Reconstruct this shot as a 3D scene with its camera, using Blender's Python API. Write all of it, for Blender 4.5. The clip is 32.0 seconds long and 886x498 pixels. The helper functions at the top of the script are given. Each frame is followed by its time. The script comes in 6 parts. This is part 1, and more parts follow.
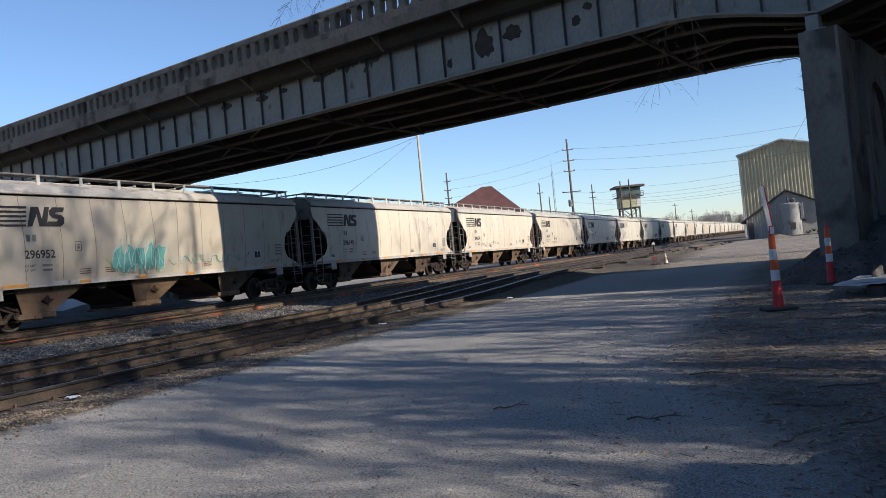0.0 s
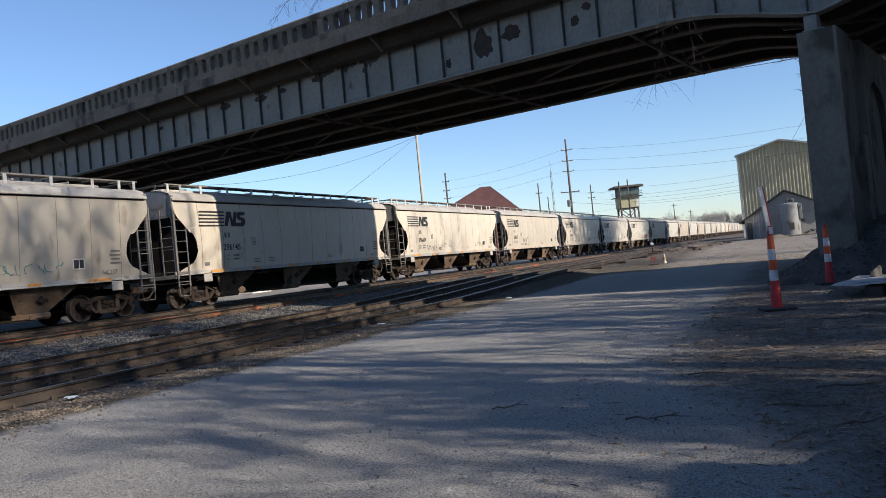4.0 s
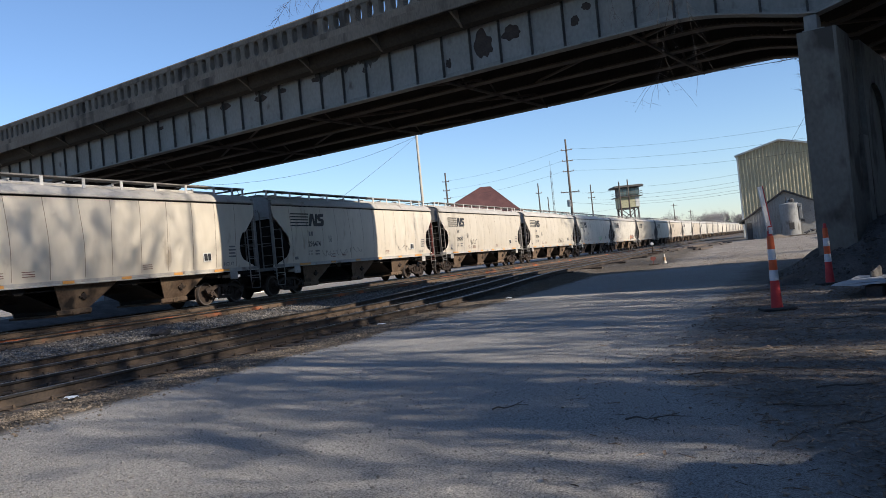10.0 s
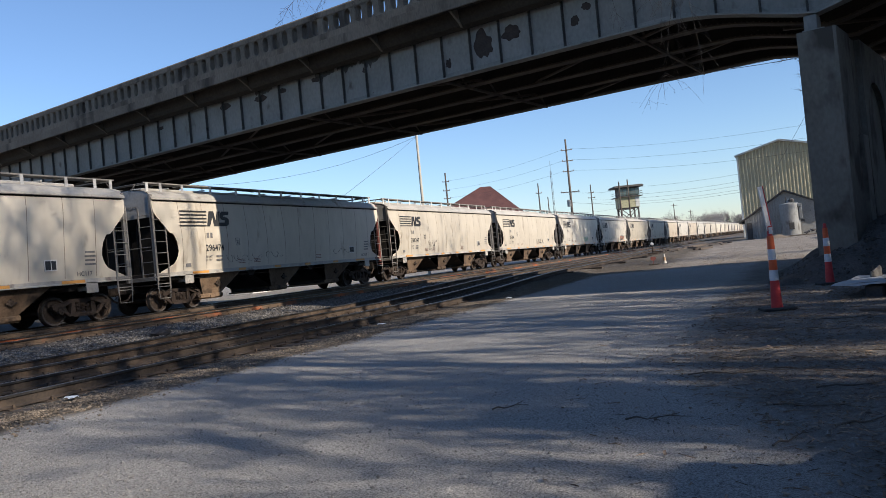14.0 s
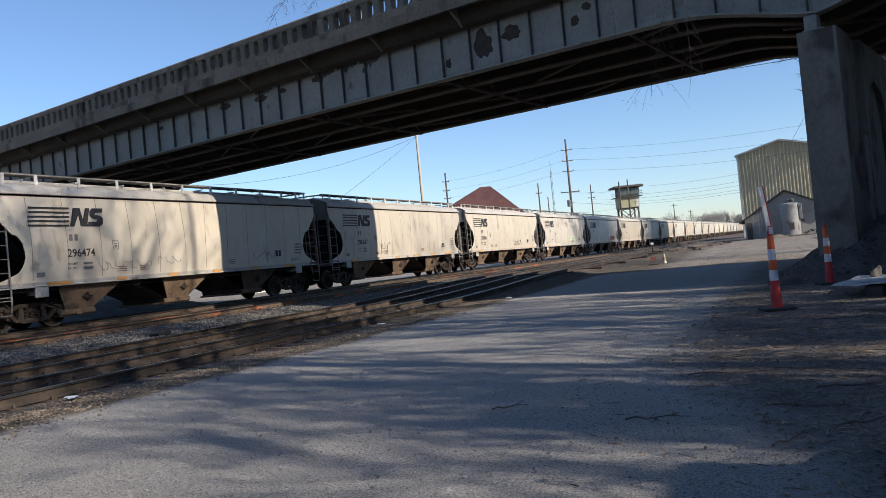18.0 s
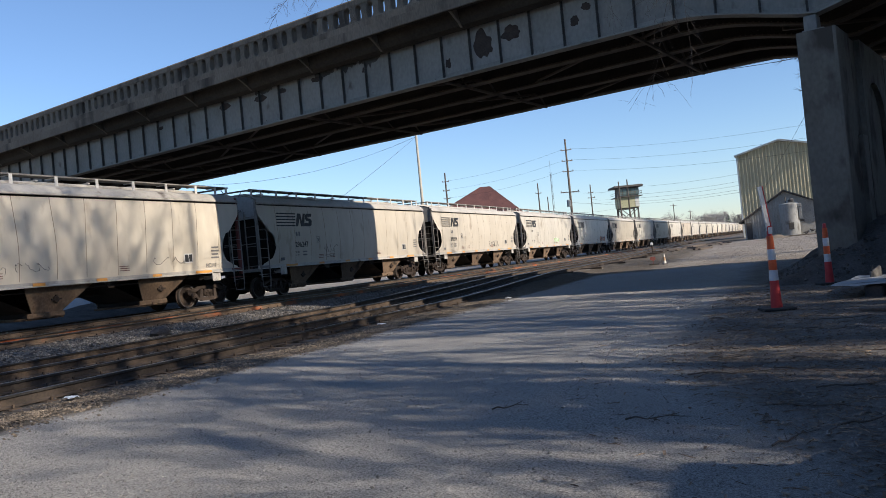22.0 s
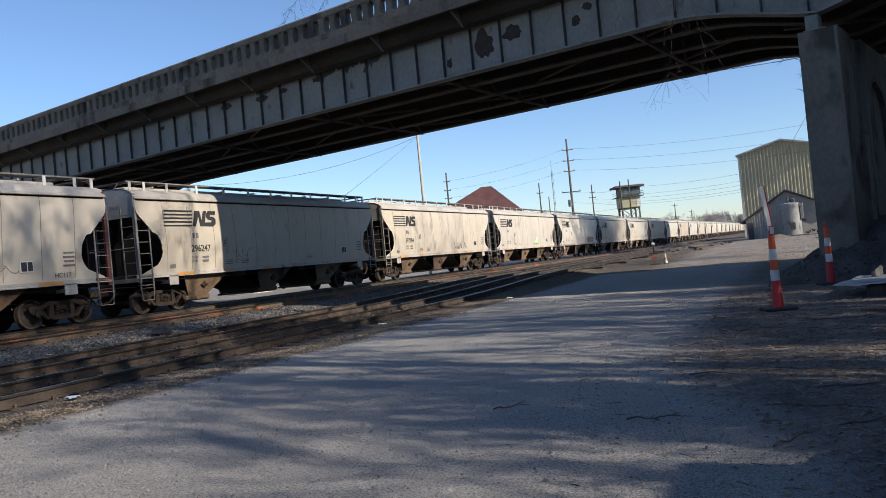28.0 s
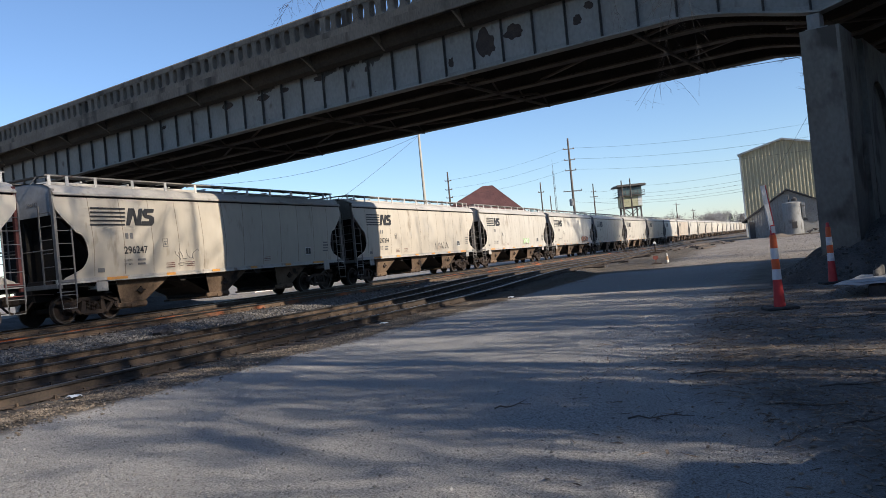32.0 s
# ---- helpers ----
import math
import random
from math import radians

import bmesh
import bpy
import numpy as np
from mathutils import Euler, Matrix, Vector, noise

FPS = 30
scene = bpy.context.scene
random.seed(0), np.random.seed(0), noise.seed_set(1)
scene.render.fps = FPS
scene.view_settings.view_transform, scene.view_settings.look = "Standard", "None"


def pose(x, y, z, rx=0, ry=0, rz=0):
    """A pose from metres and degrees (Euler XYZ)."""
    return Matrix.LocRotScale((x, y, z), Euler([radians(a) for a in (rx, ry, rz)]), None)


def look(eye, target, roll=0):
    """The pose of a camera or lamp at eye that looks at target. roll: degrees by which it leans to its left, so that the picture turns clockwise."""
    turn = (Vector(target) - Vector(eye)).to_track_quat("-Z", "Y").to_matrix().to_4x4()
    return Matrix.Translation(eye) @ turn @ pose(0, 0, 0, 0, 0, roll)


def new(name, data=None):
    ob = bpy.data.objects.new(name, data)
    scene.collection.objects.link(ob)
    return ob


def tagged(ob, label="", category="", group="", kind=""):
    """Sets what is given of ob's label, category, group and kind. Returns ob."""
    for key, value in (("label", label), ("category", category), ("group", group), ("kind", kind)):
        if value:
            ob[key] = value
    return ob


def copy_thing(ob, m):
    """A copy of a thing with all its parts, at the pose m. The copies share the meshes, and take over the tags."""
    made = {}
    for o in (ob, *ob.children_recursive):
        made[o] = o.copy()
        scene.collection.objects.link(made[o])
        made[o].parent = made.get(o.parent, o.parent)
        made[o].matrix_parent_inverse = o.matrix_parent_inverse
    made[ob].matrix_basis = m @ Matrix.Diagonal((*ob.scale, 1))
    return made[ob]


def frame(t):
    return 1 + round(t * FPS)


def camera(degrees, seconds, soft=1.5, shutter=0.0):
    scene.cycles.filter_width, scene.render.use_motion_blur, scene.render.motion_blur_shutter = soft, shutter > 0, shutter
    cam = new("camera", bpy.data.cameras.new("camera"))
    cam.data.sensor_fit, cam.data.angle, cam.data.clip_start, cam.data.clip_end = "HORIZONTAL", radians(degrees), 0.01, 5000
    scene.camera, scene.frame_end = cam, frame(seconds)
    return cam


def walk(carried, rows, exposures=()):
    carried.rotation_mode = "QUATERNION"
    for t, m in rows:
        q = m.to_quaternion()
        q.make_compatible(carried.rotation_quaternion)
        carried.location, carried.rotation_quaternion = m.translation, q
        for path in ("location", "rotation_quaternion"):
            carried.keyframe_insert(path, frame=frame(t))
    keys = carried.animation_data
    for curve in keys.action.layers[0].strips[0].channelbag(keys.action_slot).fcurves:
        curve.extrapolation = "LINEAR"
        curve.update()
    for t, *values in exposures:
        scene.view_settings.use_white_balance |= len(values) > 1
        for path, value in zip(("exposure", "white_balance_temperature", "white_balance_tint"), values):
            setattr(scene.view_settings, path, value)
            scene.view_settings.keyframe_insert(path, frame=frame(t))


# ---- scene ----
EXPO, KELVIN, TINT, SKYPOW, SUNPOW = 0.42, 5900.0, 13.0, 0.111, 4.8

# ---------------------------------------------------------------- camera
cam = camera(60.3, 32.0, soft=0.5)
EYE = Vector((0.0, 0.0, 1.38))


def aim(turn, lift):
    """The camera on its tripod: heading and tilt in degrees, with the level that the tripod head leaves."""
    a, b = radians(24.4 + turn), radians(0.77 + lift)
    way = Vector((-math.sin(a) * math.cos(b), math.cos(a) * math.cos(b), math.sin(b)))
    return look(EYE, EYE + way * 10, -5.54)


walk(cam, [(0.0, aim(0.15, 0)), (1.0, aim(0.14, 0)), (2.0, aim(0.12, 0)), (3.5, aim(0.06, 0)), (14.0, aim(0.06, 0)), (19.5, aim(0.06, 0)),
           (20.5, aim(0.04, 0)), (24.5, aim(0.04, 0)), (25.5, aim(0.06, 0)), (27.5, aim(0.11, 0)), (28.5, aim(0.15, 0)), (30.0, aim(0.17, 0)),
           (31.0, aim(0.21, 0)), (31.5, aim(0.22, -0.03)), (32.0, aim(0.24, -0.05))],
     exposures=[(0.0, EXPO, KELVIN, TINT), (32.0, EXPO, KELVIN, TINT)])

# ---------------------------------------------------------------- light
TO_SUN = Vector((0.85, -0.162, 0.5)).normalized()
world = bpy.data.worlds.new("sky")
scene.world = world
world.use_nodes = True
wn = world.node_tree
sky = wn.nodes.new("ShaderNodeTexSky")
sky.sky_type = 'NISHITA'
sky.sun_disc = False
sky.sun_elevation = math.asin(TO_SUN.z)
sky.sun_rotation = math.atan2(TO_SUN.x, TO_SUN.y)
sky.air_density, sky.dust_density, sky.ozone_density = 1.0, 0.25, 3.2
wn.nodes["Background"].inputs["Strength"].default_value = SKYPOW
wn.links.new(sky.outputs["Color"], wn.nodes["Background"].inputs["Color"])
sun = new("sun", bpy.data.lights.new("sun", 'SUN'))
sun.data.energy, sun.data.angle, sun.data.color = SUNPOW, radians(0.53), (1.0, 0.86, 0.66)
sun.matrix_world = look(TO_SUN * 100, (0, 0, 0))


# ---------------------------------------------------------------- materials
def rgb(c):
    return (c[0], c[1], c[2], 1.0)


def surface(name, low, high, rough=0.8, metal=0.0, size=1.0, fine=40.0, bump=0.2, stain=None, stain_at=0.6, stain_size=0.5,
            stretch=(1, 1, 1), rand=0.0, coat=0.0, island=0.0):
    """A procedural surface: two tones in large and fine noise, stains, relief; rand: tone that differs from object to object."""
    m = bpy.data.materials.new(name)
    m.use_nodes = True
    nt = m.node_tree
    b = nt.nodes["Principled BSDF"]
    tc = nt.nodes.new("ShaderNodeTexCoord")
    mp = nt.nodes.new("ShaderNodeMapping")
    mp.inputs["Scale"].default_value = stretch
    nt.links.new(tc.outputs["Object"], mp.inputs["Vector"])
    info = nt.nodes.new("ShaderNodeObjectInfo")
    w = nt.nodes.new("ShaderNodeMath")
    w.operation = 'MULTIPLY'
    w.inputs[1].default_value = 37.0
    nt.links.new(info.outputs["Random"], w.inputs[0])

    def noise_tex(scale, detail):
        n = nt.nodes.new("ShaderNodeTexNoise")
        n.noise_dimensions = '4D'
        n.inputs["Scale"].default_value = scale
        n.inputs["Detail"].default_value = detail
        nt.links.new(mp.outputs["Vector"], n.inputs["Vector"])
        nt.links.new(w.outputs[0], n.inputs["W"])
        return n

    big, small = noise_tex(1.0 / size, 5), noise_tex(fine, 3)
    add = nt.nodes.new("ShaderNodeMix")
    add.inputs["Factor"].default_value = 0.45
    nt.links.new(big.outputs["Fac"], add.inputs["A"])
    nt.links.new(small.outputs["Fac"], add.inputs["B"])
    ramp = nt.nodes.new("ShaderNodeValToRGB")
    ramp.color_ramp.elements[0].position, ramp.color_ramp.elements[0].color = 0.34, rgb(low)
    ramp.color_ramp.elements[1].position, ramp.color_ramp.elements[1].color = 0.66, rgb(high)
    nt.links.new(add.outputs["Result"], ramp.inputs["Fac"])
    col = ramp.outputs["Color"]
    if stain:
        sn = noise_tex(1.0 / stain_size, 6)
        sr = nt.nodes.new("ShaderNodeValToRGB")
        sr.color_ramp.elements[0].position, sr.color_ramp.elements[0].color = stain_at, (0, 0, 0, 1)
        sr.color_ramp.elements[1].position, sr.color_ramp.elements[1].color = stain_at + 0.12, (1, 1, 1, 1)
        nt.links.new(sn.outputs["Fac"], sr.inputs["Fac"])
        mx = nt.nodes.new("ShaderNodeMix")
        mx.data_type = 'RGBA'
        nt.links.new(sr.outputs["Color"], mx.inputs[0])
        nt.links.new(col, mx.inputs[6])
        mx.inputs[7].default_value = rgb(stain)
        col = mx.outputs[2]
    if rand:
        hs = nt.nodes.new("ShaderNodeHueSaturation")
        mr = nt.nodes.new("ShaderNodeMapRange")
        mr.inputs["To Min"].default_value, mr.inputs["To Max"].default_value = 1 - rand, 1 + rand
        nt.links.new(info.outputs["Random"], mr.inputs["Value"])
        nt.links.new(mr.outputs["Result"], hs.inputs["Value"])
        nt.links.new(col, hs.inputs["Color"])
        col = hs.outputs["Color"]
    if island:
        hs = nt.nodes.new("ShaderNodeHueSaturation")
        mr = nt.nodes.new("ShaderNodeMapRange")
        gi = nt.nodes.new("ShaderNodeNewGeometry")
        mr.inputs["To Min"].default_value, mr.inputs["To Max"].default_value = 1 - island, 1 + island
        nt.links.new(gi.outputs["Random Per Island"], mr.inputs["Value"])
        nt.links.new(mr.outputs["Result"], hs.inputs["Value"])
        nt.links.new(col, hs.inputs["Color"])
        col = hs.outputs["Color"]
    nt.links.new(col, b.inputs["Base Color"])
    b.inputs["Roughness"].default_value = rough
    b.inputs["Metallic"].default_value = metal
    b.inputs["Coat Weight"].default_value = coat
    b.inputs["Specular IOR Level"].default_value = 0.35
    if bump:
        bp = nt.nodes.new("ShaderNodeBump")
        bp.inputs["Strength"].default_value = bump
        bp.inputs["Distance"].default_value = 0.02
        nt.links.new(add.outputs["Result"], bp.inputs["Height"])
        nt.links.new(bp.outputs["Normal"], b.inputs["Normal"])
    return m


M = {}
M["car_paint"] = surface("car_paint", (0.475, 0.42, 0.332), (0.57, 0.512, 0.412), 0.6, size=1.6, fine=3.5, bump=0.06, stretch=(1, 1, 0.4), stain=(0.36, 0.30, 0.225), stain_at=0.6, stain_size=0.45, rand=0.18)
M["car_roof"] = surface("car_roof", (0.36, 0.335, 0.29), (0.49, 0.46, 0.405), 0.65, size=1.2, fine=12, bump=0.12, stain=(0.22, 0.185, 0.15), rand=0.12)
# end walls: the shade they stand in is put into this greyer tone
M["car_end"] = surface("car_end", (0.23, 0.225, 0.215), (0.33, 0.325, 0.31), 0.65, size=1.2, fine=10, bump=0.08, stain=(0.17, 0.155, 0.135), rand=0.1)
for tone, lo, hi, spot in (("white", (0.49, 0.45, 0.375), (0.61, 0.565, 0.48), (0.38, 0.33, 0.26)), ("tan", (0.38, 0.315, 0.235), (0.50, 0.43, 0.335), (0.29, 0.225, 0.155))):
    M["car_" + tone] = surface("car_" + tone, lo, hi, 0.6, size=1.6, fine=3.5, bump=0.06, stretch=(1, 1, 0.35), stain=spot, stain_at=0.57, stain_size=0.5, rand=0.1)
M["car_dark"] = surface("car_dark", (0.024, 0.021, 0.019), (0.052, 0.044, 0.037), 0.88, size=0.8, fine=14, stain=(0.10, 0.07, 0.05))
M["hopper"] = surface("hopper", (0.09, 0.056, 0.034), (0.205, 0.142, 0.09), 0.92, size=0.8, fine=16, stain=(0.035, 0.026, 0.019), stain_at=0.56, rand=0.25)
M["sill"] = surface("sill", (0.36, 0.33, 0.29), (0.52, 0.49, 0.43), 0.7, size=0.9, fine=14, stain=(0.15, 0.11, 0.085), rand=0.1)
M["ladder"] = surface("ladder", (0.15, 0.138, 0.122), (0.27, 0.25, 0.225), 0.65, size=0.6, fine=20, stain=(0.09, 0.065, 0.05))
M["oxide"] = surface("oxide", (0.115, 0.036, 0.03), (0.19, 0.062, 0.05), 0.75, size=0.6, fine=20, stain=(0.06, 0.035, 0.03))
M["iron"] = surface("iron", (0.024, 0.017, 0.013), (0.065, 0.046, 0.034), 0.88, 0.0, size=0.5, fine=24, stain=(0.10, 0.068, 0.047))
# shade of the end pockets and the eave gap, put into a near-black colour
M["deep_shade"] = surface("deep_shade", (0.010, 0.009, 0.008), (0.028, 0.024, 0.02), 0.95, size=0.6, fine=14)
M["grating"] = surface("grating", (0.07, 0.066, 0.06), (0.14, 0.132, 0.12), 0.8, size=0.4, fine=30)
M["tread"] = surface("tread", (0.06, 0.05, 0.043), (0.115, 0.098, 0.085), 0.55, 0.3, size=0.4, fine=30)
M["seam"] = surface("seam", (0.15, 0.11, 0.078), (0.34, 0.285, 0.22), 0.8, size=0.5, fine=10, bump=0)
M["ink"] = surface("ink", (0.02, 0.021, 0.023), (0.05, 0.05, 0.052), 0.6, size=0.5, fine=20, bump=0)
M["ink_grey"] = surface("ink_grey", (0.13, 0.125, 0.12), (0.22, 0.21, 0.2), 0.7, size=0.5, fine=20, bump=0)
M["amber"] = surface("amber", (0.62, 0.27, 0.05), (0.72, 0.36, 0.09), 0.4, size=0.2, fine=40, bump=0, stain=(0.3, 0.18, 0.1))
M["placard"] = surface("placard", (0.6, 0.58, 0.54), (0.72, 0.70, 0.66), 0.5, size=0.3, fine=30, bump=0)
M["teal"] = surface("teal", (0.10, 0.30, 0.27), (0.18, 0.42, 0.38), 0.6, size=0.3, fine=18, bump=0)
M["teal_pale"] = surface("teal_pale", (0.30, 0.52, 0.46), (0.45, 0.62, 0.56), 0.6, size=0.3, fine=18, bump=0)
M["green_spray"] = surface("green_spray", (0.25, 0.45, 0.12), (0.35, 0.55, 0.2), 0.6, size=0.3, fine=18, bump=0)
M["orange_spray"] = surface("orange_spray", (0.5, 0.17, 0.07), (0.62, 0.3, 0.14), 0.6, size=0.3, fine=18, bump=0)
M["rail_side"] = surface("rail_side", (0.04, 0.028, 0.02), (0.125, 0.09, 0.062), 0.9, size=0.7, fine=25, stain=(0.025, 0.019, 0.015), stain_at=0.55)
M["rail_dark"] = surface("rail_dark", (0.03, 0.025, 0.021), (0.085, 0.064, 0.048), 0.9, size=0.6, fine=25, stain=(0.15, 0.11, 0.078), stain_at=0.60, stain_size=0.9)
M["rail_rust"] = surface("rail_rust", (0.08, 0.055, 0.037), (0.165, 0.115, 0.075), 0.9, size=0.7, fine=25, stain=(0.40, 0.115, 0.04), stain_at=0.53, stain_size=1.6)
M["rail_head"] = surface("rail_head", (0.05, 0.046, 0.043), (0.14, 0.13, 0.12), 0.33, 0.7, size=0.5, fine=30, bump=0.02)
M["tie"] = surface("tie", (0.05, 0.04, 0.033), (0.13, 0.105, 0.085), 0.95, size=0.4, fine=30, bump=0.6, stretch=(0.3, 1, 1), rand=0.3)
M["stone_lane"] = surface("stone_lane", (0.11, 0.107, 0.10), (0.27, 0.262, 0.25), 0.95, size=0.15, fine=30, bump=0.4, island=0.35)
M["bracket_white"] = surface("bracket_white", (0.5, 0.48, 0.44), (0.64, 0.62, 0.57), 0.6, size=0.4, fine=20, stain=(0.25, 0.21, 0.17))
M["stone_dark"] = surface("stone_dark", (0.045, 0.04, 0.036), (0.13, 0.115, 0.098), 0.95, size=0.15, fine=30, bump=0.4, island=0.4)
M["web_rib"] = surface("web_rib", (0.04, 0.04, 0.038), (0.10, 0.099, 0.094), 0.85, size=0.5, fine=22, bump=0.15, stain=(0.025, 0.02, 0.017))
M["peeled"] = surface("peeled", (0.028, 0.023, 0.021), (0.065, 0.05, 0.043), 0.9, size=0.3, fine=24, bump=0.2)
M["stone_pale"] = surface("stone_pale", (0.08, 0.073, 0.064), (0.20, 0.186, 0.168), 0.95, size=0.15, fine=30, bump=0.4, island=0.5)
M["stone_tan"] = surface("stone_tan", (0.095, 0.075, 0.055), (0.23, 0.187, 0.14), 0.95, size=0.15, fine=30, bump=0.4, island=0.5)
M["board_grey"] = surface("board_grey", (0.10, 0.095, 0.085), (0.19, 0.18, 0.165), 0.8, size=0.6, fine=20, bump=0.1)
M["concrete"] = surface("concrete", (0.10, 0.085, 0.067), (0.195, 0.167, 0.134), 0.92, size=1.5, fine=18, bump=0.25, stretch=(1, 1, 0.35), stain=(0.05, 0.042, 0.035), stain_at=0.54, stain_size=0.8)
M["concrete_pier"] = surface("concrete_pier", (0.12, 0.109, 0.09), (0.20, 0.185, 0.156), 0.92, size=1.1, fine=14, bump=0.2, stain=(0.07, 0.061, 0.05), stain_at=0.53, stain_size=0.7, stretch=(1, 1, 0.6))
# deck underside: concrete with the shade below the deck put into its tone
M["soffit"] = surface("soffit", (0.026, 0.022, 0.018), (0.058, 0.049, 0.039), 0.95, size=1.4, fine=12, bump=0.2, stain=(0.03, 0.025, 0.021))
M["girder_paint"] = surface("girder_paint", (0.175, 0.172, 0.158), (0.265, 0.26, 0.242), 0.72, size=1.3, fine=12, bump=0.08, stretch=(1, 1, 0.6), stain=(0.09, 0.075, 0.065), stain_at=0.62, stain_size=0.5)
# inner girders: under-deck shade in the near-black base, rust in the stain
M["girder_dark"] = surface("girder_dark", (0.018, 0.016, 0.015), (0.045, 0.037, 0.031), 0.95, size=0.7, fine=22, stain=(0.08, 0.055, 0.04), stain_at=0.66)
M["brace"] = surface("brace", (0.06, 0.05, 0.042), (0.13, 0.108, 0.09), 0.9, size=0.5, fine=22, stain=(0.03, 0.025, 0.022))
M["orange_post"] = surface("orange_post", (0.52, 0.085, 0.025), (0.62, 0.13, 0.045), 0.55, size=0.4, fine=25, bump=0.05, stain=(0.32, 0.07, 0.035))
M["red_post"] = surface("red_post", (0.36, 0.028, 0.033), (0.46, 0.048, 0.048), 0.55, size=0.4, fine=25, bump=0.05, stain=(0.22, 0.035, 0.035))
M["white_band"] = surface("white_band", (0.48, 0.49, 0.50), (0.64, 0.65, 0.66), 0.4, size=0.06, fine=90, bump=0.05, stain=(0.33, 0.33, 0.33))
M["rubber"] = surface("rubber", (0.02, 0.02, 0.02), (0.045, 0.043, 0.04), 0.9, size=0.3, fine=30)
M["white_wood"] = surface("white_wood", (0.60, 0.57, 0.52), (0.76, 0.73, 0.67), 0.75, size=0.4, fine=30, stain=(0.38, 0.33, 0.27))
M["sheet"] = surface("sheet", (0.28, 0.29, 0.295), (0.42, 0.43, 0.435), 0.6, size=0.6, fine=20, bump=0.1, stain=(0.11, 0.10, 0.09), stain_at=0.6)
M["cladding"] = surface("cladding", (0.36, 0.325, 0.215), (0.44, 0.40, 0.275), 0.6, size=2.5, fine=8, bump=0.05, rand=0.06, stretch=(1, 1, 0.2))
M["trim"] = surface("trim", (0.5, 0.5, 0.47), (0.62, 0.62, 0.58), 0.6, size=0.8, fine=10, bump=0.05)
M["old_white"] = surface("old_white", (0.26, 0.255, 0.235), (0.42, 0.41, 0.38), 0.85, size=1.0, fine=10, bump=0.15, stain=(0.10, 0.095, 0.085))
M["shed_roof"] = surface("shed_roof", (0.06, 0.055, 0.05), (0.12, 0.11, 0.1), 0.85, size=0.8, fine=12)
M["tank"] = surface("tank", (0.20, 0.20, 0.19), (0.33, 0.33, 0.315), 0.6, size=0.7, fine=12, bump=0.08, stain=(0.11, 0.10, 0.085), stretch=(1, 1, 0.3), stain_at=0.55)
M["red_roof"] = surface("red_roof", (0.075, 0.036, 0.034), (0.13, 0.058, 0.052), 0.85, size=1.5, fine=6, bump=0.2, stain=(0.06, 0.032, 0.03))
M["brick_far"] = surface("brick_far", (0.22, 0.12, 0.09), (0.32, 0.18, 0.13), 0.9, size=1.0, fine=9)
M["pole_wood"] = surface("pole_wood", (0.09, 0.072, 0.058), (0.17, 0.14, 0.115), 0.95, size=0.5, fine=20, stretch=(1, 1, 0.1), bump=0.4, rand=0.2)
M["pole_pale"] = surface("pole_pale", (0.40, 0.36, 0.28), (0.52, 0.48, 0.39), 0.8, size=0.6, fine=15, stretch=(1, 1, 0.2))
M["tower_wall"] = surface("tower_wall", (0.42, 0.43, 0.40), (0.56, 0.57, 0.53), 0.75, size=1.0, fine=8, stain=(0.28, 0.27, 0.24))
M["tower_band"] = surface("tower_band", (0.30, 0.29, 0.17), (0.40, 0.385, 0.25), 0.75, size=1.0, fine=8)
M["tower_dark"] = surface("tower_dark", (0.06, 0.055, 0.05), (0.12, 0.11, 0.10), 0.8, size=0.8, fine=10)
M["wire"] = surface("wire", (0.03, 0.03, 0.03), (0.05, 0.05, 0.05), 0.7, bump=0)
M["bark"] = surface("bark", (0.06, 0.05, 0.042), (0.13, 0.11, 0.09), 0.95, size=0.3, fine=18, bump=0.6)
# both far barks are paled: distance haze is put into their colour
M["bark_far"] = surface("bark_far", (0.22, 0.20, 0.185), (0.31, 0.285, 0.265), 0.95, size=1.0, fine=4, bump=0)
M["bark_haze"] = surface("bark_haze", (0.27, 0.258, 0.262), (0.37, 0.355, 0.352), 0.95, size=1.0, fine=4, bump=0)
M["thicket"] = surface("thicket", (0.03, 0.026, 0.02), (0.09, 0.078, 0.062), 0.97, size=0.8, fine=6, bump=0.5)
M["pine"] = surface("pine", (0.05, 0.075, 0.05), (0.11, 0.13, 0.09), 0.95, size=1.0, fine=4, bump=0)
M["leaf_litter"] = surface("leaf_litter", (0.06, 0.042, 0.03), (0.25, 0.192, 0.138), 0.95, size=0.1, fine=40, bump=0.2, island=0.55)
M["dirt_pile"] = surface("dirt_pile", (0.04, 0.037, 0.034), (0.12, 0.112, 0.103), 0.98, size=0.4, fine=28, bump=1.0, stain=(0.15, 0.142, 0.132), stain_at=0.66, stain_size=0.12)
M["rock_dark"] = surface("rock_dark", (0.03, 0.03, 0.032), (0.075, 0.07, 0.07), 0.9, size=0.2, fine=25, bump=0.8)
M["paper"] = surface("paper", (0.66, 0.70, 0.74), (0.8, 0.82, 0.84), 0.7, size=0.1, fine=40, bump=0.1)
M["blue_tank"] = surface("blue_tank", (0.30, 0.36, 0.42), (0.42, 0.47, 0.52), 0.6, size=0.6, fine=12)
M["white_paint"] = surface("white_paint", (0.62, 0.62, 0.60), (0.76, 0.76, 0.74), 0.4, size=0.5, fine=20, bump=0.03, coat=0.3)
M["red_paint"] = surface("red_paint", (0.42, 0.04, 0.04), (0.52, 0.07, 0.06), 0.35, size=0.5, fine=20, bump=0.03, coat=0.4)
M["tan_tarp"] = surface("tan_tarp", (0.36, 0.22, 0.12), (0.48, 0.31, 0.18), 0.8, size=0.5, fine=14, bump=0.3)


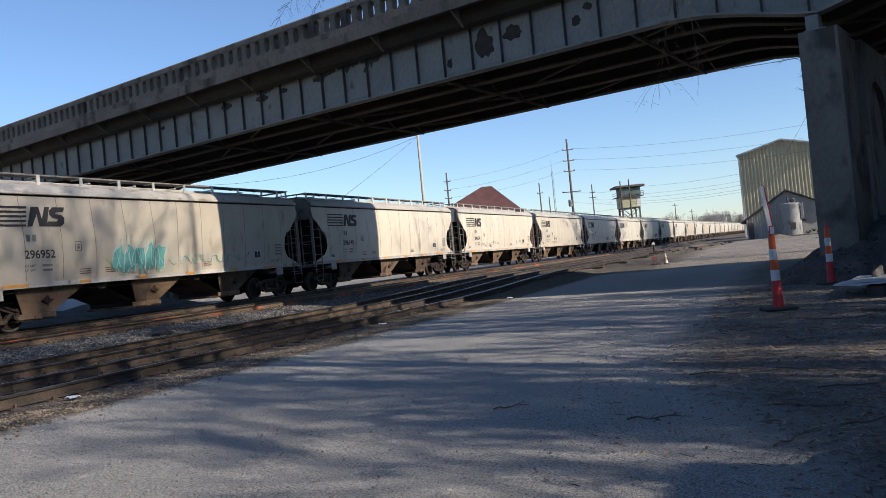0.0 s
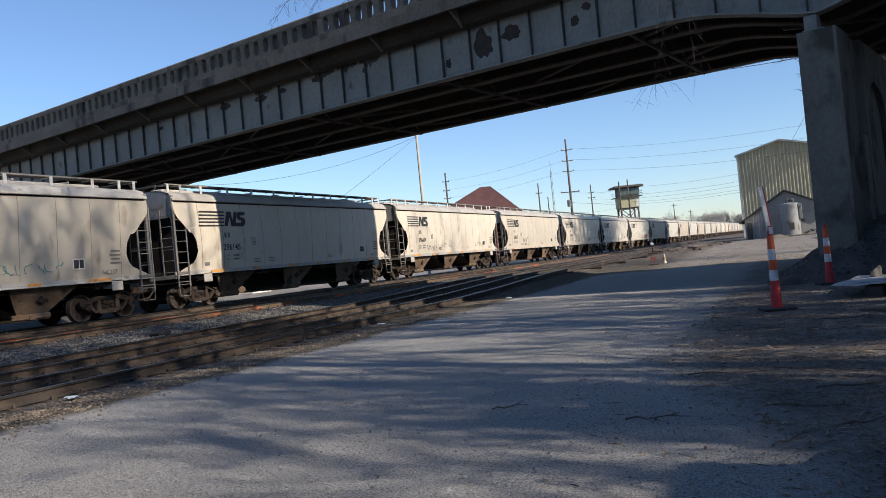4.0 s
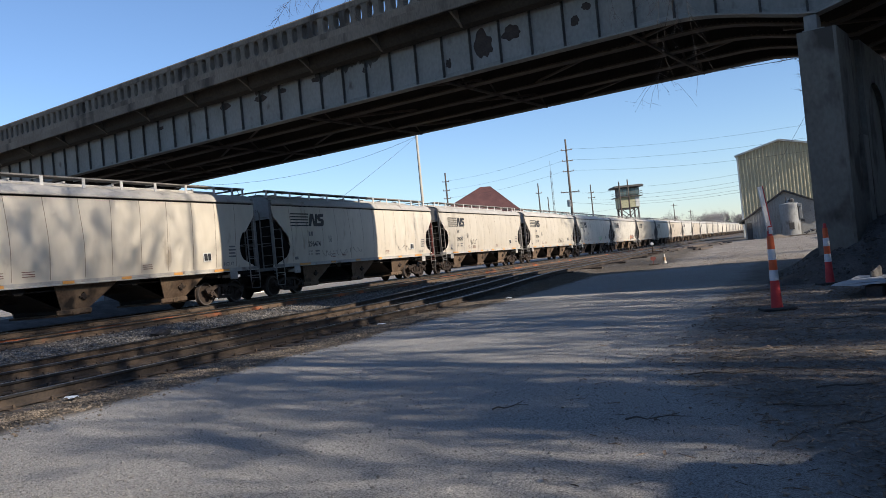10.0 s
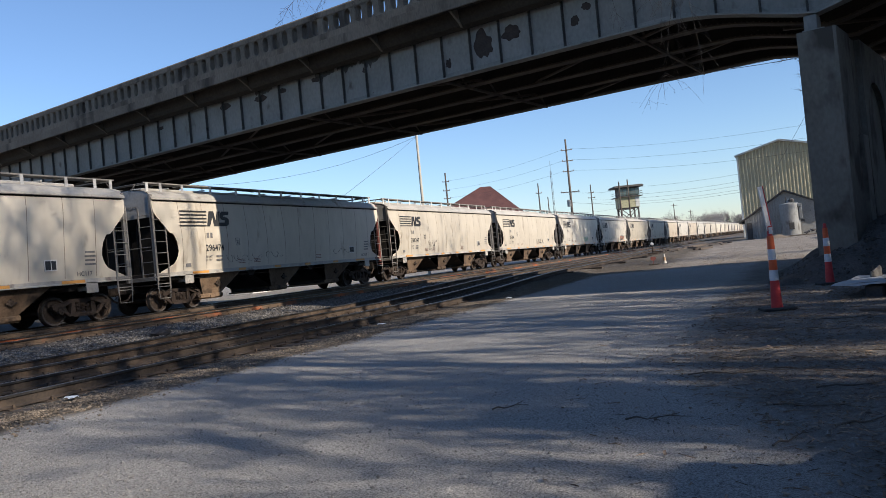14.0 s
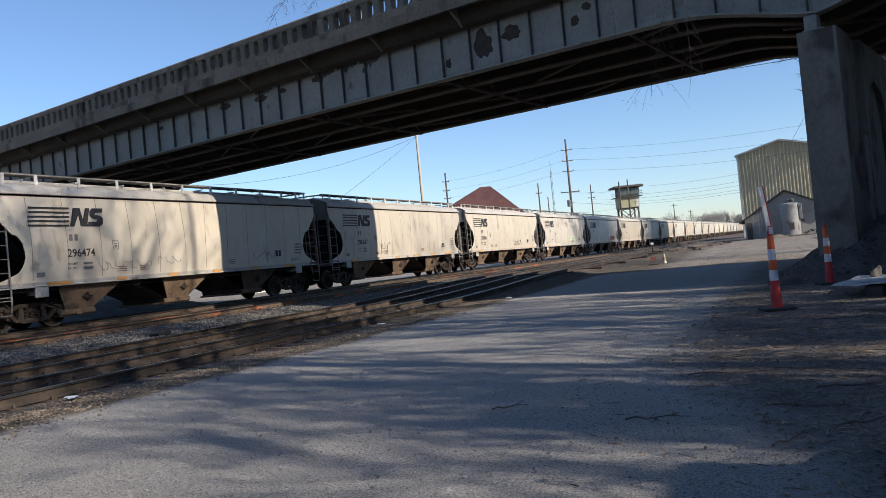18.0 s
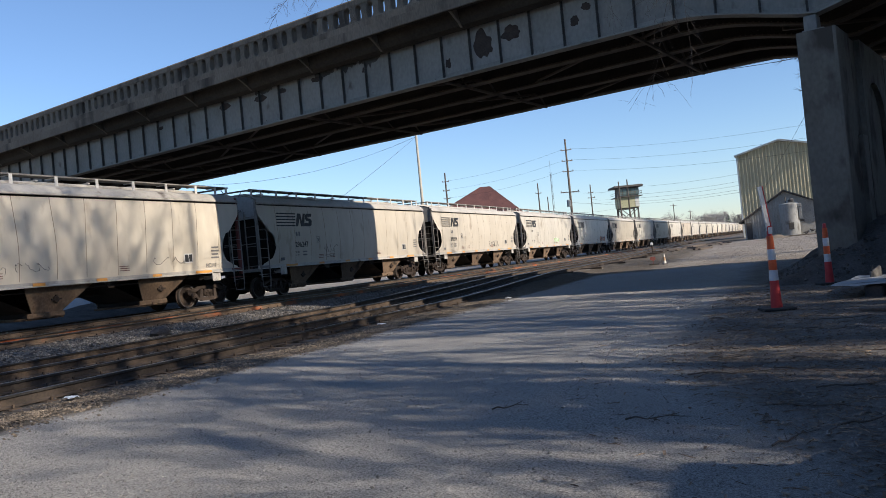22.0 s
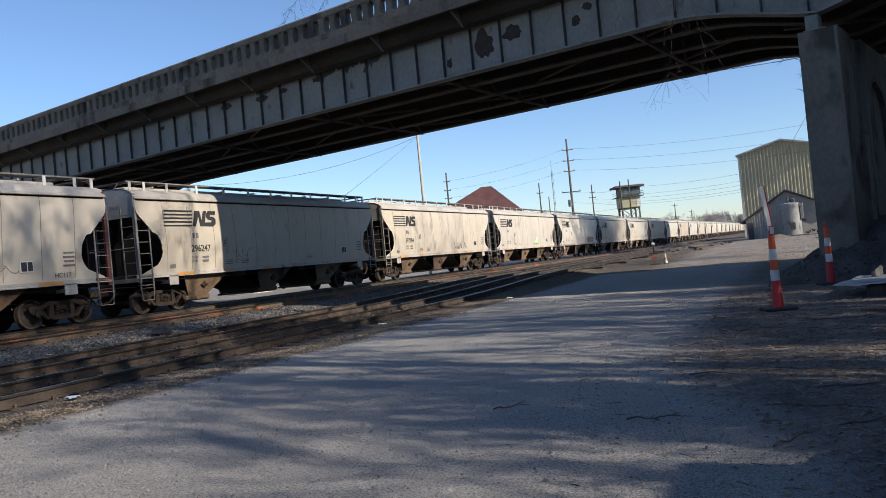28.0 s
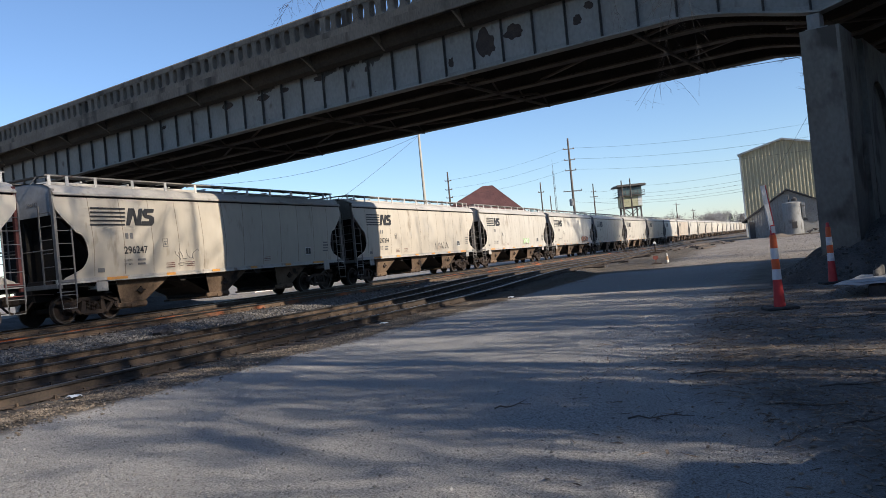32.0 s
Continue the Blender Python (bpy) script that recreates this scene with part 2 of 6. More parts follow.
def glass_dark(name, tone):
    m = bpy.data.materials.new(name)
    m.use_nodes = True
    b = m.node_tree.nodes["Principled BSDF"]
    b.inputs["Base Color"].default_value = rgb(tone)
    b.inputs["Roughness"].default_value = 0.06
    b.inputs["Specular IOR Level"].default_value = 0.6
    return m


M["glass"] = glass_dark("glass", (0.10, 0.15, 0.15))


def ground_material():
    """One ground: packed grey gravel of the lane, ballast by the tracks, brown dirt with litter beside the lane, pale gravel far off."""
    m = bpy.data.materials.new("ground_mix")
    m.use_nodes = True
    nt = m.node_tree
    b = nt.nodes["Principled BSDF"]
    geo = nt.nodes.new("ShaderNodeNewGeometry")
    sep = nt.nodes.new("ShaderNodeSeparateXYZ")
    nt.links.new(geo.outputs["Position"], sep.inputs[0])

    def tex(scale, detail=5, rough=0.55):
        n = nt.nodes.new("ShaderNodeTexNoise")
        n.inputs["Scale"].default_value = scale
        n.inputs["Detail"].default_value = detail
        n.inputs["Roughness"].default_value = rough
        nt.links.new(geo.outputs["Position"], n.inputs["Vector"])
        return n

    def ramp(src, a, ca, z, cz):
        r = nt.nodes.new("ShaderNodeValToRGB")
        r.color_ramp.elements[0].position, r.color_ramp.elements[0].color = a, rgb(ca)
        r.color_ramp.elements[1].position, r.color_ramp.elements[1].color = z, rgb(cz)
        nt.links.new(src, r.inputs["Fac"])
        return r.outputs["Color"]

    def mix(fac, a, z, kind='MIX'):
        x = nt.nodes.new("ShaderNodeMix")
        x.data_type, x.blend_type = 'RGBA', kind
        if isinstance(fac, float):
            x.inputs[0].default_value = fac
        else:
            nt.links.new(fac, x.inputs[0])
        nt.links.new(a, x.inputs[6])
        nt.links.new(z, x.inputs[7])
        return x.outputs[2]

    def step(value, lo, hi, wobble, size):
        """A soft, ragged border along a coordinate."""
        w = tex(size, 6, 0.65)
        ma = nt.nodes.new("ShaderNodeMath")
        ma.operation = 'MULTIPLY_ADD'
        ma.inputs[1].default_value = wobble
        nt.links.new(w.outputs["Fac"], ma.inputs[0])
        nt.links.new(value, ma.inputs[2])
        r = nt.nodes.new("ShaderNodeMapRange")
        r.interpolation_type = 'SMOOTHSTEP'
        r.inputs["From Min"].default_value, r.inputs["From Max"].default_value = lo + wobble / 2, hi + wobble / 2
        nt.links.new(ma.outputs[0], r.inputs["Value"])
        return r.outputs["Result"]

    grit = tex(70, 6, 0.8)
    blotch = tex(0.55, 6)
    lane = mix(0.22, ramp(grit.outputs["Fac"], 0.36, (0.041, 0.0395, 0.037), 0.60, (0.62, 0.60, 0.565)),
               ramp(blotch.outputs["Fac"], 0.35, (0.19, 0.184, 0.175), 0.65, (0.33, 0.319, 0.302)))
    vor = nt.nodes.new("ShaderNodeTexVoronoi")
    vor.inputs["Scale"].default_value = 24
    nt.links.new(geo.outputs["Position"], vor.inputs["Vector"])
    ballast = mix(0.4, ramp(vor.outputs["Color"], 0.1, (0.06, 0.055, 0.05), 0.9, (0.22, 0.205, 0.19)),
                  ramp(tex(0.8).outputs["Fac"], 0.35, (0.05, 0.043, 0.036), 0.65, (0.12, 0.105, 0.09)))
    dirt = mix(0.45, ramp(tex(22, 8, 0.85).outputs["Fac"], 0.38, (0.04, 0.036, 0.032), 0.60, (0.33, 0.298, 0.262)),
               ramp(tex(1.3, 6).outputs["Fac"], 0.35, (0.085, 0.078, 0.07), 0.65, (0.235, 0.216, 0.194)))
    pale = mix(0.4, ramp(grit.outputs["Fac"], 0.3, (0.17, 0.15, 0.125), 0.7, (0.37, 0.34, 0.295)),
               mix(0.5, ramp(tex(0.25).outputs["Fac"], 0.38, (0.13, 0.09, 0.07), 0.62, (0.36, 0.33, 0.29)), ramp(tex(1.6, 7, 0.7).outputs["Fac"], 0.40, (0.10, 0.075, 0.058), 0.60, (0.38, 0.35, 0.31))))
    back = nt.nodes.new("ShaderNodeMath")      # the verge draws back towards the near end of the lane
    back.operation = 'SUBTRACT'
    back.inputs[0].default_value = 8.7
    nt.links.new(sep.outputs["Y"], back.inputs[1])
    low = nt.nodes.new("ShaderNodeMath")
    low.operation = 'MAXIMUM'
    nt.links.new(back.outputs[0], low.inputs[0])
    low.inputs[1].default_value = 0.0
    edge = nt.nodes.new("ShaderNodeMath")
    edge.operation = 'MULTIPLY_ADD'
    edge.inputs[1].default_value = -0.38
    nt.links.new(low.outputs[0], edge.inputs[0])
    nt.links.new(sep.outputs["X"], edge.inputs[2])
    col = mix(step(edge.outputs[0], -1.9, -0.8, 1.2, 0.9), lane, dirt)
    far = step(sep.outputs["Y"], 31.0, 34.0, 3.0, 0.4)
    col = mix(far, col, pale)
    neg = nt.nodes.new("ShaderNodeMath")
    neg.operation = 'MULTIPLY'
    neg.inputs[1].default_value = -1
    nt.links.new(sep.outputs["X"], neg.inputs[0])
    shoulder = mix(0.45, ramp(vor.outputs["Color"], 0.1, (0.055, 0.046, 0.036), 0.9, (0.23, 0.195, 0.15)),
                   ramp(tex(2.2, 6).outputs["Fac"], 0.36, (0.035, 0.029, 0.023), 0.64, (0.16, 0.133, 0.10)))
    col = mix(step(neg.outputs[0], 7.5, 7.9, 0.9, 1.2), col, shoulder)
    spur = nt.nodes.new("ShaderNodeMath")      # brown earth spreads wider beside the far turnouts
    spur.operation = 'MULTIPLY'
    nt.links.new(step(neg.outputs[0], 4.6, 6.4, 2.5, 0.5), spur.inputs[0])
    nt.links.new(far, spur.inputs[1])
    col = mix(spur.outputs[0], col, shoulder)
    col = mix(step(neg.outputs[0], 9.0, 9.5, 0.8, 1.2), col, ballast)
    col = mix(step(neg.outputs[0], 25.5, 26.5, 1.0, 0.7), col, pale)
    nt.links.new(col, b.inputs["Base Color"])
    b.inputs["Roughness"].default_value = 0.95
    b.inputs["Specular IOR Level"].default_value = 0.2
    bp = nt.nodes.new("ShaderNodeBump")
    bp.inputs["Strength"].default_value, bp.inputs["Distance"].default_value = 1.0, 0.035
    nt.links.new(grit.outputs["Fac"], bp.inputs["Height"])
    bp2 = nt.nodes.new("ShaderNodeBump")
    bp2.inputs["Strength"].default_value, bp2.inputs["Distance"].default_value = 0.5, 0.04
    nt.links.new(tex(6, 6).outputs["Fac"], bp2.inputs["Height"])
    nt.links.new(bp.outputs["Normal"], bp2.inputs["Normal"])
    nt.links.new(bp2.outputs["Normal"], b.inputs["Normal"])
    return m


M["ground"] = ground_material()


# ---------------------------------------------------------------- shapes
class Shape:
    """Points and faces that grow piece by piece into one mesh."""

    def __init__(self):
        self.v, self.f = [], []

    def add(self, verts, faces):
        o = len(self.v)
        self.v.extend(tuple(p) for p in verts)
        self.f.extend(tuple(i + o for i in q) for q in faces)
        return self

    def box(self, c, s, ch=0.0, rot=None):
        hx, hy, hz = s[0] / 2, s[1] / 2, s[2] / 2
        ch = min(ch, hx * 0.9, hy * 0.9, hz * 0.9)
        sg = [(a, b, d) for a in (-1, 1) for b in (-1, 1) for d in (-1, 1)]
        if ch <= 0:
            vs = [Vector((a * hx, b * hy, d * hz)) for a, b, d in sg]
            fs = [(0, 1, 3, 2), (4, 6, 7, 5), (0, 4, 5, 1), (2, 3, 7, 6), (0, 2, 6, 4), (1, 5, 7, 3)]
        else:
            vs = []
            for a, b, d in sg:
                vs += [Vector((a * hx, b * (hy - ch), d * (hz - ch))), Vector((a * (hx - ch), b * hy, d * (hz - ch))),
                       Vector((a * (hx - ch), b * (hy - ch), d * hz))]
            k = {q: i * 3 for i, q in enumerate(sg)}
            fs = []
            for s1 in (-1, 1):
                fs.append([k[(s1, p, q)] for p, q in ((-1, -1), (-1, 1), (1, 1), (1, -1))])
                fs.append([k[(p, s1, q)] + 1 for p, q in ((-1, -1), (-1, 1), (1, 1), (1, -1))])
                fs.append([k[(p, q, s1)] + 2 for p, q in ((-1, -1), (-1, 1), (1, 1), (1, -1))])
                for s2 in (-1, 1):
                    fs.append([k[(s1, s2, -1)], k[(s1, s2, 1)], k[(s1, s2, 1)] + 1, k[(s1, s2, -1)] + 1])
                    fs.append([k[(s1, -1, s2)], k[(s1, 1, s2)], k[(s1, 1, s2)] + 2, k[(s1, -1, s2)] + 2])
                    fs.append([k[(-1, s1, s2)] + 1, k[(1, s1, s2)] + 1, k[(1, s1, s2)] + 2, k[(-1, s1, s2)] + 2])
            fs += [[k[q], k[q] + 1, k[q] + 2] for q in sg]
        if rot is not None:
            vs = [rot @ p for p in vs]
        c = Vector(c)
        return self.add([p + c for p in vs], fs)

    def tube(self, pts, r, seg=6, caps=True):
        """A round bar through points; r: one radius, or one for each point."""
        pts = [Vector(p) for p in pts]
        rs = r if isinstance(r, (list, tuple)) else [r] * len(pts)
        o = len(self.v)
        for i, p in enumerate(pts):
            d = (pts[min(i + 1, len(pts) - 1)] - pts[max(i - 1, 0)]).normalized()
            a = d.cross(Vector((0, 0, 1)) if abs(d.z) < 0.9 else Vector((1, 0, 0))).normalized()
            b = d.cross(a)
            for k in range(seg):
                t = 2 * math.pi * k / seg
                self.v.append(tuple(p + (a * math.cos(t) + b * math.sin(t)) * rs[i]))
        for i in range(len(pts) - 1):
            for k in range(seg):
                k2 = (k + 1) % seg
                self.f.append((o + i * seg + k, o + i * seg + k2, o + (i + 1) * seg + k2, o + (i + 1) * seg + k))
        if caps:
            self.f.append(tuple(o + k for k in range(seg))[::-1])
            self.f.append(tuple(o + (len(pts) - 1) * seg + k for k in range(seg)))
        return self

    def prism(self, poly, lo, hi, plane="yz"):
        """A flat outline given in one plane, thickened along the axis across it."""
        def at(p, d):
            return {"yz": (d, p[0], p[1]), "xz": (p[0], d, p[1]), "xy": (p[0], p[1], d)}[plane]
        n = len(poly)
        vs = [at(p, lo) for p in poly] + [at(p, hi) for p in poly]
        fs = [tuple(range(n))[::-1], tuple(range(n, 2 * n))] + [(i, (i + 1) % n, n + (i + 1) % n, n + i) for i in range(n)]
        return self.add(vs, fs)

    def grid(self, rows):
        """A sheet through rows of points."""
        n = len(rows[0])
        vs = [p for r in rows for p in r]
        fs = [(i * n + j, i * n + j + 1, (i + 1) * n + j + 1, (i + 1) * n + j) for i in range(len(rows) - 1) for j in range(n - 1)]
        return self.add(vs, fs)

    def lathe(self, rings, seg=16, axis="z", c=(0, 0, 0)):
        """A turned body: rings of (radius, height along the axis)."""
        o = len(self.v)
        for r, h in rings:
            for k in range(seg):
                t = 2 * math.pi * k / seg
                p = {"z": (r * math.cos(t), r * math.sin(t), h), "x": (h, r * math.cos(t), r * math.sin(t)),
                     "y": (r * math.sin(t), h, r * math.cos(t))}[axis]
                self.v.append((p[0] + c[0], p[1] + c[1], p[2] + c[2]))
        for i in range(len(rings) - 1):
            for k in range(seg):
                k2 = (k + 1) % seg
                self.f.append((o + i * seg + k, o + i * seg + k2, o + (i + 1) * seg + k2, o + (i + 1) * seg + k))
        self.f.append(tuple(o + k for k in range(seg))[::-1])
        self.f.append(tuple(o + (len(rings) - 1) * seg + k for k in range(seg)))
        return self

    def mesh(self, name, material, smooth=False, tidy=True):
        me = bpy.data.meshes.new(name)
        me.from_pydata(self.v, [], self.f)
        if tidy and len(self.v) < 30000:
            bm = bmesh.new()
            bm.from_mesh(me)
            bmesh.ops.recalc_face_normals(bm, faces=bm.faces)
            bm.to_mesh(me)
            bm.free()
        me.materials.append(material)
        if smooth:
            me.shade_smooth()
            me.set_sharp_from_angle(angle=radians(35))
        me.update()
        return me


def part(name, shape, material, parent, label="", smooth=False, at=None):
    """One mesh object under a thing or under a part. shape: a Shape, or a mesh that alike pieces share."""
    me = shape.mesh(name, material, smooth) if isinstance(shape, Shape) else shape
    ob = new(name, me)
    ob.parent = parent
    if at is not None:
        ob.matrix_basis = at
    return tagged(ob, label) if label else ob


def thing(name, m, label, category, group="", kind=""):
    ob = new(name)
    ob.empty_display_size = 0.2
    ob.matrix_basis = m
    return tagged(ob, label, category, group, kind)


def solid(name, shape, material, m=None, label="", category="", group="", kind="", smooth=False):
    """A thing that is one mesh."""
    ob = new(name, shape.mesh(name, material, smooth))
    if m is not None:
        ob.matrix_basis = m
    return tagged(ob, label, category, group, kind)


def ease(a, b, v):
    t = min(1.0, max(0.0, (v - a) / (b - a)))
    return t * t * (3 - 2 * t)


def lettering(body, size, material):
    """A flat mesh of writing, its left foot at the origin, that reads along +y and faces +x."""
    cu = bpy.data.curves.new("writing", 'FONT')
    cu.body, cu.size, cu.extrude, cu.offset = body, size, 0.001, size * 0.016
    ob = bpy.data.objects.new("writing", cu)
    scene.collection.objects.link(ob)
    dg = bpy.context.evaluated_depsgraph_get()
    me = bpy.data.meshes.new_from_object(ob.evaluated_get(dg))
    bpy.data.objects.remove(ob)
    me.transform(Matrix(((0, 0, 1, 0), (1, 0, 0, 0), (0, 1, 0, 0), (0, 0, 0, 1))))
    me.materials.clear()
    me.materials.append(material)
    return me
# ---------------------------------------------------------------- levels
def z_near(y):
    return 0.15 + 0.25 * ease(21, 34, y)


def z_mid(y):
    return 0.18 + 0.22 * ease(21, 34, y)


def z_side(y):
    return 0.40 - 0.2 * ease(40, 130, y)


def z_train(y):
    return 0.46 - 0.3 * ease(30, 120, y)


def ground_z(x, y):
    lane = 0.08 * ease(22, 36, y) + 0.32 * ease(38, 62, y) - 0.15 * ease(60, 95, y)
    X = -x
    pts = ((-1e4, lane), (8.3, lane), (9.0, z_near(y) - 0.185), (11.5, z_near(y) - 0.185), (12.0, z_mid(y) - 0.185), (14.4, z_mid(y) - 0.185),
           (15.6, z_side(y) - 0.26), (17.0, z_side(y) - 0.185), (19.4, z_side(y) - 0.185), (20.6, z_train(y) - 0.20),
           (23.6, z_train(y) - 0.20), (25.5, 0.12), (1e5, 0.12))
    for (a, p), (b, q) in zip(pts, pts[1:]):
        if a <= X <= b:
            base = p + (q - p) * (X - a) / (b - a)
            break
    if abs(x) < 60 and -20 < y < 80:
        base += 0.035 * (noise.noise((x * 0.35, y * 0.35, 3)) + 0.4 * noise.noise((x * 1.7, y * 1.7, 7)))
    return base


def build_ground():
    xs = [-4000, -1200, -500, -200, -100, -60, -45, -36, -30] + [-27 + 0.5 * i for i in range(12)] + [-21 + 0.3 * i for i in range(80)] \
        + [3.5 + 0.8 * i for i in range(12)] + [16, 22, 30, 45, 70, 120, 300, 1000, 4000]
    ys = [-4000, -800, -200, -60, -30, -15, -8, -4, -1, 1] + [2 + 0.3 * i for i in range(100)] + [32.5 + 0.8 * i for i in range(40)] \
        + [66, 70, 75, 80, 90, 100, 115, 130, 160, 200, 260, 340, 450, 700, 1200, 2500, 4800]
    s = Shape()
    s.grid([[(x, y, ground_z(x, y)) for x in xs] for y in ys])
    ob = solid("ground", s, M["ground"], label="packed grey gravel lane, dirt verge and track ballast", category="ground", kind="structure", smooth=True)
    return ob


# ---------------------------------------------------------------- tracks
RAIL = [(-0.07, 0), (0.07, 0), (0.07, 0.013), (0.012, 0.035), (0.012, 0.125), (0.036, 0.137), (0.036, 0.165), (-0.036, 0.165),
        (-0.036, 0.137), (-0.012, 0.125), (-0.012, 0.035), (-0.07, 0.013)]


def rail_shape(xf, zf, ys):
    s = Shape()
    n = len(RAIL)
    for y in ys:
        s.v += [(xf(y) + p[0], y, zf(y) - 0.17 + p[1]) for p in RAIL]
    for i in range(len(ys) - 1):
        s.f += [(i * n + k, i * n + (k + 1) % n, (i + 1) * n + (k + 1) % n, (i + 1) * n + k) for k in range(n)]
    h = Shape()
    h.grid([[(xf(y) + dx, y, zf(y) + dz) for dx, dz in ((-0.038, -0.036), (-0.038, -0.006), (-0.026, 0.0), (0.026, 0.0), (0.038, -0.006), (0.038, -0.036))] for y in ys])
    return s, h


def build_track(xc, zf, label, ys_end, tie_lo, tie_hi, side, bend=None):
    t = thing("railway_track", Matrix(), label, "railway track", "railway tracks", "structure")
    ys = [-40, -20, -5] + [2.0 * i for i in range(1, 61)] + list(range(125, 420, 15))
    ys = [y for y in ys if y <= ys_end]
    shift = bend or (lambda y: 0.0)
    for off in (0.75, -0.75):
        s, h = rail_shape(lambda y: xc + off + shift(y), zf, ys)
        r = part("rail", s, M[side], t, "rusty brown steel rail", smooth=True)
        part("railhead", h, M["rail_head"], r, "worn bright running surface")
    tie = Shape().box((0, 0, 0), (2.55, 0.22, 0.17), 0.02).mesh("tie", M["tie"])
    plate = Shape()
    for sx in (0.75, -0.75):
        plate.box((sx, 0, 0), (0.36, 0.18, 0.02))
        for dx in (-0.1, 0.1):
            plate.box((sx + dx, 0.03 * (1 if dx > 0 else -1), 0.03), (0.03, 0.03, 0.06))
    plate = plate.mesh("tie_plate", M["rail_side"])
    rnd = random.Random(int(abs(xc) * 10))
    y = tie_lo
    while y < tie_hi:
        z = zf(y) - 0.265 + rnd.uniform(-0.012, 0.004)
        tt = part("tie", tie, None, t, at=pose(xc + shift(y) + rnd.uniform(-0.06, 0.06), y, z, 0, 0, rnd.uniform(-1.5, 1.5)))
        part("tie_plate", plate, None, tt, at=pose(0, 0, 0.087))
        y += 0.54 + rnd.uniform(-0.03, 0.03)
    return t


def stone_field(name, count, place, size, material, label, category, seed):
    """Loose stones or scraps, too many to count, joined into one."""
    rnd = random.Random(seed)
    v, f = [], []
    base = [(1, 0, 0), (-1, 0, 0), (0, 1, 0), (0, -1, 0), (0, 0, 1), (0, 0, -0.6)]
    tri = [(0, 2, 4), (2, 1, 4), (1, 3, 4), (3, 0, 4), (2, 0, 5), (1, 2, 5), (3, 1, 5), (0, 3, 5)]
    for _ in range(count):
        x, y = place(rnd)
        r = rnd.uniform(*size)
        z = ground_z(x, y) + r * 0.25
        a = rnd.uniform(0, 6.28)
        ca, sa = math.cos(a), math.sin(a)
        sx, sy, sz = r * rnd.uniform(0.7, 1.3), r * rnd.uniform(0.6, 1.1), r * rnd.uniform(0.45, 0.9)
        o = len(v)
        for p in base:
            px, py = p[0] * sx * rnd.uniform(0.8, 1.2), p[1] * sy * rnd.uniform(0.8, 1.2)
            v.append((x + px * ca - py * sa, y + px * sa + py * ca, z + p[2] * sz + rnd.uniform(-0.15, 0.15) * r))
        f += [(o + i, o + j, o + k) for i, j, k in tri]
    s = Shape()
    s.v, s.f = v, f
    ob = new(name, s.mesh(name, material, tidy=False))
    return tagged(ob, label, category, kind="stuff")


# ---------------------------------------------------------------- overpass
BR = pose(0, 0, 0, 0, 0, -9.8)      # local x runs down the bridge towards the near bank, local y across it
PIERS = (2.55, 41.6)


SKEW = 0.09       # the piers stand askew: how far they shift along the bridge for each metre across it


def girder_foot(u, y0=21.0):
    d = min(abs(u - p + SKEW * (y0 - 21.0)) for p in PIERS)
    return 7.22 + (0.13 if y0 > 22 else 0.0) - 0.9 * ease(0, 1, 1 - (d + 1.4) / 5)


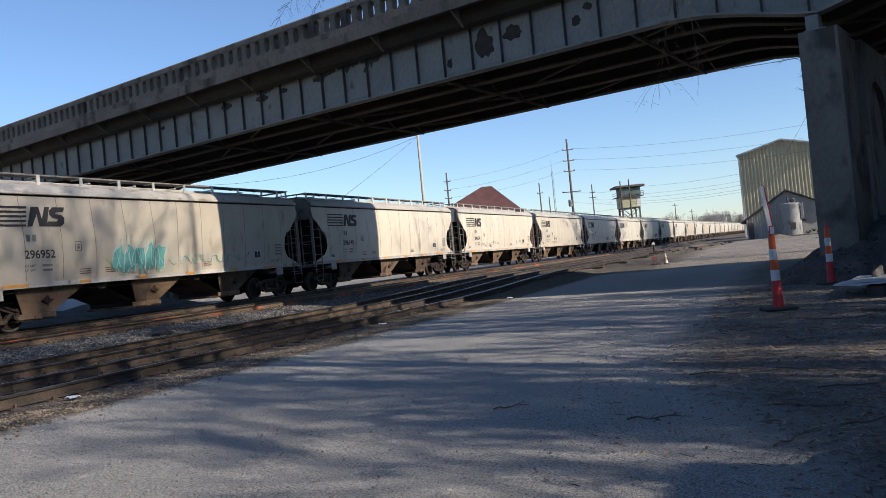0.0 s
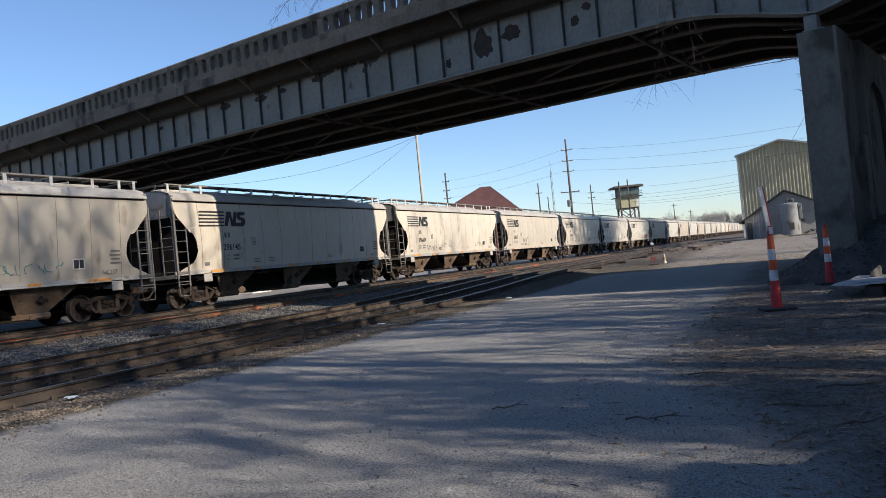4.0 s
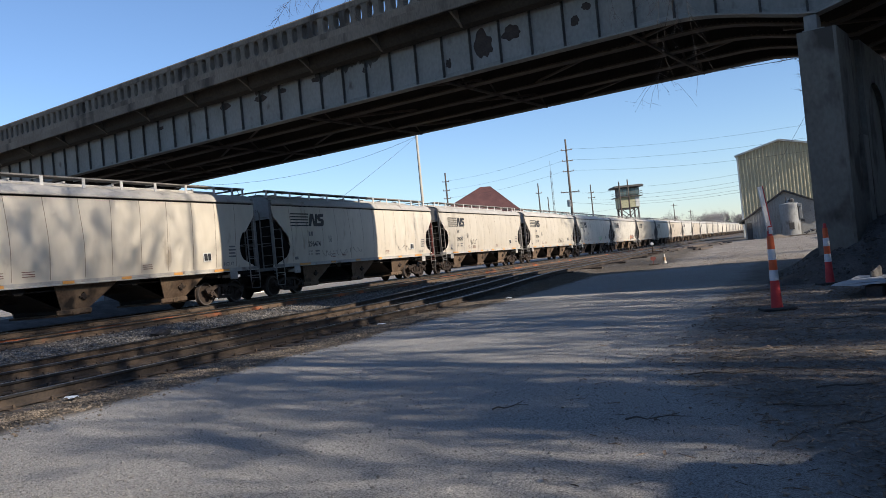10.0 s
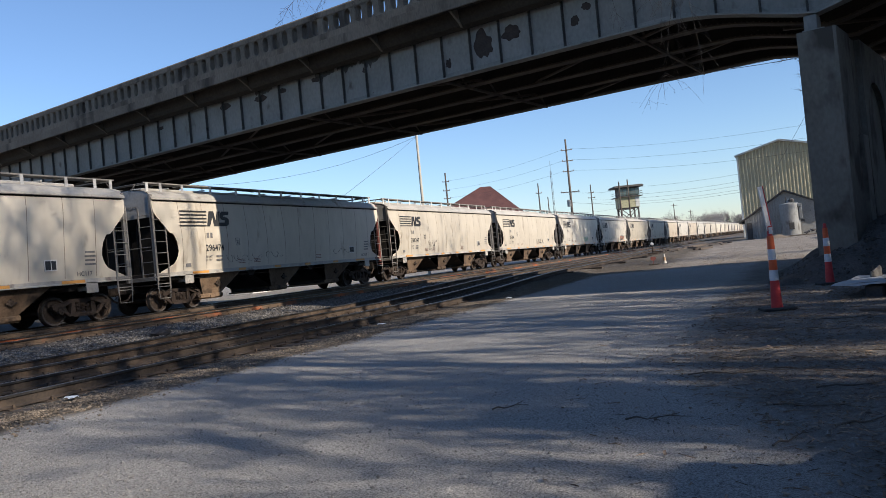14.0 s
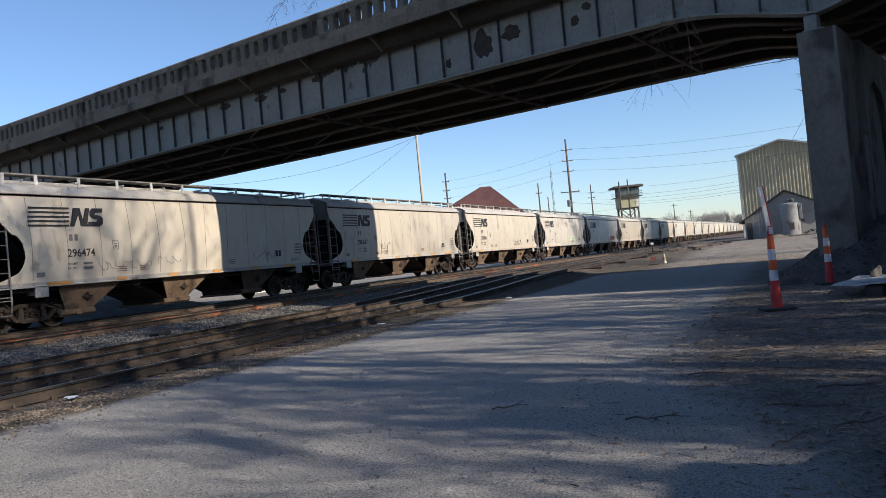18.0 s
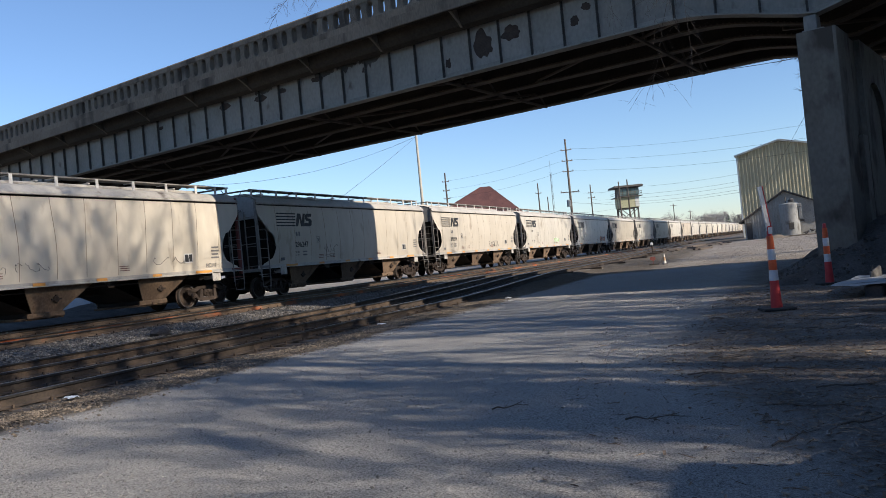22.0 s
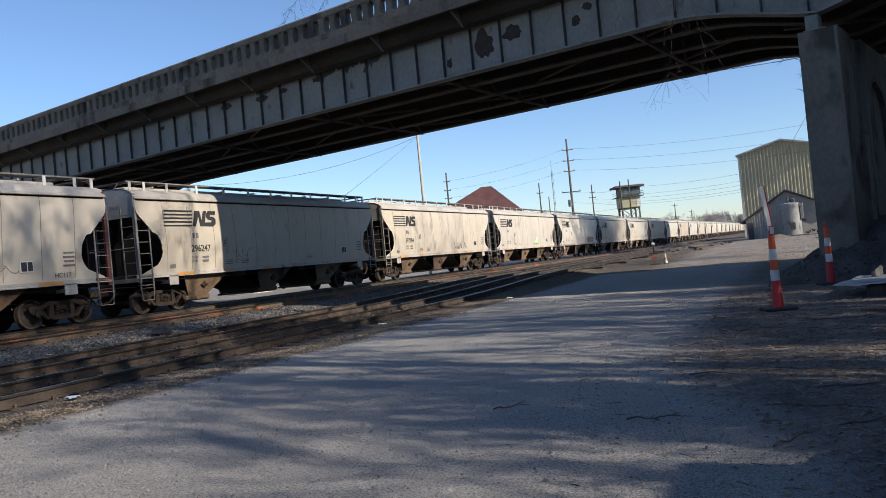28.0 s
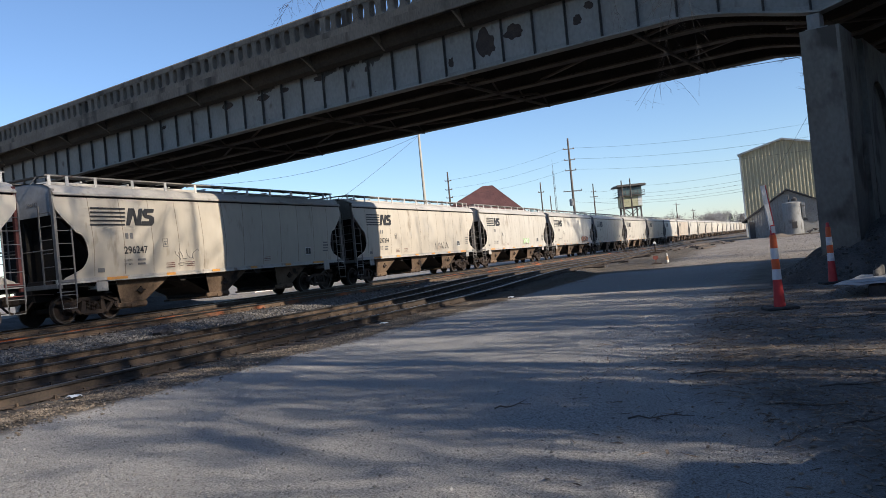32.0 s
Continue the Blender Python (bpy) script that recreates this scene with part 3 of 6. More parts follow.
def build_bridge():
    b = thing("road_overpass", BR, "steel girder road bridge with stained concrete parapet over the tracks", "bridge")
    lo, hi = -34.0, 92.0
    # deck
    s = Shape()
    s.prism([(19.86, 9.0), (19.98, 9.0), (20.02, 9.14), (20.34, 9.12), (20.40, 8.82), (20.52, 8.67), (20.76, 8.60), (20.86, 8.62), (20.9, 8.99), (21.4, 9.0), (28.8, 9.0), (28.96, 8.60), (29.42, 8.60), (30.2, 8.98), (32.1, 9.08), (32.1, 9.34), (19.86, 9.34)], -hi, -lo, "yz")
    part("deck", s, M["soffit"], b, "grey concrete deck slab, under-deck shade put into its dark tone")
    fascia = Shape().prism([(19.79, 9.0), (19.86, 9.0), (19.86, 9.36), (19.79, 9.34)], -hi, -lo, "yz")
    part("deck_edge", fascia, M["concrete"], b, "streaked concrete deck edge")
    for y0 in (19.82, 31.8):
        sill = Shape().prism([(y0, 9.34), (y0 + 0.34, 9.34), (y0 + 0.33, 9.56), (y0 + 0.005, 9.56)], -hi, -lo, "yz")
        par = part("parapet", sill, M["concrete"], b, "old concrete parapet with slotted openings")
        cap = Shape().prism([(y0 - 0.01, 10.13), (y0 + 0.34, 10.13), (y0 + 0.34, 10.3), (y0 + 0.29, 10.36), (y0 + 0.04, 10.36), (y0 - 0.01, 10.3)], -hi, -lo, "yz")
        part("cap_rail", cap, M["concrete"], par)
        # upright: a post whose sides curve into the arched slots
        out = []
        for k in range(9):
            t = -math.pi / 2 + math.pi * k / 8
            out.append((0.25 - 0.122 * math.cos(t) if abs(math.sin(t)) < 0.999 else 0.25, 9.845 + (0.13 if math.sin(t) > 0 else -0.13) + 0.14 * math.sin(t)))
        right = [(0.25, 9.56)] + [(x, z) for x, z in out if z > 9.56] + [(0.25, 10.13)]
        outline = right + [(-x, z) for x, z in reversed(right)]
        # its edges are rounded off towards the road and towards the outside
        up = Shape()
        n = len(outline)
        for yy, cut in ((0.015, 0.045), (0.04, 0.015), (0.08, 0.0), (0.25, 0.0), (0.29, 0.015), (0.315, 0.045)):
            up.v += [(px - math.copysign(cut, px) * (0.25 - abs(px)) / 0.3, y0 + yy, pz) for px, pz in outline]
        up.f = [tuple(range(n))[::-1], tuple(range(5 * n, 6 * n))] + [(k * n + i, k * n + (i + 1) % n, (k + 1) * n + (i + 1) % n, (k + 1) * n + i) for k in range(5) for i in range(n)]
        up = up.mesh("baluster", M["concrete"])
        n = 0
        x = -hi + 0.25
        joined = Shape()
        while x < -lo:
            if y0 < 20 and -46 < x < 5:
                part("baluster", up, None, par, at=pose(x, 0, 0))
            else:
                joined.prism([(p[0] + x, p[1]) for p in outline[::3]], y0 + 0.03, y0 + 0.27, "xz")
            x += 0.5
            n += 1
        far = part("baluster_row", joined, M["concrete"], par)
        far["kind"] = "stuff"
    # girders
    us = [lo + 0.5 * i for i in range(int((hi - lo) * 2) + 1)]
    for gi, y0 in enumerate((21.0, 23.05, 25.1, 27.15, 29.2)):
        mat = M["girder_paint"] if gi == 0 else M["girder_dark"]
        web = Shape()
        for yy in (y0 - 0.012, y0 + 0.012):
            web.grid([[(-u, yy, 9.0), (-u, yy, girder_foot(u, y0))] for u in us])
        g = part("girder", web, mat, b, "grey-blue riveted plate girder with peeling paint" if gi == 0 else "rusty plate girder with under-deck shade in its dark colour", smooth=True)
        fl = Shape()
        fl.grid([[(-u, y0 - 0.2, girder_foot(u, y0)), (-u, y0 + 0.2, girder_foot(u, y0)), (-u, y0 + 0.2, girder_foot(u, y0) + 0.045),
                  (-u, y0 - 0.2, girder_foot(u, y0) + 0.045), (-u, y0 - 0.2, girder_foot(u, y0))] for u in us])
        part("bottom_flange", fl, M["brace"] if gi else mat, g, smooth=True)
        ang = Shape()
        ang.grid([[(-u, y0 - 0.016, girder_foot(u, y0) + 0.046), (-u, y0 - 0.02, girder_foot(u, y0) + 0.19)] for u in us])
        part("flange_angle", ang, mat, g)
        top = Shape().box((-(lo + hi) / 2, y0, 8.97), (hi - lo, 0.42, 0.06))
        part("top_flange", top, mat, g)
        if gi == 0:
            st = Shape().box((0, -0.05, 0), (0.018, 0.10, 1.72)).box((0.02, -0.016, 0), (0.045, 0.012, 1.72)).mesh("stiffener", M["web_rib"])
            u = lo + 0.9
            while u < hi:
                f = girder_foot(u, y0)
                me = st
                if f < 7.2:
                    h = 9.0 - f
                    me = Shape().box((0, -0.05, 0), (0.018, 0.10, h - 0.06)).box((0.02, -0.016, 0), (0.045, 0.012, h - 0.06)).mesh("stiffener", M["web_rib"])
                part("stiffener", me, None, g, at=pose(-u, y0 - 0.012, (9.0 + f) / 2))
                u += 1.085
            riv = Shape()
            u = 0.5
            while u < 40:
                f = girder_foot(u, y0)
                for dz in (0.08, 0.15):
                    riv.add([(-u - 0.014, y0 - 0.02, f + dz - 0.014), (-u + 0.014, y0 - 0.02, f + dz - 0.014), (-u + 0.014, y0 - 0.02, f + dz + 0.014),
                             (-u - 0.014, y0 - 0.02, f + dz + 0.014), (-u, y0 - 0.036, f + dz)], [(0, 1, 4), (1, 2, 4), (2, 3, 4), (3, 0, 4)])
                u += 0.11
            rv = part("riveting", riv, mat, g)
            rv["kind"] = "stuff"
        else:
            riv = Shape()
            u = 0.5
            while u < 40:
                f = girder_foot(u, y0)
                riv.box((-u, y0 - 0.19, f + 0.05), (0.035, 0.03, 0.03))
                u += 0.16
            rv = part("riveting", riv, M["brace"], g)
            rv["kind"] = "stuff"
    # brackets under the overhang
    br = Shape().prism([(19.9, 9.0), (20.02, 8.95), (20.42, 8.72), (20.56, 8.60), (20.56, 8.70), (20.42, 8.9), (20.40, 9.13), (19.98, 9.13)], -0.035, 0.035, "yz").mesh("bracket", M["concrete"])
    u = lo + 0.9
    while u < hi:
        part("overhang_bracket", br, None, b, at=pose(-u, 0, 0))
        u += 3.255
    # bare patches where the paint has peeled off the outer girder
    rnd = random.Random(12)
    for u0, z0, w, h in ((12.02, 8.02, 0.40, 0.58), (10.95, 8.15, 0.36, 0.32), (8.85, 7.98, 0.17, 0.2), (13.35, 7.72, 0.13, 0.18), (8.45, 8.3, 0.16, 0.13),
                         (7.55, 8.5, 0.14, 0.1), (22.2, 8.35, 0.4, 0.16), (21.0, 8.4, 0.3, 0.12), (19.2, 8.45, 0.36, 0.12), (24.3, 8.4, 0.34, 0.2), (16.9, 8.3, 0.1, 0.12), (28.6, 8.3, 0.2, 0.1)):
        rough = [rnd.uniform(0.55, 1.15) for k in range(31)]
        rough = [0.5 * rough[k] + 0.25 * rough[k - 1] + 0.25 * rough[(k + 1) % 31] for k in range(31)]
        out = [(-u0 + w * rough[k] * math.cos(2 * math.pi * k / 31), z0 + h * rough[k] * math.sin(2 * math.pi * k / 31) * (1.0 if k < 16 else 0.85)) for k in range(31)]
        part("peeled_patch", Shape().prism(out, 20.978, 20.984, "xz"), M["peeled"], b, "dark patch of peeled paint")
    # ragged dark runs down a few panels of the web
    for u, d in ((18.26, 0.5), (17.17, 0.3), (16.09, 0.38), (21.5, 0.3)):
        foot = [(-u - 0.04 - 0.08 * k, 8.66 - d * (0.3 + 0.7 * rnd.random() ** 2) * (0.5 + 0.5 * math.sin(math.pi * k / 12))) for k in range(13)]
        part("soot_run", Shape().prism([(-u - 1.0, 8.95), (-u - 0.04, 8.95)] + foot, 20.979, 20.985, "xz"), M["web_rib"], b, "ragged dark run on the web")
    # cross frames and wind bracing
    u = 0.9 - 2 * 3.255
    k = 0
    while u < 60:
        fr = Shape()
        f = 7.1
        for y0 in (21.0, 23.05, 25.1, 27.15):
            fr.tube([(-u, y0, f + 0.2), (-u, y0 + 2.05, 8.8)], 0.045, 4)
            fr.tube([(-u, y0 + 2.05, f + 0.2), (-u, y0, 8.8)], 0.045, 4)
            fr.box((-u, y0 + 1.02, f + 0.22), (0.08, 1.98, 0.08))
        part("cross_frame", fr, M["brace"], b, "rust-brown steel cross frame")
        u += 6.51
        k += 1
    wb = Shape().box((0, 0, 0), (3.9, 0.11, 0.025)).box((0, 0.05, 0.04), (3.9, 0.02, 0.09)).mesh("wind_brace", M["brace"])
    u = -4.0
    k = 0
    while u < 44:
        for i, y0 in enumerate((22.02, 24.07, 26.12, 28.17)):
            if (i + k) % 2 == 0:
                part("wind_brace", wb, None, b, at=pose(-u - 1.6, y0, girder_foot(u + 1.6, y0) + 0.1, 0, 0, 31 if k % 4 < 2 else -31))
        u += 4.34
        k += 1
    for y0, z0 in ((21.55, 7.75), (23.6, 7.8)):
        part("conduit", Shape().tube([(-u2, y0, z0) for u2 in (-30, 0, 30, 60, 90)], 0.035, 6), M["brace"], b, "thin steel conduit")
    # piers
    def askew(shape):
        shape.v = [(x + SKEW * (y - 20.55), y, z) for x, y, z in shape.v]
        return shape
    for pi, u0 in enumerate(PIERS):
        w = 0.40
        body = Shape()
        body.prism([(20.55, -0.5), (29.7, -0.5), (29.7, 6.05), (20.55, 6.05)], -u0 - w, -u0 + w, "yz")
        p = part("pier", askew(body), M["concrete_pier"], b, "patched pale concrete bridge pier with an arched recess")
        face = Shape()
        x0 = -u0 + w
        face.prism([(20.53, -0.5), (21.9, -0.5), (21.9, 6.05), (20.53, 6.05)], x0, x0 + 0.07, "yz")
        face.prism([(21.98, -0.5), (22.6, -0.5), (22.6, 3.5), (21.98, 3.5)], x0, x0 + 0.16, "yz")
        part("pilaster", askew(face), M["concrete_pier"], p)
        for y0 in (23.1, 26.4):
            ring = Shape()
            a0 = [(y0 + 1.3 + 1.3 * math.cos(math.pi * q / 12), 3.9 + 1.2 * math.sin(math.pi * q / 12)) for q in range(13)]
            top = [(y0 + 2.9, 3.9)] + [(y0 + 2.9, 6.05)] + [(y0 - 0.3, 6.05)] + [(y0 - 0.3, 3.9)] + list(reversed(a0))
            ring.prism(top, x0, x0 + 0.14, "yz")
            ring.box((x0 + 0.07, y0 - 0.15, 1.7), (0.14, 0.3, 4.4)).box((x0 + 0.07, y0 + 2.75, 1.7), (0.14, 0.3, 4.4))
            part("arch_surround", askew(ring), M["concrete_pier"], p, "arched concrete surround in shade")
        for y0 in (21.0, 23.05, 25.1, 27.15, 29.2):
            f = girder_foot(u0, 21.0)
            shoe = Shape().box((-u0 - 0.12, y0, (6.05 + f) / 2), (0.3, 0.4, f - 6.05 - 0.01), 0.02).box((-u0 - 0.05, y0, 6.08), (0.5, 0.6, 0.06), 0.01)
            part("bearing", askew(shoe), M["girder_paint"], b, "grey steel bearing block")
    for u0, d in ((lo, 1), (hi, -1)):
        ab = Shape().box((-u0 - d * 0.5, 25.2, 4.2), (1.4, 12, 9.6), 0.03)
        part("abutment", ab, M["concrete_pier"], b, "plain concrete abutment wall")
    return b


# ---------------------------------------------------------------- hopper cars
PITCH = 17.5
HALF = 8.15
PROFILE = [(1.50, 1.34), (1.54, 1.7), (1.585, 2.2), (1.60, 2.7), (1.60, 3.2), (1.59, 3.6), (1.56, 3.98)]
ROOF = [(1.49, 4.035), (1.605, 4.035), (1.615, 4.05), (1.605, 4.11), (1.57, 4.13), (1.53, 4.20), (1.42, 4.31), (1.2, 4.40), (0.8, 4.47), (0.4, 4.51), (0.0, 4.52)]
EDGE = [(1.3, 8.05), (1.50, 7.85), (1.53, 7.68), (1.7, 7.28), (1.9, 7.10), (2.15, 7.03), (2.45, 7.06), (2.65, 7.14), (2.8, 7.26), (2.83, 7.42),
        (3.1, 7.68), (3.35, 7.92), (3.5, 8.08), (3.7, 8.13), (4.1, 8.14)]
SEAMS = [-6.89, -5.65, -4.38, -3.13, -1.85, -0.58, 0.68, 1.93, 3.18, 4.46, 5.71, 6.89]
TRUCK = 6.57


def interp(table, v):
    for (a, p), (b, q) in zip(table, table[1:]):
        if v <= b:
            t = max(0.0, (v - a) / (b - a))
            return p + (q - p) * t
    return table[-1][1]


def side_x(z):
    return interp([(zz, xx) for xx, zz in PROFILE], z)


def bulge(y, z):
    """The sheets belly out a little between their welded seams."""
    k = [abs(y - s) for s in SEAMS]
    return 0.022 * min(1.0, min(k) / 0.7) * math.sin(math.pi * ease(1.3, 4.1, z))


def build_wheelset():
    s = Shape()
    for sx in (0.75, -0.75):
        o = 1 if sx > 0 else -1
        s.lathe([(0.10, sx + o * 0.09), (0.13, sx + o * 0.085), (0.15, sx + o * 0.03), (0.36, sx + o * 0.015), (0.385, sx + o * 0.06), (0.452, sx + o * 0.065),
                 (0.458, sx - o * 0.045), (0.485, sx - o * 0.06), (0.485, sx - o * 0.085), (0.36, sx - o * 0.085), (0.14, sx - o * 0.06), (0.09, sx - o * 0.09)],
                28, "x")
    s.tube([(-1.02, 0, 0), (1.02, 0, 0)], 0.085, 10)
    for sx in (1.16, -1.16):
        s.lathe([(0.07, sx * 0.9), (0.11, sx * 0.93), (0.11, sx)], 10, "x")
        for k in range(3):
            t = 2.09 * k
            s.box((sx * 1.005, 0.06 * math.cos(t), 0.06 * math.sin(t)), (0.03, 0.035, 0.035))
    rings = []
    for sx in (1, -1):
        o = len(rings)
        g = Shape()
        rows = []
        for k in range(29):
            t = 2 * math.pi * k / 28
            rows.append([(sx * h, r * math.cos(t), r * math.sin(t)) for r, h in ((0.395, 0.816), (0.448, 0.822), (0.461, 0.80), (0.461, 0.715))])
        rings.append(g.grid(rows).mesh("tread", M["tread"], True))
    return s.mesh("wheelset", M["iron"], True), rings


def sideframe_mesh(o):
    s = Shape()
    x0, x1 = (0.93, 1.07) if o > 0 else (-1.07, -0.93)
    s.prism([(-1.14, 0.62), (-1.10, 0.68), (-0.72, 0.70), (-0.45, 0.80), (0.45, 0.80), (0.72, 0.70), (1.10, 0.68), (1.14, 0.62), (1.10, 0.50),
             (0.98, 0.55), (0.72, 0.57), (0.45, 0.68), (-0.45, 0.68), (-0.72, 0.57), (-0.98, 0.55), (-1.10, 0.50)], x0, x1, "yz")
    s.prism([(-0.30, 0.70), (-0.42, 0.70), (-0.50, 0.30), (-0.34, 0.22), (0.34, 0.22), (0.50, 0.30), (0.42, 0.70), (0.30, 0.70), (0.30, 0.36), (-0.30, 0.36)], x0, x1, "yz")
    for d in (1, -1):
        s.prism([(d * 0.74, 0.58), (d * 0.92, 0.58), (d * 0.56, 0.26), (d * 0.44, 0.26)], x0, x1, "yz")
        s.box(((x0 + x1) / 2, d * 0.89, 0.50), (0.16, 0.30, 0.12), 0.03)
    return s.mesh("side_frame", M["iron"])


def build_car(number, label):
    """One three-bay covered hopper; its long side that carries the number faces +x."""
    c = thing("hopper_car", Matrix(), label, "railway car", "train of hopper cars")
    # side sheets
    zs = [1.36, 1.45, 1.55, 1.7, 1.85, 2.0, 2.15, 2.35, 2.55, 2.75, 2.8, 2.84, 3.0, 3.2, 3.4, 3.55, 3.75, 3.9, 3.98]
    for o in (1, -1):
        s = Shape()
        rows = []
        for z in zs:
            e = interp(EDGE, z)
            inner = sorted(q for a in SEAMS for q in (a - 0.35, a, a + 0.35) if abs(q) < 6.9)
            ys = [-e] + inner + [e]
            rows.append([(o * (side_x(z) + bulge(y, z)), y, z) for y in ys])
        s.grid(rows)
        part("side_sheet", s, M["car_paint"], c, "pale beige weathered steel side", smooth=True)
        sill = Shape().prism([(o * 1.45, 1.25), (o * 1.57, 1.25), (o * 1.57, 1.28), (o * 1.53, 1.30), (o * 1.53, 1.40), (o * 1.45, 1.40)], -8.2, 8.2, "xz")
        part("side_sill", sill, M["sill"], c, "grimy pale side sill")
        # the shadow line under the roof edge is painted into this strip
        part("eave_channel", Shape().grid([[(o * 1.575, y, 3.975), (o * 1.49, y, 3.98), (o * 1.49, y, 4.037)] for y in (-8.1, 8.1)]), M["deep_shade"], c, "channel under the roof edge, its shade painted near-black")
    for a in SEAMS:
        rows = []
        for z in zs[1:]:
            if abs(a) < interp(EDGE, z) - 0.02:
                bow = 0.09 * (1 - ease(2.3, 4.0, z)) * (1 if a < 0 else -1)
                x = side_x(z) + bulge(a + bow, z) + 0.004
                rows.append([(x, a + bow - 0.011, z), (x, a + bow + 0.011, z)])
        part("seam", Shape().grid(rows), M["seam"], c)
    # roof
    s = Shape()
    prof = [(x, z) for x, z in ROOF] + [(-x, z) for x, z in reversed(ROOF[:-1])]
    s.grid([[(x, y, z) for x, z in prof] for y in (-8.15, -7.9, -4, 0, 4, 7.9, 8.15)])
    part("roof", s, M["car_roof"], c, "rounded pale grey roof", smooth=True)
    hatch = Shape().box((0, 0, 4.58), (0.62, 14.6, 0.14), 0.04)
    for k in range(7):
        hatch.box((0, -6 + 2 * k, 4.68), (0.7, 0.08, 0.05))
    part("hatch_cover", hatch, M["car_roof"], c, "long trough hatch cover")
    for o in (1, -1):
        walkb = Shape()
        walkb.box((o * 0.99, 0, 4.68), (0.42, 16.1, 0.03), 0.005)
        rb = part("running_board", walkb, M["grating"], c, "grey grated steel running board")
        part("edge_bar", Shape().box((o * 1.225, 0, 4.69), (0.025, 16.2, 0.05), 0.004), M["ladder"], rb, "pale steel edge bar")
        br = Shape().box((o * 1.235, 0, 4.52), (0.03, 0.115, 0.34), 0.005).box((o * 1.0, 0, 4.65), (0.42, 0.05, 0.03)).mesh("bracket", M["bracket_white"])
        for k in range(13):
            part("bracket", br, None, rb, at=pose(0, (-7.95, -7.3, -6.2, -4.65, -3.1, -1.55, 0, 1.55, 3.1, 4.65, 6.2, 7.3, 7.95)[k], 0))
    for d in (1, -1):
        end = Shape().box((0, d * 7.98, 4.675), (1.6, 0.3, 0.03))
        end.tube([(0.85, d * 8.1, 4.66), (0.85, d * 8.33, 4.4)], 0.016, 5).tube([(-0.85, d * 8.1, 4.66), (-0.85, d * 8.33, 4.4)], 0.016, 5)
        part("end_platform", end, M["grating"], c)
        # end wall, slope sheet and the pocket behind it, its shade painted near-black
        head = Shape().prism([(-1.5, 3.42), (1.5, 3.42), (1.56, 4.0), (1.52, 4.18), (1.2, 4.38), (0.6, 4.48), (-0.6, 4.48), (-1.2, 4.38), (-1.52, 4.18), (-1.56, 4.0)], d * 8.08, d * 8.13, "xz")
        part("end_wall", head, M["car_end"], c, "end wall in a greyer tone that holds its shade")
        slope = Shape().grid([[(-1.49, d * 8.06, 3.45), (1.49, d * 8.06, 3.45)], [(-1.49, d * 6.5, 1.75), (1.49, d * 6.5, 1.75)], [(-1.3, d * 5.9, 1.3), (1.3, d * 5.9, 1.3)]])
        part("slope_sheet", slope, M["deep_shade"], c, "end slope sheet with the pocket's shade in its colour")
        part("centre_web", Shape().prism([(d * 8.0, 1.2), (d * 8.04, 3.38), (d * 6.5, 1.72), (d * 5.95, 1.2)], -0.02, 0.02, "yz"), M["deep_shade"], c, "vertical web plate with the pocket's shade in its colour")
        # added plate: keeps daylight from showing through the pocket
        part("end_plate", Shape().prism([(-1.42, 1.2), (1.05, 1.2), (1.05, 3.05), (-1.42, 3.05)], d * 7.72, d * 7.75, "xz"), M["deep_shade"], c, "bulkhead plate added under the slope to close the dark pocket")
        part("shear_plate", Shape().box((0, d * 6.95, 1.15), (2.8, 2.3, 0.03)), M["deep_shade"], c)
        part("end_sill", Shape().box((0, d * 8.16, 1.22), (3.0, 0.1, 0.14), 0.01), M["ladder"], c, "pale end sill beam")
        cut = Shape().tube([(1.45, d * 8.3, 0.98), (0.5, d * 8.34, 1.02), (0.15, d * 8.55, 1.0)], 0.014, 5)
        cut.box((0.55, d * 8.05, 1.34), (0.8, 0.3, 0.16), 0.03).box((-0.5, d * 7.7, 1.5), (0.5, 0.5, 0.45), 0.06)
        part("brake_gear", cut, M["iron"], c, "dark brake rigging on the end platform")
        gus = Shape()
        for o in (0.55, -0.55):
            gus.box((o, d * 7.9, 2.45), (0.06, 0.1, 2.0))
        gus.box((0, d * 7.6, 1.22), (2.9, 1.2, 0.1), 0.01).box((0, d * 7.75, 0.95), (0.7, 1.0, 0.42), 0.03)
        part("end_frame", gus, M["deep_shade"], c)
        for o in (1, -1):
            stp = Shape().box((o * 1.50, d * 7.86, 1.32), (0.12, 0.62, 0.14), 0.01).box((o * 1.5, d * 7.86, 1.02), (0.16, 0.6, 0.03))
            part("end_step", stp, M["ladder"], c, "steel corner step frame")
            post = Shape().box((o * 1.50, d * 8.11, 2.68), (0.11, 0.12, 3.1), 0.01)
            part("corner_post", post, M["ladder"], c, "pale steel corner post")
            lad = Shape()
            for yy in (8.16, 7.58):
                lad.box((o * 1.58, d * yy, 2.0 if yy < 8 else 2.3), (0.025, 0.05, 2.35 if yy < 8 else 2.9))
            for k in range(7):
                z = 0.92 + 0.40 * k
                lad.tube([(o * 1.585, d * 8.16, z), (o * 1.585, d * 7.58, z)], 0.014, 5)
            lad.tube([(o * 1.585, d * 8.16, 0.9), (o * 1.585, d * 8.12, 0.5), (o * 1.585, d * 7.62, 0.5), (o * 1.585, d * 7.58, 0.9)], 0.018, 5)
            part("ladder", lad, M["ladder"], c, "pale steel side ladder")
        el = Shape()
        for k in range(6):
            z = 1.4 + 0.42 * k
            el.tube([(0.95, d * 8.2, z), (1.45, d * 8.2, z)], 0.014, 5)
        el.box((0.95, d * 8.2, 2.5), (0.05, 0.03, 2.5))
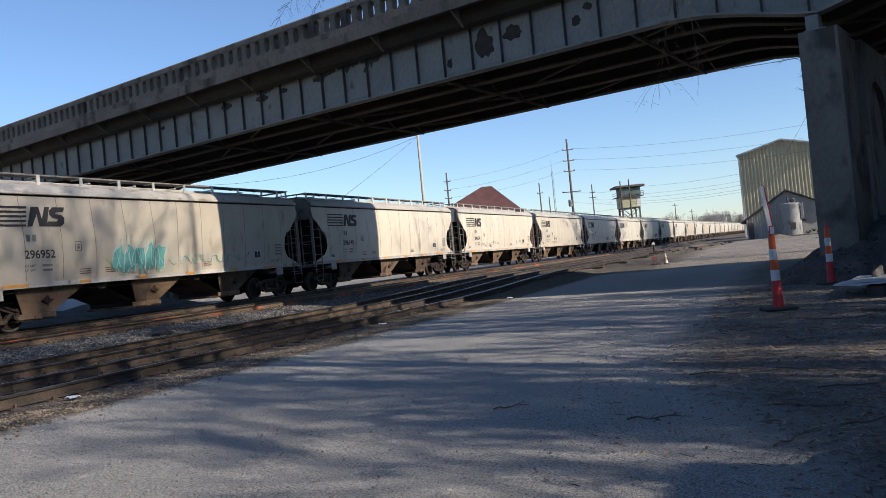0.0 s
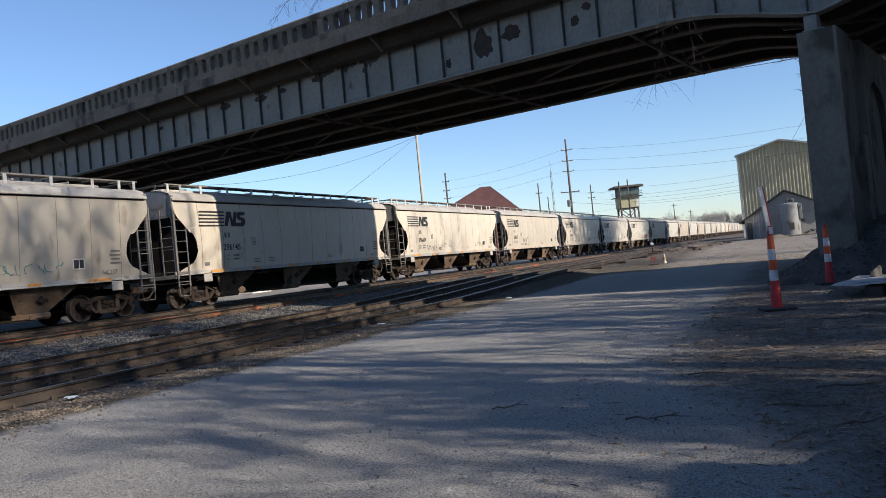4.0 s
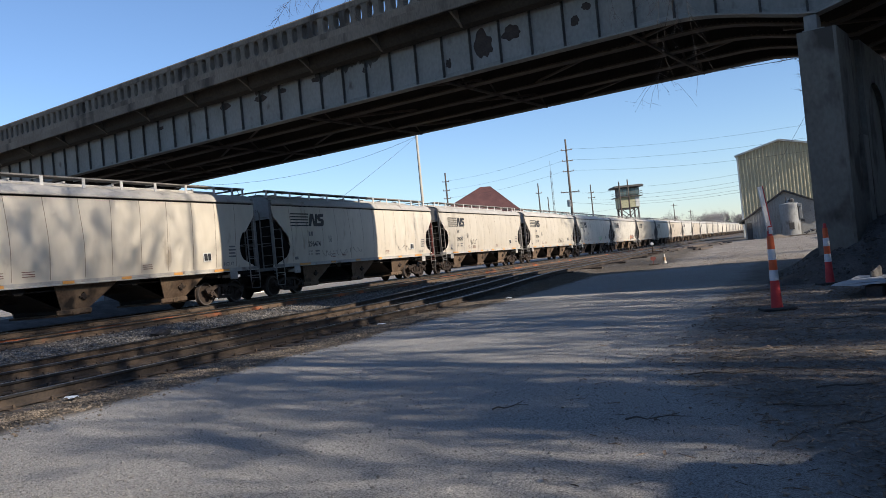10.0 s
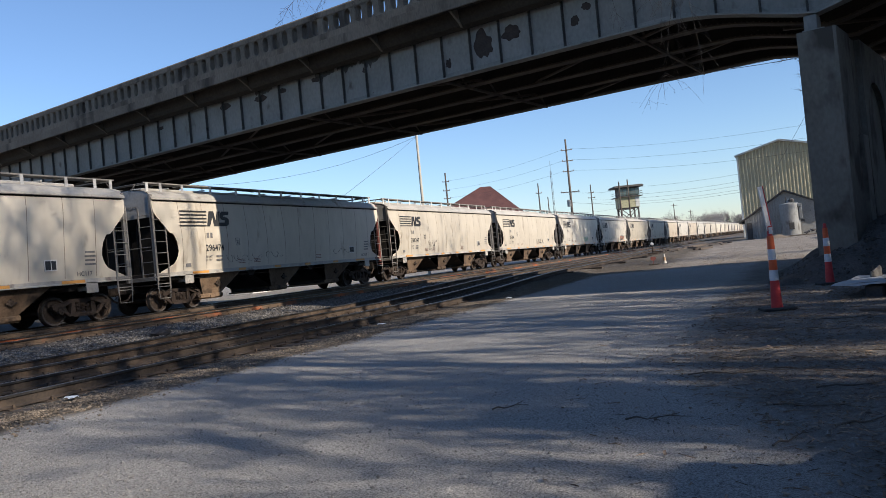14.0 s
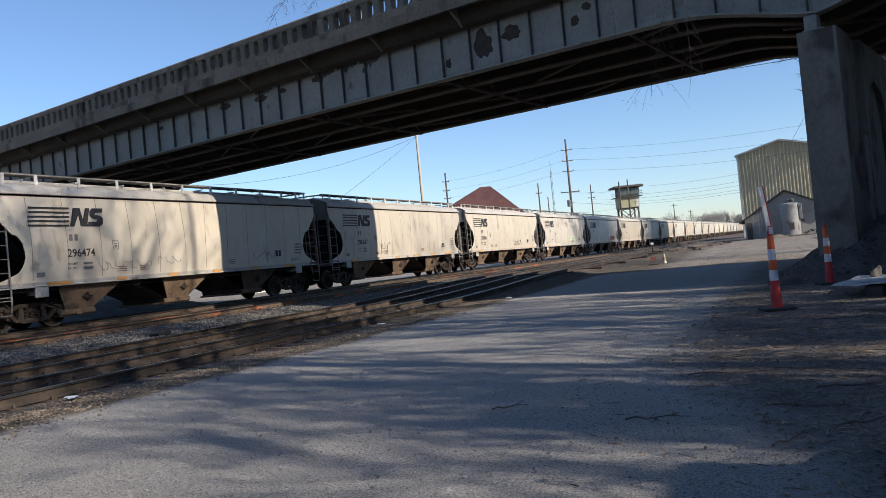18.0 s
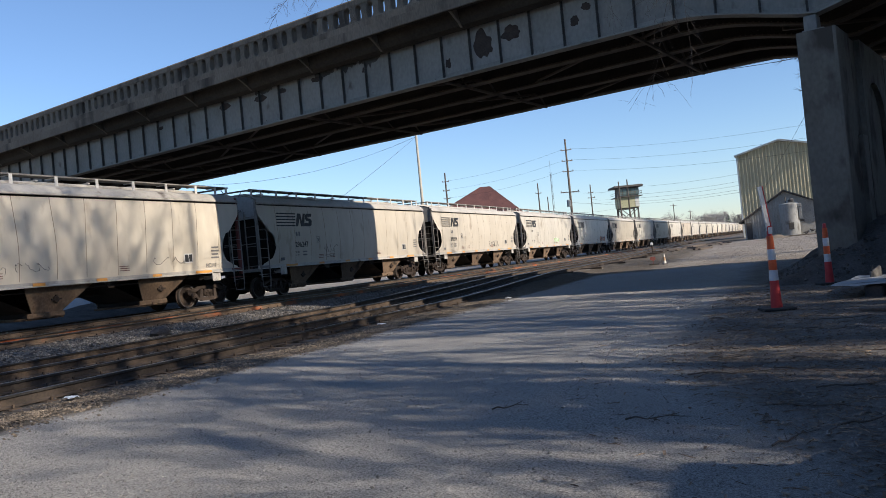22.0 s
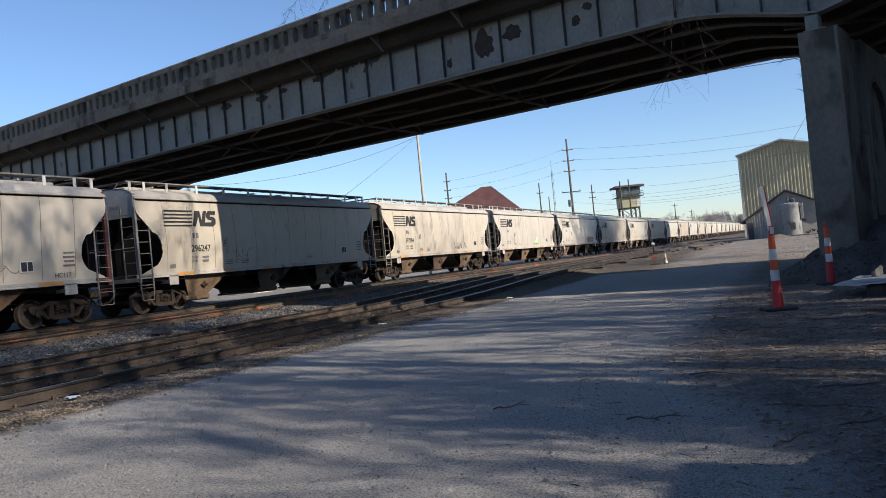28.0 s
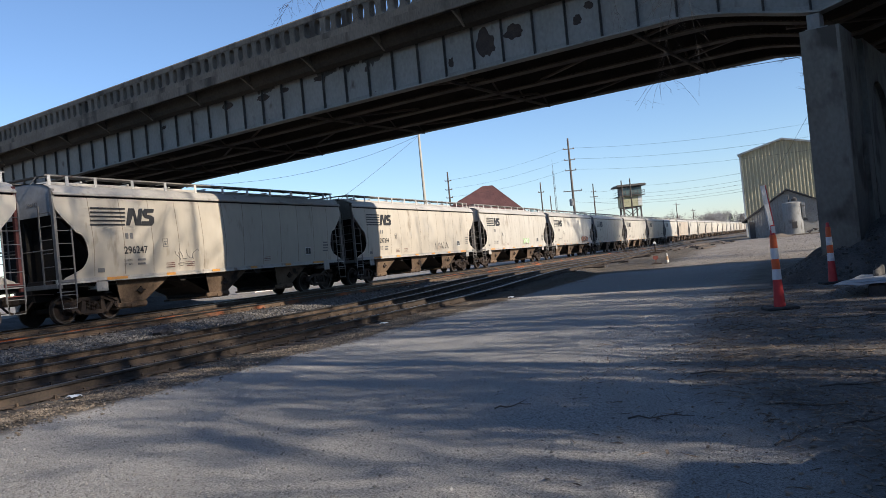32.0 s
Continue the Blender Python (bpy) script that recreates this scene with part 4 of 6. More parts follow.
        el.tube([(1.45, d * 8.22, 2.35), (-1.45, d * 8.22, 2.35)], 0.018, 5)
        part("end_ladder", el, M["ladder"], c)
        # coupler
        cp = Shape().box((0, d * 8.2, 0.86), (0.2, 0.6, 0.2), 0.03).box((0, d * 8.62, 0.86), (0.3, 0.3, 0.28), 0.06)
        cp.tube([(0.35, d * 8.2, 0.8), (0.36, d * 8.45, 0.55), (0.2, d * 8.72, 0.5)], 0.035, 6)
        part("coupler", cp, M["iron"], c, "dark cast coupler and air hose")
        for o in (1, -1):
            pl = Shape()
            pl.box((o * 1.55, d * TRUCK, 1.12), (0.04, 0.46, 0.36), 0.02).box((o * 1.575, d * TRUCK, 1.04), (0.02, 0.1, 0.1), 0.02)
            pl.box((o * 1.3, d * TRUCK, 1.1), (0.5, 0.3, 0.16))
            part("bolster_plate", pl, M["sill"], c, "pale body bolster cover plate")
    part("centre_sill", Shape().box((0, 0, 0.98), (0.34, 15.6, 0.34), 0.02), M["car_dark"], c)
    # hoppers
    for ya in (-5.62, -1.3, 3.03):
        yc = ya + 0.6
        plates = []
        for o in (1, -1):
            p = Shape().prism([(ya - 0.25, 1.34), (ya + 2.35, 1.34), (ya + 1.2, 0.5), (ya + 1.2, 0.34), (ya + 0.12, 0.34), (ya + 0.12, 0.5)], o * 1.36, o * 1.32, "yz")
            plates.append(Shape().add([(x - o * 0.26 * (1.34 - zz), y, zz) for x, y, zz in p.v], p.f))
        h = part("hopper", plates[0], M["hopper"], c, "rust-brown discharge hopper")
        part("side_plate", plates[1], M["hopper"], h)
        # slopes wear the dark underframe colour, which stands in for their shade
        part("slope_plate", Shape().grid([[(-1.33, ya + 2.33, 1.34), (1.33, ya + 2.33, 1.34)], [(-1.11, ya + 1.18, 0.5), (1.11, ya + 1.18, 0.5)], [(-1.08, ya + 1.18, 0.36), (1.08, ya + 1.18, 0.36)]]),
             M["car_dark"], h, "hopper slope with its shade put into a dark colour")
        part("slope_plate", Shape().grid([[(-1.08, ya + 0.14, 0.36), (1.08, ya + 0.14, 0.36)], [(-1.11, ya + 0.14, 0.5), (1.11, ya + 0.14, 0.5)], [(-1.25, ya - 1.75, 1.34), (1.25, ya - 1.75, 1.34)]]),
             M["car_dark"], h, "hopper slope with its shade put into a dark colour")
        gate = Shape().box((0, yc, 0.31), (2.2, 1.3, 0.07), 0.01).box((1.14, yc, 0.40), (0.07, 1.3, 0.16), 0.02).box((1.18, yc, 0.36), (0.06, 0.22, 0.1))
        part("gate", gate, M["hopper"], h)
        v = Shape().lathe([(0.10, 1.20), (0.12, 1.26), (0.09, 1.30)], 10, "x", (0, yc + 0.3, 0.85)).box((1.28, yc + 0.3, 0.85), (0.05, 0.36, 0.05)).box((1.28, yc + 0.3, 0.89), (0.05, 0.05, 0.2))
        part("capstan", v, M["iron"], h)
    for yc in (-2.7, 1.7, 6.0):
        s = Shape().prism([(yc - 0.35, 1.3), (yc + 0.35, 1.3), (yc + 0.1, 1.05), (yc - 0.1, 1.05)], -1.3, 1.3, "yz")
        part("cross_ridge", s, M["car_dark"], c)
    pipe = Shape().tube([(1.25, -6.6, 1.15), (1.25, -3, 1.12), (1.25, 3, 1.12), (1.25, 6.6, 1.15)], 0.025, 5)
    part("brake_pipe", pipe, M["iron"], c)
    # trucks
    ws, tread = build_wheelset.cache
    for d in (1, -1):
        t = part("truck", Shape().box((0, d * TRUCK, 0.62), (2.1, 0.34, 0.22), 0.03).box((0, d * TRUCK, 0.8), (0.5, 0.5, 0.2), 0.04), M["iron"], c, "rusty three-piece truck")
        for o in (1, -1):
            part("side_frame", build_car.frames[o], None, t, at=pose(0, d * TRUCK, 0))
            sp = Shape()
            for k in (-0.18, 0, 0.18):
                for q in range(6):
                    sp.lathe([(0.075, 0.37 + 0.045 * q), (0.085, 0.385 + 0.045 * q), (0.075, 0.40 + 0.045 * q)], 8, "z", (o * 1.0, d * TRUCK + k, 0))
            part("spring_group", sp, M["iron"], t)
    wheels = []
    for y in (-TRUCK - 0.88, -TRUCK + 0.88, TRUCK - 0.88, TRUCK + 0.88):
        w = part("wheelset", ws, None, c, at=pose(0, y, 0.458))
        for tr in tread:
            part("tread", tr, None, w, "worn wheel tread")
        wheels.append(w)
    # marks on the side that faces the lane
    for y in (-5.95, -3.54, -1.18, 1.11, 3.5, 5.87):
        part("reflector", build_car.amber[abs(y) > 5.5], None, c, "amber reflector strip", at=pose(1.577, y, 1.33))
    mark(c)
    if number:
        me = lettering(number, 0.345, M["ink"])
        part("number", me, None, c, "black stencilled car number", at=pose(side_x(2.3) + 0.014, -5.6, 2.12))
        part("end_number", lettering(number, 0.17, M["ink_grey"]), None, c, "small end number", at=pose(0.35, -8.14, 3.75, 0, 0, -90))
    if number in ("296952", "296145", "296474"):
        part("shop_stencil", lettering("HC117", 0.2, M["ink_grey"]), None, c, "small shop stencil", at=pose(side_x(1.75) + 0.024, 6.02, 1.5))
    return c, wheels


def mark(c):
    """The owner's mark as plain shapes, stencil lines as bars, and the small plates."""
    s = Shape()
    for k in range(5):
        z = 3.10 + 0.135 * k
        s.box((side_x(z) + 0.024, -6.19 + (0.015 * k), z), (0.006, 1.42, 0.056))
    part("stripe_mark", s, M["ink"], c, "five dark stripes")
    n = Shape()
    x0, x1 = side_x(3.3) + 0.016, side_x(3.3) + 0.026
    n.prism([(-6.36, 3.07), (-6.20, 3.07), (-6.02, 3.45), (-5.96, 3.07), (-5.72, 3.07), (-5.58, 3.66), (-5.74, 3.66), (-5.86, 3.28), (-5.95, 3.66), (-6.20, 3.66)], x0, x1)
    n.prism([(-5.72, 3.07), (-5.22, 3.07), (-5.10, 3.16), (-5.08, 3.34), (-5.18, 3.42), (-5.40, 3.45), (-5.36, 3.52), (-5.10, 3.52), (-5.06, 3.66), (-5.48, 3.66),
             (-5.58, 3.56), (-5.59, 3.42), (-5.50, 3.33), (-5.30, 3.30), (-5.34, 3.22), (-5.66, 3.22)], x0, x1)
    n.v = [(x, y + 0.92, z) for x, y, z in n.v]
    part("owner_mark", n, M["ink"], c, "two slanted dark blocks of a railway's mark")
    lines = [(-5.45, 2.72, 0.12, 0.2), (-5.25, 2.72, 0.12, 0.2)]
    lines += [(-4.85, z, 0.34, 0.07) for z in (1.90, 1.76)]
    for body, z in (("LD LMT", 1.865), ("LT  WT", 1.725)):
        part("load_stencil", lettering(body, 0.105, M["ink_grey"]), None, c, "small weight stencil", at=pose(side_x(z) + 0.022, -5.6, z))
    lines += [(6.55, 1.86 + 0.13 * k, 0.42 - 0.05 * (k % 2), 0.06) for k in range(4)]
    for y, z, w, h in lines:
        part("stencil_line", Shape().box((side_x(z) + 0.02, y, z), (0.006, w, h)), M["ink_grey"], c)
    fr = Shape()
    xq = side_x(2.45) + 0.022
    for dy, dz, sy, sz in ((0, 0.14, 0.24, 0.02), (0, -0.14, 0.24, 0.02), (0.11, 0, 0.02, 0.28), (-0.11, 0, 0.02, 0.28), (0, 0.05, 0.12, 0.03), (0, -0.04, 0.08, 0.09)):
        fr.box((xq, -3.73 + dy, 2.45 + dz), (0.006, sy, sz))
    part("inspection_box", fr, M["ink_grey"], c, "square outlined inspection stencil")
    for y0 in (-3.5, -2.5, 2.1):
        red = Shape()
        for k in range(3):
            red.box((side_x(1.6) + 0.02, y0, 1.58 + 0.07 * k), (0.006, 0.42, 0.02))
        part("warning_stencil", red, M["oxide"], c, "faded red stencil lines")
    p1 = part("placard", Shape().box((side_x(1.9) + 0.02, 5.1, 1.88), (0.012, 0.44, 0.34)), M["placard"], c, "white-framed placard board")
    part("placard_face", Shape().box((side_x(1.9) + 0.03, 5.01, 1.88), (0.008, 0.18, 0.27)).box((side_x(1.9) + 0.03, 5.21, 1.88), (0.008, 0.15, 0.27)), M["ink"], p1)
    part("builder_plate", Shape().box((side_x(1.6) + 0.02, -6.55, 1.62), (0.012, 0.26, 0.13)), M["ink_grey"], c)


CARS = []     # each: the car, its wheelsets, where it stands at the start
TRAVEL = (-74.12614, 31.83557, -15.42097, 8.8574, -0.02787)


def moved(t):
    """How far the train has come along the track after t seconds."""
    q = t / 32.0
    return sum(k * q ** (i + 1) for i, k in enumerate(TRAVEL))


def build_train():
    build_wheelset.cache = build_wheelset()
    build_car.frames = {1: sideframe_mesh(1), -1: sideframe_mesh(-1)}
    build_car.amber = [Shape().box((0, 0, 0), (0.008, w, 0.09)).mesh("reflector", M["amber"]) for w in (0.42, 0.85)]
    numbers = ["296952", "296145", "296474", "296247", "297394", "", ""]
    label = "pale beige covered hopper car with a dark railway mark, rolling slowly"
    first = None
    for i in range(27):
        y0 = 20.84 + PITCH * i
        if i < 7:
            c, wheels = build_car(numbers[i], label)
            if i == 6:
                first = c
        else:
            c = copy_thing(first, Matrix())
            wheels = []
        tone = ("car_paint", "car_paint", "car_paint", "car_paint", "car_paint", "car_white", "car_white", "car_paint", "car_white", "car_tan", "car_white", "car_tan", "car_white")[i % 13]
        for o in c.children:
            if o.name.split(".")[0] == "side_sheet":
                o.material_slots[0].link = 'OBJECT'
                o.material_slots[0].material = M[tone]
        c.matrix_basis = pose(-22.0, y0, z_train(y0))
        CARS.append((c, wheels, y0))
    return


def car_pose(y0, t):
    y = y0 + moved(t)
    slope = math.degrees(math.atan2(z_train(y + 7) - z_train(y - 7), 14))
    return pose(-22.0, y, (z_train(y + 7) + z_train(y - 7)) / 2, slope)


def motions():
    for c, wheels, y0 in CARS:
        walk(c, [(float(t), car_pose(y0, t)) for t in range(33)])
        for w in wheels:
            base = w.matrix_basis.translation.copy()
            walk(w, [(0.25 * k, pose(*base, math.degrees(-moved(0.25 * k) / 0.458))) for k in range(129)])
    sway = ((0, 0.0), (2, 4), (4, -3), (6, 5), (7.5, -2), (9, -3), (11, 6), (13, 11), (15, 3), (17, -6), (19, -9), (21, -3), (23, -9), (25, 2), (26.5, 8), (28, 13), (30, 4), (32, 0))
    for k, (ob, at, size) in enumerate(TWIGS):
        walk(ob, [(float(t), pose(*at, 0.35 * a * size, -0.28 * a * size, 0)) for t, a in sway])


# ---------------------------------------------------------------- trees
def grow(shape, p, d, length, radius, level, rnd, kids, droop=0.0, min_r=0.004, tips=None, up=0.0, bare=0.3):
    """One branch and, from it, its smaller ones. up: how steeply they rise; bare: the share of the trunk without limbs."""
    n = 5 if level < 2 else 4
    pts, rs = [p.copy()], [radius]
    q, w = p.copy(), d.normalized()
    for i in range(n):
        jig = (0.16 if level or not up else 0.07) + 0.05 * level
        w = (w + Vector((rnd.uniform(-jig, jig), rnd.uniform(-jig, jig), rnd.uniform(-jig, jig) + (0.05 if level < 3 else 0.0) - droop))).normalized()
        q = q + w * (length / n)
        pts.append(q.copy())
        rs.append(max(min_r, radius * (1 - 0.75 * (i + 1) / n)))
    shape[min(level, len(shape) - 1)].tube(pts, rs, 6 if level == 0 else (5 if level == 1 else 3), caps=level < 2)
    if level >= len(kids):
        if tips is not None:
            tips.append((pts[-1], w.copy()))
        return
    for k in range(kids[level]):
        f = rnd.uniform(0.25, 1.0) if level else rnd.uniform(bare, 1.0)
        i = min(n - 1, int(f * n))
        at = pts[i].lerp(pts[i + 1], f * n - i)
        side = Vector((rnd.uniform(-1, 1), rnd.uniform(-1, 1), rnd.uniform(-0.25, 0.8) + up)).normalized()
        way = (w * 0.55 + side * 0.95).normalized()
        grow(shape, at, way, length * (rnd.uniform(0.42, 0.68) if level else rnd.uniform(0.32, 0.5)), max(min_r, rs[i] * (rnd.uniform(0.42, 0.62) if up else rnd.uniform(0.32, 0.5))), level + 1, rnd, kids, droop, min_r, tips, up, bare)


def bare_tree(m, height, radius, kids, seed, label, group, material, min_r=0.004, spray=None, up=0.0, bare=0.3):
    """A leafless tree. spray: (how many, least length, most length, half width) of the finest twigs at each branch's tip."""
    t = thing("bare_tree", m, label, "tree", group)
    rnd = random.Random(seed)
    shapes = [Shape(), Shape(), Shape()]
    tips = []
    grow(shapes, Vector((0, 0, -0.2)), Vector((0.03, 0.02, 1)), height, radius, 0, rnd, kids, 0.0, min_r, tips, up, bare)
    part("trunk", shapes[0], material, t, smooth=True)
    part("limb_frame", shapes[1], material, t)
    tw = Shape()
    tw.v, tw.f = shapes[2].v, shapes[2].f
    ob = new("twig_growth", tw.mesh("twig_growth", material, tidy=False))
    ob.parent = t
    ob["kind"] = "stuff"
    if spray:
        count, lo, hi, half = spray
        v, f = [], []
        for p, w in tips:
            for _ in range(count):
                d = (w * 0.9 + Vector((rnd.uniform(-1, 1), rnd.uniform(-1, 1), rnd.uniform(-0.7, 0.9) + up))).normalized()
                b = d.cross(Vector((rnd.uniform(-1, 1), rnd.uniform(-1, 1), rnd.uniform(-1, 1)))).normalized() * half
                c = b.cross(d)
                q = p - w * rnd.uniform(0, 0.5)
                e = q + d * rnd.uniform(lo, hi)
                o = len(v)
                v += [tuple(q + b), tuple(q - b * 0.5 + c * 0.87), tuple(q - b * 0.5 - c * 0.87), tuple(e)]
                f += [(o, o + 1, o + 3), (o + 1, o + 2, o + 3), (o + 2, o, o + 3)]
        lf = Shape()
        lf.v, lf.f = v, f
        ob = new("fine_twigs", lf.mesh("fine_twigs", material, tidy=False))
        ob.parent = t
        ob["kind"] = "stuff"
    return t


TWIGS = []     # hanging twigs that sway: part, base pose, size of sway


def hanging_twig(tree, at, way, length, seed, sway, count=7, thin=0.006):
    s = Shape()
    count, thin = count + 4, thin * 0.7
    rnd = random.Random(seed)
    w = Vector(way).normalized()
    q = Vector((0, 0, 0))
    pts = [q.copy()]
    n = 7
    for i in range(n):
        w = (w + Vector((rnd.uniform(-0.2, 0.2), rnd.uniform(-0.2, 0.2), rnd.uniform(-0.12, 0.06)))).normalized()
        q = q + w * (length / n)
        pts.append(q.copy())
    s.tube(pts, [thin * (1 - 0.75 * i / n) for i in range(n + 1)], 4)
    for k in range(count):
        f = rnd.uniform(0.3, 0.97) * n
        i = int(f)
        a = pts[i].lerp(pts[i + 1], f - i)
        d = (w * 0.8 + Vector((rnd.uniform(-0.9, 0.9), rnd.uniform(-0.9, 0.9), rnd.uniform(-0.6, 0.3)))).normalized()
        ln = length * rnd.uniform(0.12, 0.32)
        b = a + d * ln * 0.5
        c = b + (d + Vector((rnd.uniform(-0.4, 0.4), rnd.uniform(-0.4, 0.4), -0.35))).normalized() * ln * 0.5
        s.tube([a, b, c], [thin * 0.5, thin * 0.38, thin * 0.22], 3)
        for _ in range(2):
            e = b.lerp(c, rnd.uniform(0.0, 0.9))
            s.tube([e, e + Vector((rnd.uniform(-1, 1), rnd.uniform(-1, 1), rnd.uniform(-1, 0.4))).normalized() * ln * 0.3], [thin * 0.3, thin * 0.16], 3)
    m = tree.matrix_basis.inverted() @ Matrix.Translation(at)
    ob = part("hanging_twig", s, M["bark"], tree, "thin bare twig hanging over the lane", at=m)
    TWIGS.append((ob, m.translation.copy(), sway))
    return ob


def build_near_trees():
    lab = "tall leafless winter tree beside the lane"
    grp = "bare trees beside the lane"
    low = "slender leafless upright tree beside the lane"
    ta = bare_tree(pose(11.0, 4.4, 0), 8.5, 0.14, (9, 6, 5), 11, low, grp, M["bark"], 0.008, (11, 0.4, 0.9, 0.011), 0.6, 0.12)
    for x, y, a in ((11.4, 9.1, 80), (9.4, 16.4, 150), (12.4, 3.4, 210)):
        copy_thing(ta, pose(x, y, 0, 0, 0, a))
    tm = bare_tree(pose(12.5, 4.9, 0, 0, 0, 40), 12.5, 0.17, (11, 6, 5), 19, low, grp, M["bark"], 0.010, (7, 0.5, 1.0, 0.012), 0.45, 0.2)
    for x, y, a in ((13.2, 9.3, 160), (12.2, 13.4, 75)):
        copy_thing(tm, pose(x, y, 0, 0, 0, a))
    tb = bare_tree(pose(17.5, 4.6, 0, 0, 0, 200), 21.0, 0.26, (11, 7, 6), 23, lab, grp, M["bark"], 0.014, (4, 0.6, 1.2, 0.013), 0.25, 0.55)
    tc = bare_tree(pose(15.5, 9.3, 0, 0, 0, 10), 19.5, 0.22, (10, 7, 6), 29, lab, grp, M["bark"], 0.013, (4, 0.6, 1.1, 0.013), 0.3, 0.55)
    for x, y, a in ((21.0, 37.0, 120),):
        copy_thing(tc, pose(x, y, 0.0, 0, 0, a))
    # unseen trees, added to throw the dark bands on the far cars
    td = bare_tree(pose(12.5, 78.5, 0, 0, 0, 30), 25.0, 0.3, (14, 7, 5), 71, "unseen tall leafless tree added beyond the bridge to shade far cars", grp, M["bark"], 0.03, (9, 0.8, 1.6, 0.03), 0.2, 0.4)
    for x, y, a in ((13.0, 87.0, 100), (14.5, 82.5, 260), (16.0, 86.0, 10), (14.0, 118.0, 100), (14.5, 126.5, 210)):
        copy_thing(td, pose(x, y, 0.0, 0, 0, a))
    tp = bare_tree(pose(14.2, 6.2, 0, 0, 0, 120), 21.5, 0.25, (9, 6, 5), 57, lab, grp, M["bark"], 0.016, (2, 0.5, 1.0, 0.012), 0.35, 0.45)
    for x, y, a in ((18.5, 11.0, 250), (15.8, 12.0, 170)):
        copy_thing(tp, pose(x, y, 0.0, 0, 0, a))
    # unseen slim trunk, added for the upright line of shadow on the cars
    pt = thing("bare_tree", pose(14.0, 15.75, 0), "unseen thin straight tree added to cast a line on the cars", "tree", grp)
    part("trunk", Shape().tube([(0, 0, -0.2), (0.05, -0.05, 8), (0.0, 0.03, 16), (0.03, 0, 22), (0.0, 0, 26.5)], [0.22, 0.17, 0.13, 0.10, 0.07], 8), M["bark"], pt, smooth=True)
    rnd = random.Random(3)
    for k in range(9):
        z, a = 19.5 + 0.75 * k, 2.4 * k
        way = Vector((math.cos(a), -abs(math.sin(a)), 0.9))
        ln = rnd.uniform(0.7, 1.5)
        part("branch", Shape().tube([(0, 0, z), tuple(Vector((0, 0, z)) + way * ln * 0.5), tuple(Vector((0, 0, z + 0.15)) + way * ln)], [0.03, 0.02, 0.008], 5), M["bark"], pt)
    # unseen scrub, added to shade the verge and the traffic posts
    sh = bare_tree(pose(5.6, 9.5, 0), 3.6, 0.07, (9, 6, 5), 41, "unseen scrubby small tree added beside the lane for shade", grp, M["bark"], 0.004, (9, 0.2, 0.5, 0.008), 0.3, 0.1)
    for x, y, a in ((5.2, 12.8, 90), (5.9, 16.9, 200), (5.8, 5.0, 20), (5.4, 19.4, 140), (6.4, 20.6, 70), (7.3, 19.6, 310), (6.6, 7.0, 120), (7.2, 11.2, 300), (6.2, 3.4, 45), (7.6, 8.8, 190), (6.0, 14.6, 10), (4.9, 18.0, 260), (5.3, 6.0, 330)):
        copy_thing(sh, pose(x, y, 0, 0, 0, a))
    # larger unseen copies, added to keep sun off the gravel mound
    for x, y, a in ((8.8, 17.8, 50), (10.6, 17.2, 150), (12.4, 17.9, 280)):
        copy_thing(sh, pose(x, y, 0, 0, 0, a) @ Matrix.Scale(1.5, 4))
    # one limb reaches over the lane and lets its twigs hang
    limb = Shape()
    inv = ta.matrix_basis.inverted()
    for pts in ([(11.1, 4.5, 3.6), (6.0, 8.0, 5.2), (2.5, 9.1, 5.7), (-0.6, 9.5, 5.1), (-1.5, 9.5, 4.7)], [(6.0, 8.7, 5.2), (2.0, 8.2, 6.0), (-2.0, 7.5, 5.6), (-4.4, 6.8, 4.7)]):
        limb.tube([inv @ Vector(p) for p in pts], [0.045, 0.034, 0.022, 0.012, 0.006][:len(pts)], 6)
    part("overhanging_limb", limb, M["bark"], ta, smooth=True)
    for at, way, ln, sd, sw, cnt, th in (
            ((-0.95, 9.46, 4.85), (-0.04, 0.0, -1), 1.75, 3, 1.0, 10, 0.006), ((-0.92, 9.50, 4.95), (-0.1, -0.05, -1), 1.1, 8, 0.9, 7, 0.005),
            ((-0.95, 9.90, 4.90), (-0.03, -0.05, -1), 1.55, 5, 1.1, 9, 0.005), ((-1.40, 9.25, 4.75), (0.05, 0.0, -1), 1.00, 9, 0.8, 9, 0.006),
            ((-1.62, 9.15, 4.60), (-0.3, -0.1, -1), 0.75, 15, 0.8, 7, 0.005), ((-1.15, 9.80, 5.00), (0.1, 0, -1), 1.0, 12, 0.9, 6, 0.006),
            ((-4.20, 6.84, 4.62), (-0.6, -0.3, -1), 0.85, 4, 0.9, 14, 0.005), ((-4.05, 6.92, 4.62), (0.15, 0.05, -1), 0.75, 6, 0.9, 13, 0.005),
            ((-3.70, 7.05, 4.62), (0.2, 0.1, -1), 0.62, 7, 1.0, 10, 0.004), ((-3.95, 6.95, 4.60), (-0.7, -0.3, -0.9), 0.7, 16, 1.0, 8, 0.004),
            ((-2.2, 8.3, 4.95), (0.1, 0.0, -1), 0.55, 17, 0.7, 6, 0.005), ((-3.3, 7.2, 4.66), (0.1, 0.0, -1), 0.6, 21, 0.9, 9, 0.004)):
        hanging_twig(ta, at, way, ln, sd, sw, cnt, th)


